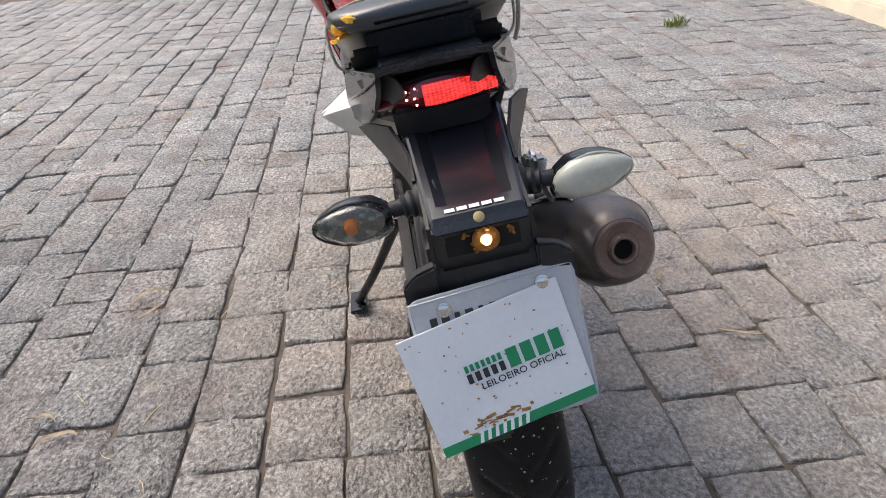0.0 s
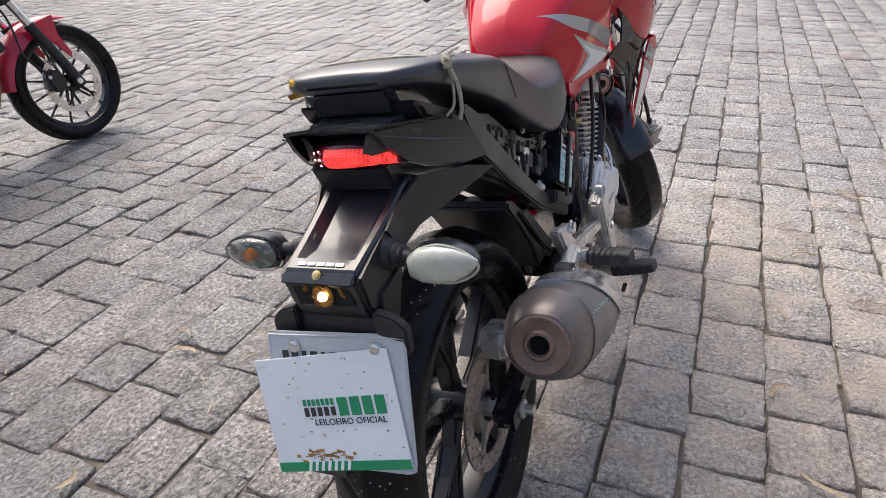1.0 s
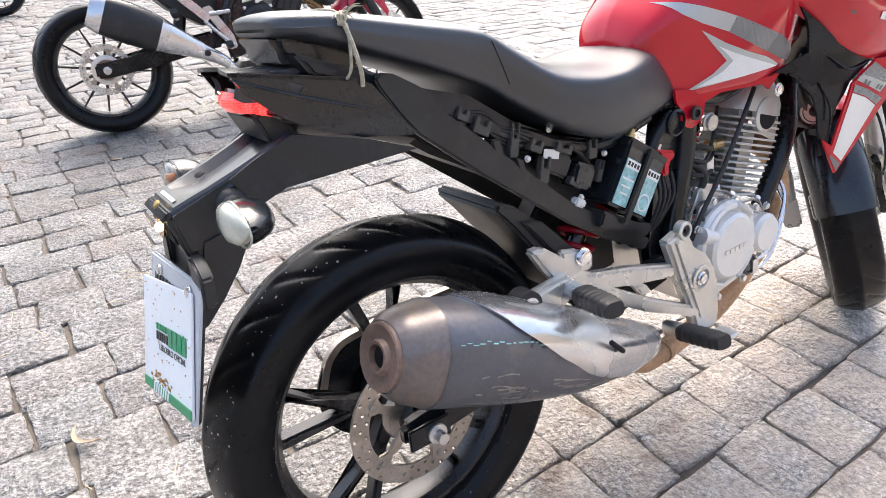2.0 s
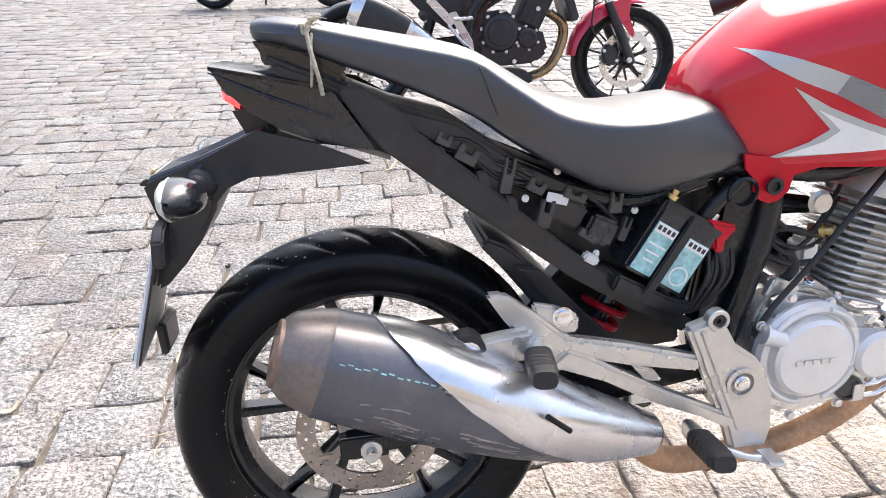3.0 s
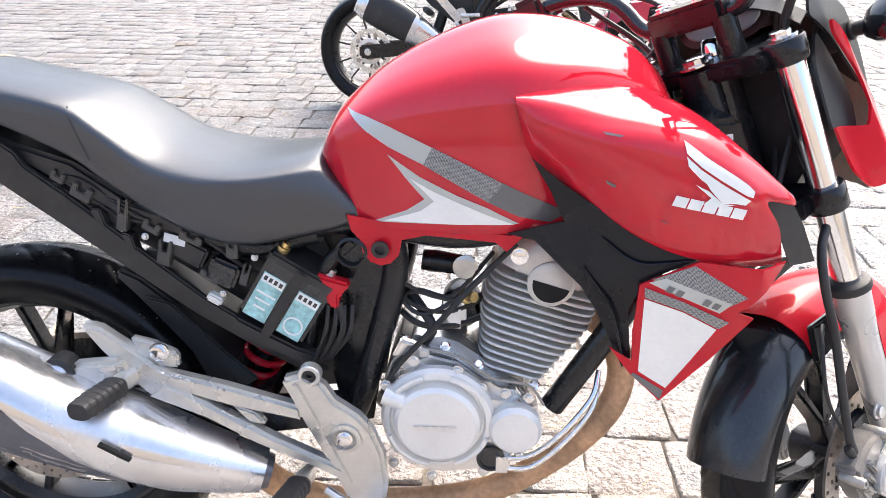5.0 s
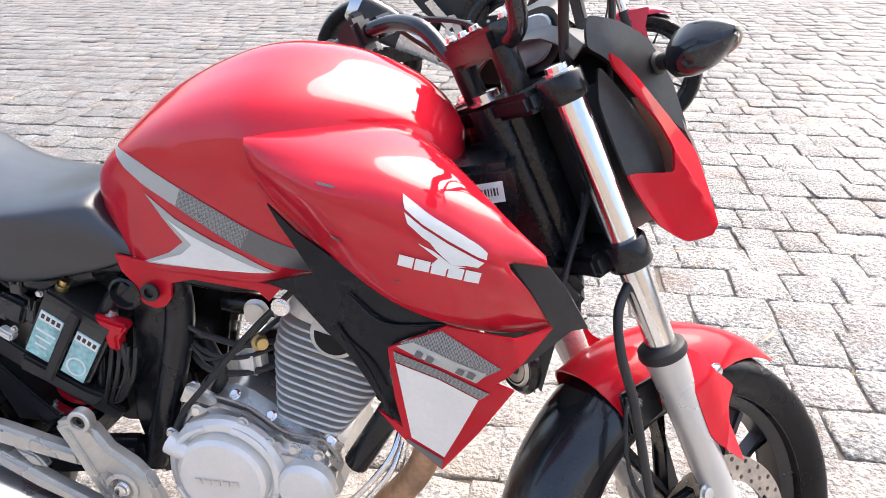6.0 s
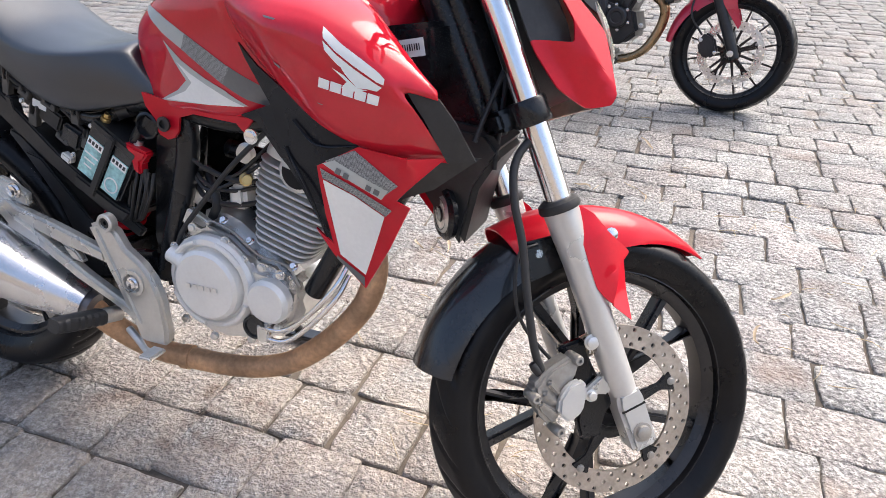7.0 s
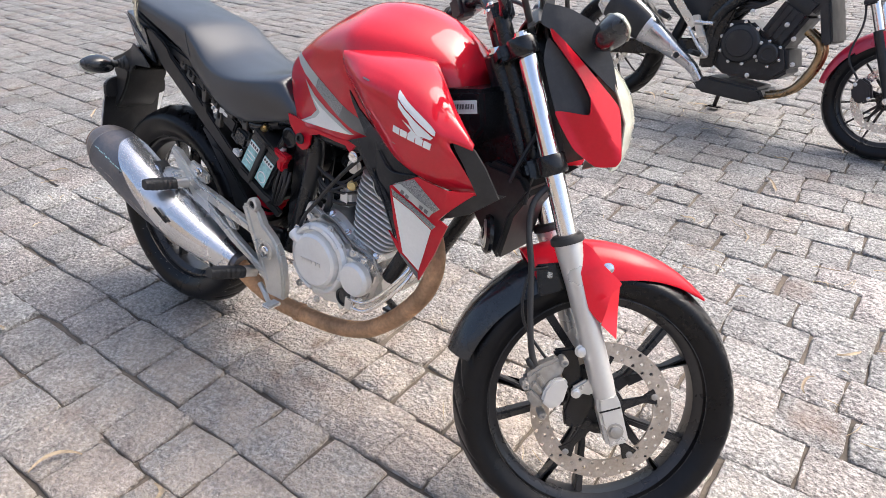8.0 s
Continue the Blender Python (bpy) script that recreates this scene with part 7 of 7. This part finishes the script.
# side stand and the white cover on the far side
part("side_stand", tube([(0.48, 0.13, 0.32), (0.53, 0.21, 0.18), (0.575, 0.285, 0.065)], [0.013, 0.011, 0.011], 12), FRAME_BLACK, bike, "black steel side stand")
part("stand_foot", prism([(0.54, 0.05), (0.62, 0.05), (0.63, 0.061), (0.54, 0.061)], 0.265, 0.31, 0.003), FRAME_BLACK, bike)
left_cover = [(-0.02, 0.79), (0.0, 0.8), (0.1, 0.775), (0.2, 0.72), (0.22, 0.69), (0.2, 0.65), (0.08, 0.7), (0.0, 0.715), (-0.03, 0.75)]
part("left_side_cover", mirrored(panel(left_cover, lambda x, z: -0.165 + 1.7 * max(0, z - 0.765 + 0.3 * x) + 0.9 * max(0, 0.765 - 0.3 * x - z) + 0.9 * max(0, 0.07 - x), 0.004, 0.025)), WHITE_PLASTIC, bike, "white plastic side cover")

# ---- the black motorcycle parked behind ----
OTHER = pose(-0.05, 2.93, fall(2.93), 0, 0, -3.0) @ pose(0, 0, 0, -8.0, 0, 0)
DARK_METAL = mat("black_engine_paint", (0.02, 0.021, 0.024), rough=0.35, metal=0.2, var=0.2, bump=0.05, dirt=0.2, dirt_col=(0.12, 0.11, 0.1))
BRONZE = mat("heat_tinted_pipe", (0.36, 0.24, 0.13), rough=0.3, metal=0.85, var=0.3, scale=14, bump=0.05)
BRIGHT_DISC = mat("bright_disc_steel", (0.66, 0.66, 0.65), rough=0.3, metal=0.9, var=0.1, bump=0.05)
MAGENTA_RED = mat("deep_red_plastic", (0.5, 0.015, 0.05), rough=0.3, var=0.06, bump=0.0, coat=0.4)
TYRE_O = tyre_mat("road_tyre_rubber", False)


def black_bike(m, label):
    b = thing("motorcycle", m, label, "motorcycle", "parked motorcycles")
    wheel(b, pose(0, 0, 0.312), 0.312, 0.155, 0.222, TYRE_O, RIM_BLACK, (-1,), 0.12, BRIGHT_DISC, 12, False, "rear")
    rake = radians(25.5)
    F = Matrix.Translation((1.485, 0, 0.298)) @ Matrix.Rotation(-rake, 4, "Y") @ Matrix.Rotation(radians(1), 4, "Z")
    wheel(b, F, 0.298, 0.12, 0.222, TYRE_O, RIM_BLACK, (-1,), 0.155, BRIGHT_DISC, 12, False, "front")
    for s in (-1, 1):
        leg = part("fork_leg", lathe([(0, -0.03), (0.024, -0.03), (0.026, 0.03), (0.026, 0.33), (0, 0.33)], (0.012, s * 0.1, 0), (0, 0, 1), 20), DARK_METAL, b, "black fork leg", F)
        part("fork_tube", lathe([(0.02, 0), (0.02, 0.38), (0, 0.38)], (0.012, s * 0.1, 0.32), (0, 0, 1), 20), CHROME, leg)
        bolt(leg, (0.0, s * 0.125, 0), (0, s, 0), 0.012, 0.008, ALU, "axle_nut")
    g = part("front_mudguard", guard(45, 112, lambda k: 0.325 + 0.01 * k, lambda k: 0.03 + 0.04 * min(1, k * 2), lambda k: 0.01 + 0.06 * min(1, k * 1.6)), MAGENTA_RED, b, "deep red front mudguard", F)
    part("mudguard_tail", guard(108, 150, lambda k: 0.33 - 0.004 * k, lambda k: 0.066, lambda k: 0.055 - 0.02 * k), MAGENTA_RED, g)
    lob = [(0.0, 0.33), (0.03, 0.22), (0.06, 0.1), (0.08, 0.12), (0.085, 0.22), (0.13, 0.3)]
    for flip in (False, True):
        bm = prism(lob, -0.12, -0.112, 0.002)
        part("fork_cover", mirrored(bm) if flip else bm, MAGENTA_RED, g)
    c = part("brake_caliper", prism([(-0.13, 0.1), (-0.08, 0.14), (-0.045, 0.1), (-0.05, 0.02), (-0.1, 0.01), (-0.135, 0.04)], -0.13, -0.09, 0.01), DARK_METAL, b, "black brake caliper", F)
    for k in range(2):
        bolt(c, (-0.11 + 0.045 * k, -0.131, 0.11 - 0.08 * k), (0, -1, 0), 0.007, 0.006, ALU)
    part("brake_hose", tube([(-0.1, -0.11, 0.13), (-0.12, -0.11, 0.25), (-0.04, -0.08, 0.4), (-0.02, -0.06, 0.6)], 0.005, 8), RUBBER, b, "", F)
    part("lower_clamp", box((0, 0, 0.47), (0.06, 0.26, 0.035), 0.008), DARK_METAL, b, "", F)
    part("top_clamp", box((0, 0, 0.68), (0.06, 0.26, 0.03), 0.008), DARK_METAL, b, "", F)
    # engine
    e = part("engine", prism([(0.6, 0.5), (0.72, 0.52), (0.8, 0.46), (0.93, 0.42), (0.97, 0.3), (0.9, 0.24), (0.66, 0.22), (0.56, 0.28), (0.54, 0.42)], -0.13, 0.14, 0.02), DARK_METAL, b, "black twin-cylinder engine")
    part("clutch_cover", lathe([(0.1, 0), (0.1, 0.015), (0.09, 0.025), (0.07, 0.028), (0.066, 0.036), (0, 0.038)], (0.7, -0.13, 0.4), (0, -1, 0), 36), DARK_METAL, e, angle=25)
    part("generator_cover", lathe([(0.052, 0), (0.052, 0.02), (0.044, 0.026), (0.03, 0.026), (0.026, 0.022), (0, 0.024)], (0.85, -0.13, 0.37), (0, -1, 0), 30), DARK_METAL, e, angle=25)
    for k in range(9):
        a = radians(40 * k + 10)
        bolt(e, (0.7 + 0.105 * math.cos(a), -0.14, 0.4 + 0.105 * math.sin(a)), (0, -1, 0), 0.007, 0.008, ALU)
    for k in range(6):
        a = radians(60 * k - 20)
        bolt(e, (0.85 + 0.062 * math.cos(a), -0.132, 0.37 + 0.062 * math.sin(a)), (0, -1, 0), 0.006, 0.008, ALU)
    CY = Matrix.Translation((0.84, 0, 0.43)) @ Matrix.Rotation(radians(25), 4, "Y")
    part("cylinder_block", box((0, 0, 0.1), (0.15, 0.26, 0.2), 0.02), DARK_METAL, e, "", CY)
    part("cylinder_head", box((0, 0, 0.23), (0.17, 0.28, 0.08), 0.02), DARK_METAL, e, "", CY)
    for k in range(4):
        part("block_rib", box((-0.05 + 0.034 * k, -0.133, 0.1), (0.008, 0.01, 0.17), 0.003), DARK_METAL, e, "", CY)
    part("radiator", box((1.06, 0, 0.58), (0.05, 0.3, 0.26), 0.01, turn=(0, -20, 0)), BLACK, b, "black radiator")
    part("frame", tube([(1.18, 0, 0.8), (0.95, -0.12, 0.74), (0.72, -0.15, 0.66), (0.56, -0.14, 0.52), (0.52, -0.13, 0.32)], 0.03, 14), FRAME_BLACK, b, "black steel frame")
    part("frame_side", tube([(1.18, 0, 0.8), (0.95, 0.12, 0.74), (0.72, 0.15, 0.66), (0.56, 0.14, 0.52), (0.52, 0.13, 0.32)], 0.03, 14), FRAME_BLACK, b)
    part("rear_frame", tube([(0.62, -0.12, 0.66), (0.3, -0.11, 0.72), (0.0, -0.09, 0.8)], 0.016, 10), FRAME_BLACK, b)
    part("rear_frame", tube([(0.62, 0.12, 0.66), (0.3, 0.11, 0.72), (0.0, 0.09, 0.8)], 0.016, 10), FRAME_BLACK, b)
    part("tank", loft([tank_ring(x, z, w, 0.78, 0.68, w * 0.8) for x, z, w in ((0.5, 0.82, 0.06), (0.53, 0.87, 0.1), (0.65, 0.95, 0.14), (0.8, 0.99, 0.16), (0.95, 0.98, 0.15), (1.05, 0.92, 0.12), (1.08, 0.86, 0.07))]), GLOSS_BLACK, b, "gloss black tank")
    part("seat", loft([seat_ring(*s) for s in curve_through([(q[0] - 0.03, *q[1:]) for q in st], 2)]), VINYL, b, "black seat")
    # exhaust
    for y in (-0.06, 0.02):
        part("header_pipe", tube([(0.98, y, 0.5), (1.06, y, 0.44), (1.06, y, 0.34), (1.0, y - 0.01, 0.22), (0.9, y - 0.02, 0.165), (0.75, y - 0.03, 0.15)], 0.02, 16), BRONZE, b, "heat-tinted exhaust header")
    part("belly_box", prism([(0.5, 0.17), (0.58, 0.21), (0.86, 0.2), (0.9, 0.15), (0.82, 0.115), (0.55, 0.12)], -0.16, 0.1, 0.015), BLACK, b, "black exhaust chamber")
    ml = [(-0.085, -0.2, 0.535, 0.046, 0.066), (-0.03, -0.2, 0.51, 0.06, 0.086), (0.08, -0.197, 0.458, 0.062, 0.092), (0.17, -0.19, 0.412, 0.058, 0.084), (0.27, -0.18, 0.36, 0.044, 0.06), (0.38, -0.165, 0.3, 0.03, 0.038), (0.48, -0.145, 0.24, 0.026, 0.026), (0.54, -0.13, 0.17, 0.024, 0.024)]
    q = curve_through(ml, 4)
    um = Vector((0.43, 0, 0.9)).normalized()
    rg = [oval_ring(a[:3], (0, -1, 0), um, a[3], a[4], 2.8, 28) for a in q]
    mf = part("muffler", loft(rg[3:14]), BLACK, b, "black muffler with bright end caps", angle=55)
    part("end_cap", loft([oval_ring(a[:3], (0, -1, 0), um, a[3] + 0.002, a[4] + 0.002, 2.8, 28) for a in q[:5]]), STEEL, mf, "bright steel end cap")
    part("link_pipe", loft([oval_ring(a[:3], (0, -1, 0), um, a[3] + 0.003, a[4] + 0.003, 2.8, 28) for a in q[13:]]), STEEL, mf, "bright steel link pipe")
    top_strip = [[Vector(a[:3]) + Vector((0, -1, 0)) * (a[3] * math.cos(t) + 0.004) + um * (a[4] * math.sin(t) + 0.004) for t in (0.75, 1.0, 1.25, 1.5)] for a in q[5:15]]
    part("bright_strip", thicken(loft(top_strip, None, False, False), 0.004), STEEL, mf)
    bolt(mf, (0.4, -0.197, 0.29), (0, -1, 0), 0.012, 0.006, DARK_METAL)
    part("air_box", prism([(0.2, 0.7), (0.62, 0.66), (0.6, 0.5), (0.5, 0.46), (0.34, 0.56)], -0.1, 0.1, 0.012), BLACK, b, "black box below the seat")
    part("pivot_plate", prism([(0.5, 0.56), (0.58, 0.62), (0.64, 0.56), (0.6, 0.42), (0.6, 0.26), (0.52, 0.24), (0.5, 0.36)], -0.15, -0.12, 0.01), FRAME_BLACK, b)
    part("rear_shock", tube([(0.36, -0.02, 0.4), (0.44, -0.02, 0.66)], 0.03, 14), DARK_METAL, b)
    part("tail", loft([[Vector((x, y * w, z + h)) for y, h in ((-1, 0), (-0.7, 0.03), (0.7, 0.03), (1, 0), (0.6, -0.03), (-0.6, -0.03))] for x, w, z in ((-0.2, 0.03, 0.88), (-0.1, 0.08, 0.85), (0.1, 0.1, 0.8), (0.3, 0.1, 0.74))]), GLOSS_BLACK, b, "black tail")
    for k in range(3):
        part("intake_hose", tube([(0.62, -0.1 + 0.02 * k, 0.52 + 0.03 * k), (0.68, -0.13, 0.56 + 0.02 * k), (0.76, -0.12, 0.6), (0.84, -0.1, 0.66)], 0.011, 9), RUBBER, b)
    for x, z in ((0.6, 0.6), (0.72, 0.56), (0.95, 0.46), (0.9, 0.52), (0.98, 0.34), (0.6, 0.25), (0.78, 0.25)):
        bolt(b, (x, -0.145, z), (0, -1, 0), 0.009, 0.012, ALU)
    part("sprocket_disc_guard", lathe([(0.07, 0), (0.07, 0.006), (0.05, 0.008), (0.048, 0)], (0.0, -0.085, 0.312), (0, -1, 0), 30, ring=True), ALU, b)
    part("heel_link", tube([(0.42, -0.17, 0.44), (0.5, -0.172, 0.35), (0.55, -0.165, 0.31)], 0.009, 10), ALU, b)
    part("heel_link", tube([(0.45, -0.17, 0.47), (0.55, -0.175, 0.475)], 0.011, 10), ALU, b)
    sa = [(0.56, 0.43), (0.56, 0.36), (0.2, 0.3), (0.0, 0.275), (-0.05, 0.28), (-0.05, 0.345), (0.1, 0.36), (0.3, 0.4)]
    sw = part("swingarm", prism(sa, -0.135, -0.1, 0.01), FRAME_BLACK, b, "black swingarm")
    part("left_arm", mirrored(prism(sa, -0.135, -0.1, 0.01)), FRAME_BLACK, sw)
    bolt(sw, (0, -0.135, 0.312), (0, -1, 0), 0.014, 0.01, ALU, "axle_nut")
    part("foot_bracket", prism([(0.42, 0.5), (0.46, 0.51), (0.55, 0.36), (0.56, 0.3), (0.52, 0.29), (0.5, 0.36)], -0.17, -0.15, 0.005), ALU_DULL, b, "silver footrest bracket")
    part("heel_plate", prism([(0.3, 0.56), (0.34, 0.58), (0.46, 0.46), (0.43, 0.43)], -0.172, -0.16, 0.004), ALU, b)
    peg((0.52, -0.165, 0.31), (0.5, -0.27, 0.33), "rider_footpeg", b)
    peg((0.36, -0.16, 0.52), (0.34, -0.25, 0.55), "passenger_footpeg", b)
    part("side_stand", tube([(0.6, 0.12, 0.28), (0.56, 0.19, 0.16), (0.53, 0.24, 0.05)], 0.012, 10), FRAME_BLACK, b)
    part("stand_foot", box((0.53, 0.245, 0.042), (0.07, 0.05, 0.008), 0.003), FRAME_BLACK, b)
    part("handlebar", tube([(-0.1, -0.36, 0.83), (-0.06, -0.25, 0.83), (0.0, -0.12, 0.78), (0.0, 0.12, 0.78), (-0.06, 0.25, 0.83), (-0.1, 0.36, 0.83)], 0.012, 12), GLOSS_BLACK, b, "black handlebar", F)
    part("headlight", loft([oval_ring((0.06 + 0.05 * k, 0, 0.6), (0, 1, 0), (0, 0, 1), 0.09 - 0.01 * k, 0.1 - 0.012 * k, 2.6, 24) for k in range(3)]), GLOSS_BLACK, b, "black headlight", F)
    # the engine and all that hangs on the frame sit a little higher and farther forward
    for o in b.children:
        if o.name.split(".")[0] in ("engine", "belly_box", "radiator", "frame", "frame_side", "intake_hose", "header_pipe", "pivot_plate", "foot_bracket", "heel_plate", "heel_link", "bolt", "side_stand", "stand_foot", "rider_footpeg", "muffler"):
            o.location += Vector((0.065, 0, 0.05 if o.name[:5] != "stand" and o.name[:4] != "side" else 0.0))
    return b


other = black_bike(OTHER, "black motorcycle with a deep red front mudguard on its stand")

# ---- fallen leaves, twigs and weeds ----
LEAF = mat("dry_leaf", (0.42, 0.33, 0.22), rough=0.7, var=0.3, scale=30, bump=0.2)
TWIG = mat("dry_twig", (0.3, 0.23, 0.15), rough=0.9, var=0.3, scale=40, bump=0.2)
WEED = mat("yellow_green_weed", (0.2, 0.24, 0.04), rough=0.7, var=0.3, scale=40, bump=0.2)


def leaf_mesh(seed):
    """A narrow dry leaf, curled along its length."""
    r = random.Random(seed)
    n, L, w, curl = 9, r.uniform(0.07, 0.13), r.uniform(0.006, 0.011), r.uniform(0.6, 2.6)
    vs, fs = [], []
    for i in range(n):
        t = i / (n - 1)
        a = curl * (t - 0.5)
        x, y = L / curl * math.sin(a), L / curl * (1 - math.cos(a))
        half = w * math.sin(math.pi * (0.06 + 0.9 * t)) * 0.6
        lift = 0.004 + 0.01 * abs(math.sin(3 * t + seed))
        nx, ny = -math.sin(a), math.cos(a)
        for k, up in ((-1, 0.004), (0, 0.0), (1, 0.004)):
            vs.append((x + nx * half * k, y + ny * half * k, lift + up))
        if i:
            b = 3 * i
            fs += [(b - 3, b - 2, b + 1, b), (b - 2, b - 1, b + 2, b + 1)]
    me = bpy.data.meshes.new("dry_leaf")
    me.from_pydata(vs, [], fs)
    me.polygons.foreach_set("use_smooth", [True] * len(me.polygons))
    me.materials.append(LEAF)
    return me


leaf_kinds = [leaf_mesh(k) for k in range(6)]
rs = random.Random(31)
spots = [(-0.144, 1.296), (-0.265, 0.815), (0.09, 1.987), (0.62, 0.86), (0.25, 0.98), (0.19, 0.93), (0.33, -0.62), (0.62, -0.52), (-0.1, -0.75), (1.7, 1.0), (1.62, 0.78), (-0.3, -0.5)]
while len(spots) < 60:
    x, y = rs.uniform(-2.5, 3.5), rs.uniform(-2.0, 4.5)
    if not (-0.45 < x < 1.75 and -0.4 < y < 0.5):
        spots.append((x, y))
for i, (x, y) in enumerate(spots):
    ob = new("dry_leaf", leaf_kinds[i % 6])
    ob.matrix_world = pose(x, y, fall(y) + 0.003, rs.uniform(-8, 8), rs.uniform(-8, 8), rs.uniform(0, 360))
    tagged(ob, "curled dry tan leaf lying on the paving", "leaf", "fallen leaves")
for i in range(10):
    x, y = rs.uniform(-1.5, 2.5), rs.choice((rs.uniform(-1.3, -0.5), rs.uniform(0.7, 2.2)))
    L = rs.uniform(0.04, 0.1)
    ob = part("twig", tube([(0, 0, 0.005), (L * 0.4, 0.006, 0.007), (L, -0.004, 0.005)], [0.0018, 0.0015, 0.001], 6), TWIG, None, m=pose(x, y, fall(y) + 0.002, 0, 0, rs.uniform(0, 360)))
    tagged(ob, "thin dry twig lying on the paving", "twig", "fallen twigs")
bm = bmesh.new()
for i in range(46):
    a, lean, h = rs.uniform(0, 6.28), rs.uniform(0.2, 1.0), rs.uniform(0.03, 0.08)
    r0 = rs.uniform(0, 0.05)
    bx, by = r0 * math.cos(a * 3), 1.8 * r0 * math.sin(a * 3)
    tip = Vector((bx + lean * h * math.cos(a), by + lean * h * math.sin(a), h))
    side = Vector((-math.sin(a), math.cos(a), 0)) * 0.004
    b = Vector((bx, by, -0.004))
    q = [bm.verts.new(v) for v in (b - side, b + side, (b + tip) / 2 + side * 0.9 + Vector((0, 0, 0.01)), tip, (b + tip) / 2 - side * 0.9 + Vector((0, 0, 0.01)))]
    bm.faces.new(q)
weed = part("weed_tuft", bm, WEED, None, m=pose(3.58, -1.68, 0.0))
tagged(weed, "small yellow-green weed growing from a paving joint", "weed")
STRAW = mat("dry_straw", (0.5, 0.4, 0.25), rough=0.8, var=0.25, scale=20, bump=0.1)
bm = bmesh.new()
for i in range(420):
    if i % 6 == 0:
        cx, cy = rs.uniform(-1.6, 3.2), rs.uniform(-1.6, 3.4)
    x, y, a, L = cx + rs.gauss(0, 0.12), cy + rs.gauss(0, 0.12), rs.gauss(0.2, 0.9), rs.uniform(0.015, 0.075)
    bend, d = rs.uniform(-0.25, 0.25), Vector((math.cos(a), math.sin(a), 0))
    side = Vector((-d.y, d.x, 0))
    p = Vector((x, y, fall(y) + 0.0055))
    tube([p, p + d * L * 0.5 + side * L * bend * 0.5 + Vector((0, 0, rs.uniform(0, 0.004))), p + d * L], [0.0009, 0.0011, 0.0005], 4, 2, bm)
straw = part("straw", bm, STRAW, None)
tagged(straw, "dry yellow straw scattered over the paving", "straw", kind="stuff")
third = copy_thing(other, pose(-1.95, 8.35, fall(8.35), 0, 0, 2.0) @ pose(0, 0, 0, -8.0, 0, 0))
tagged(third, "black motorcycle parked farther back on the paving")
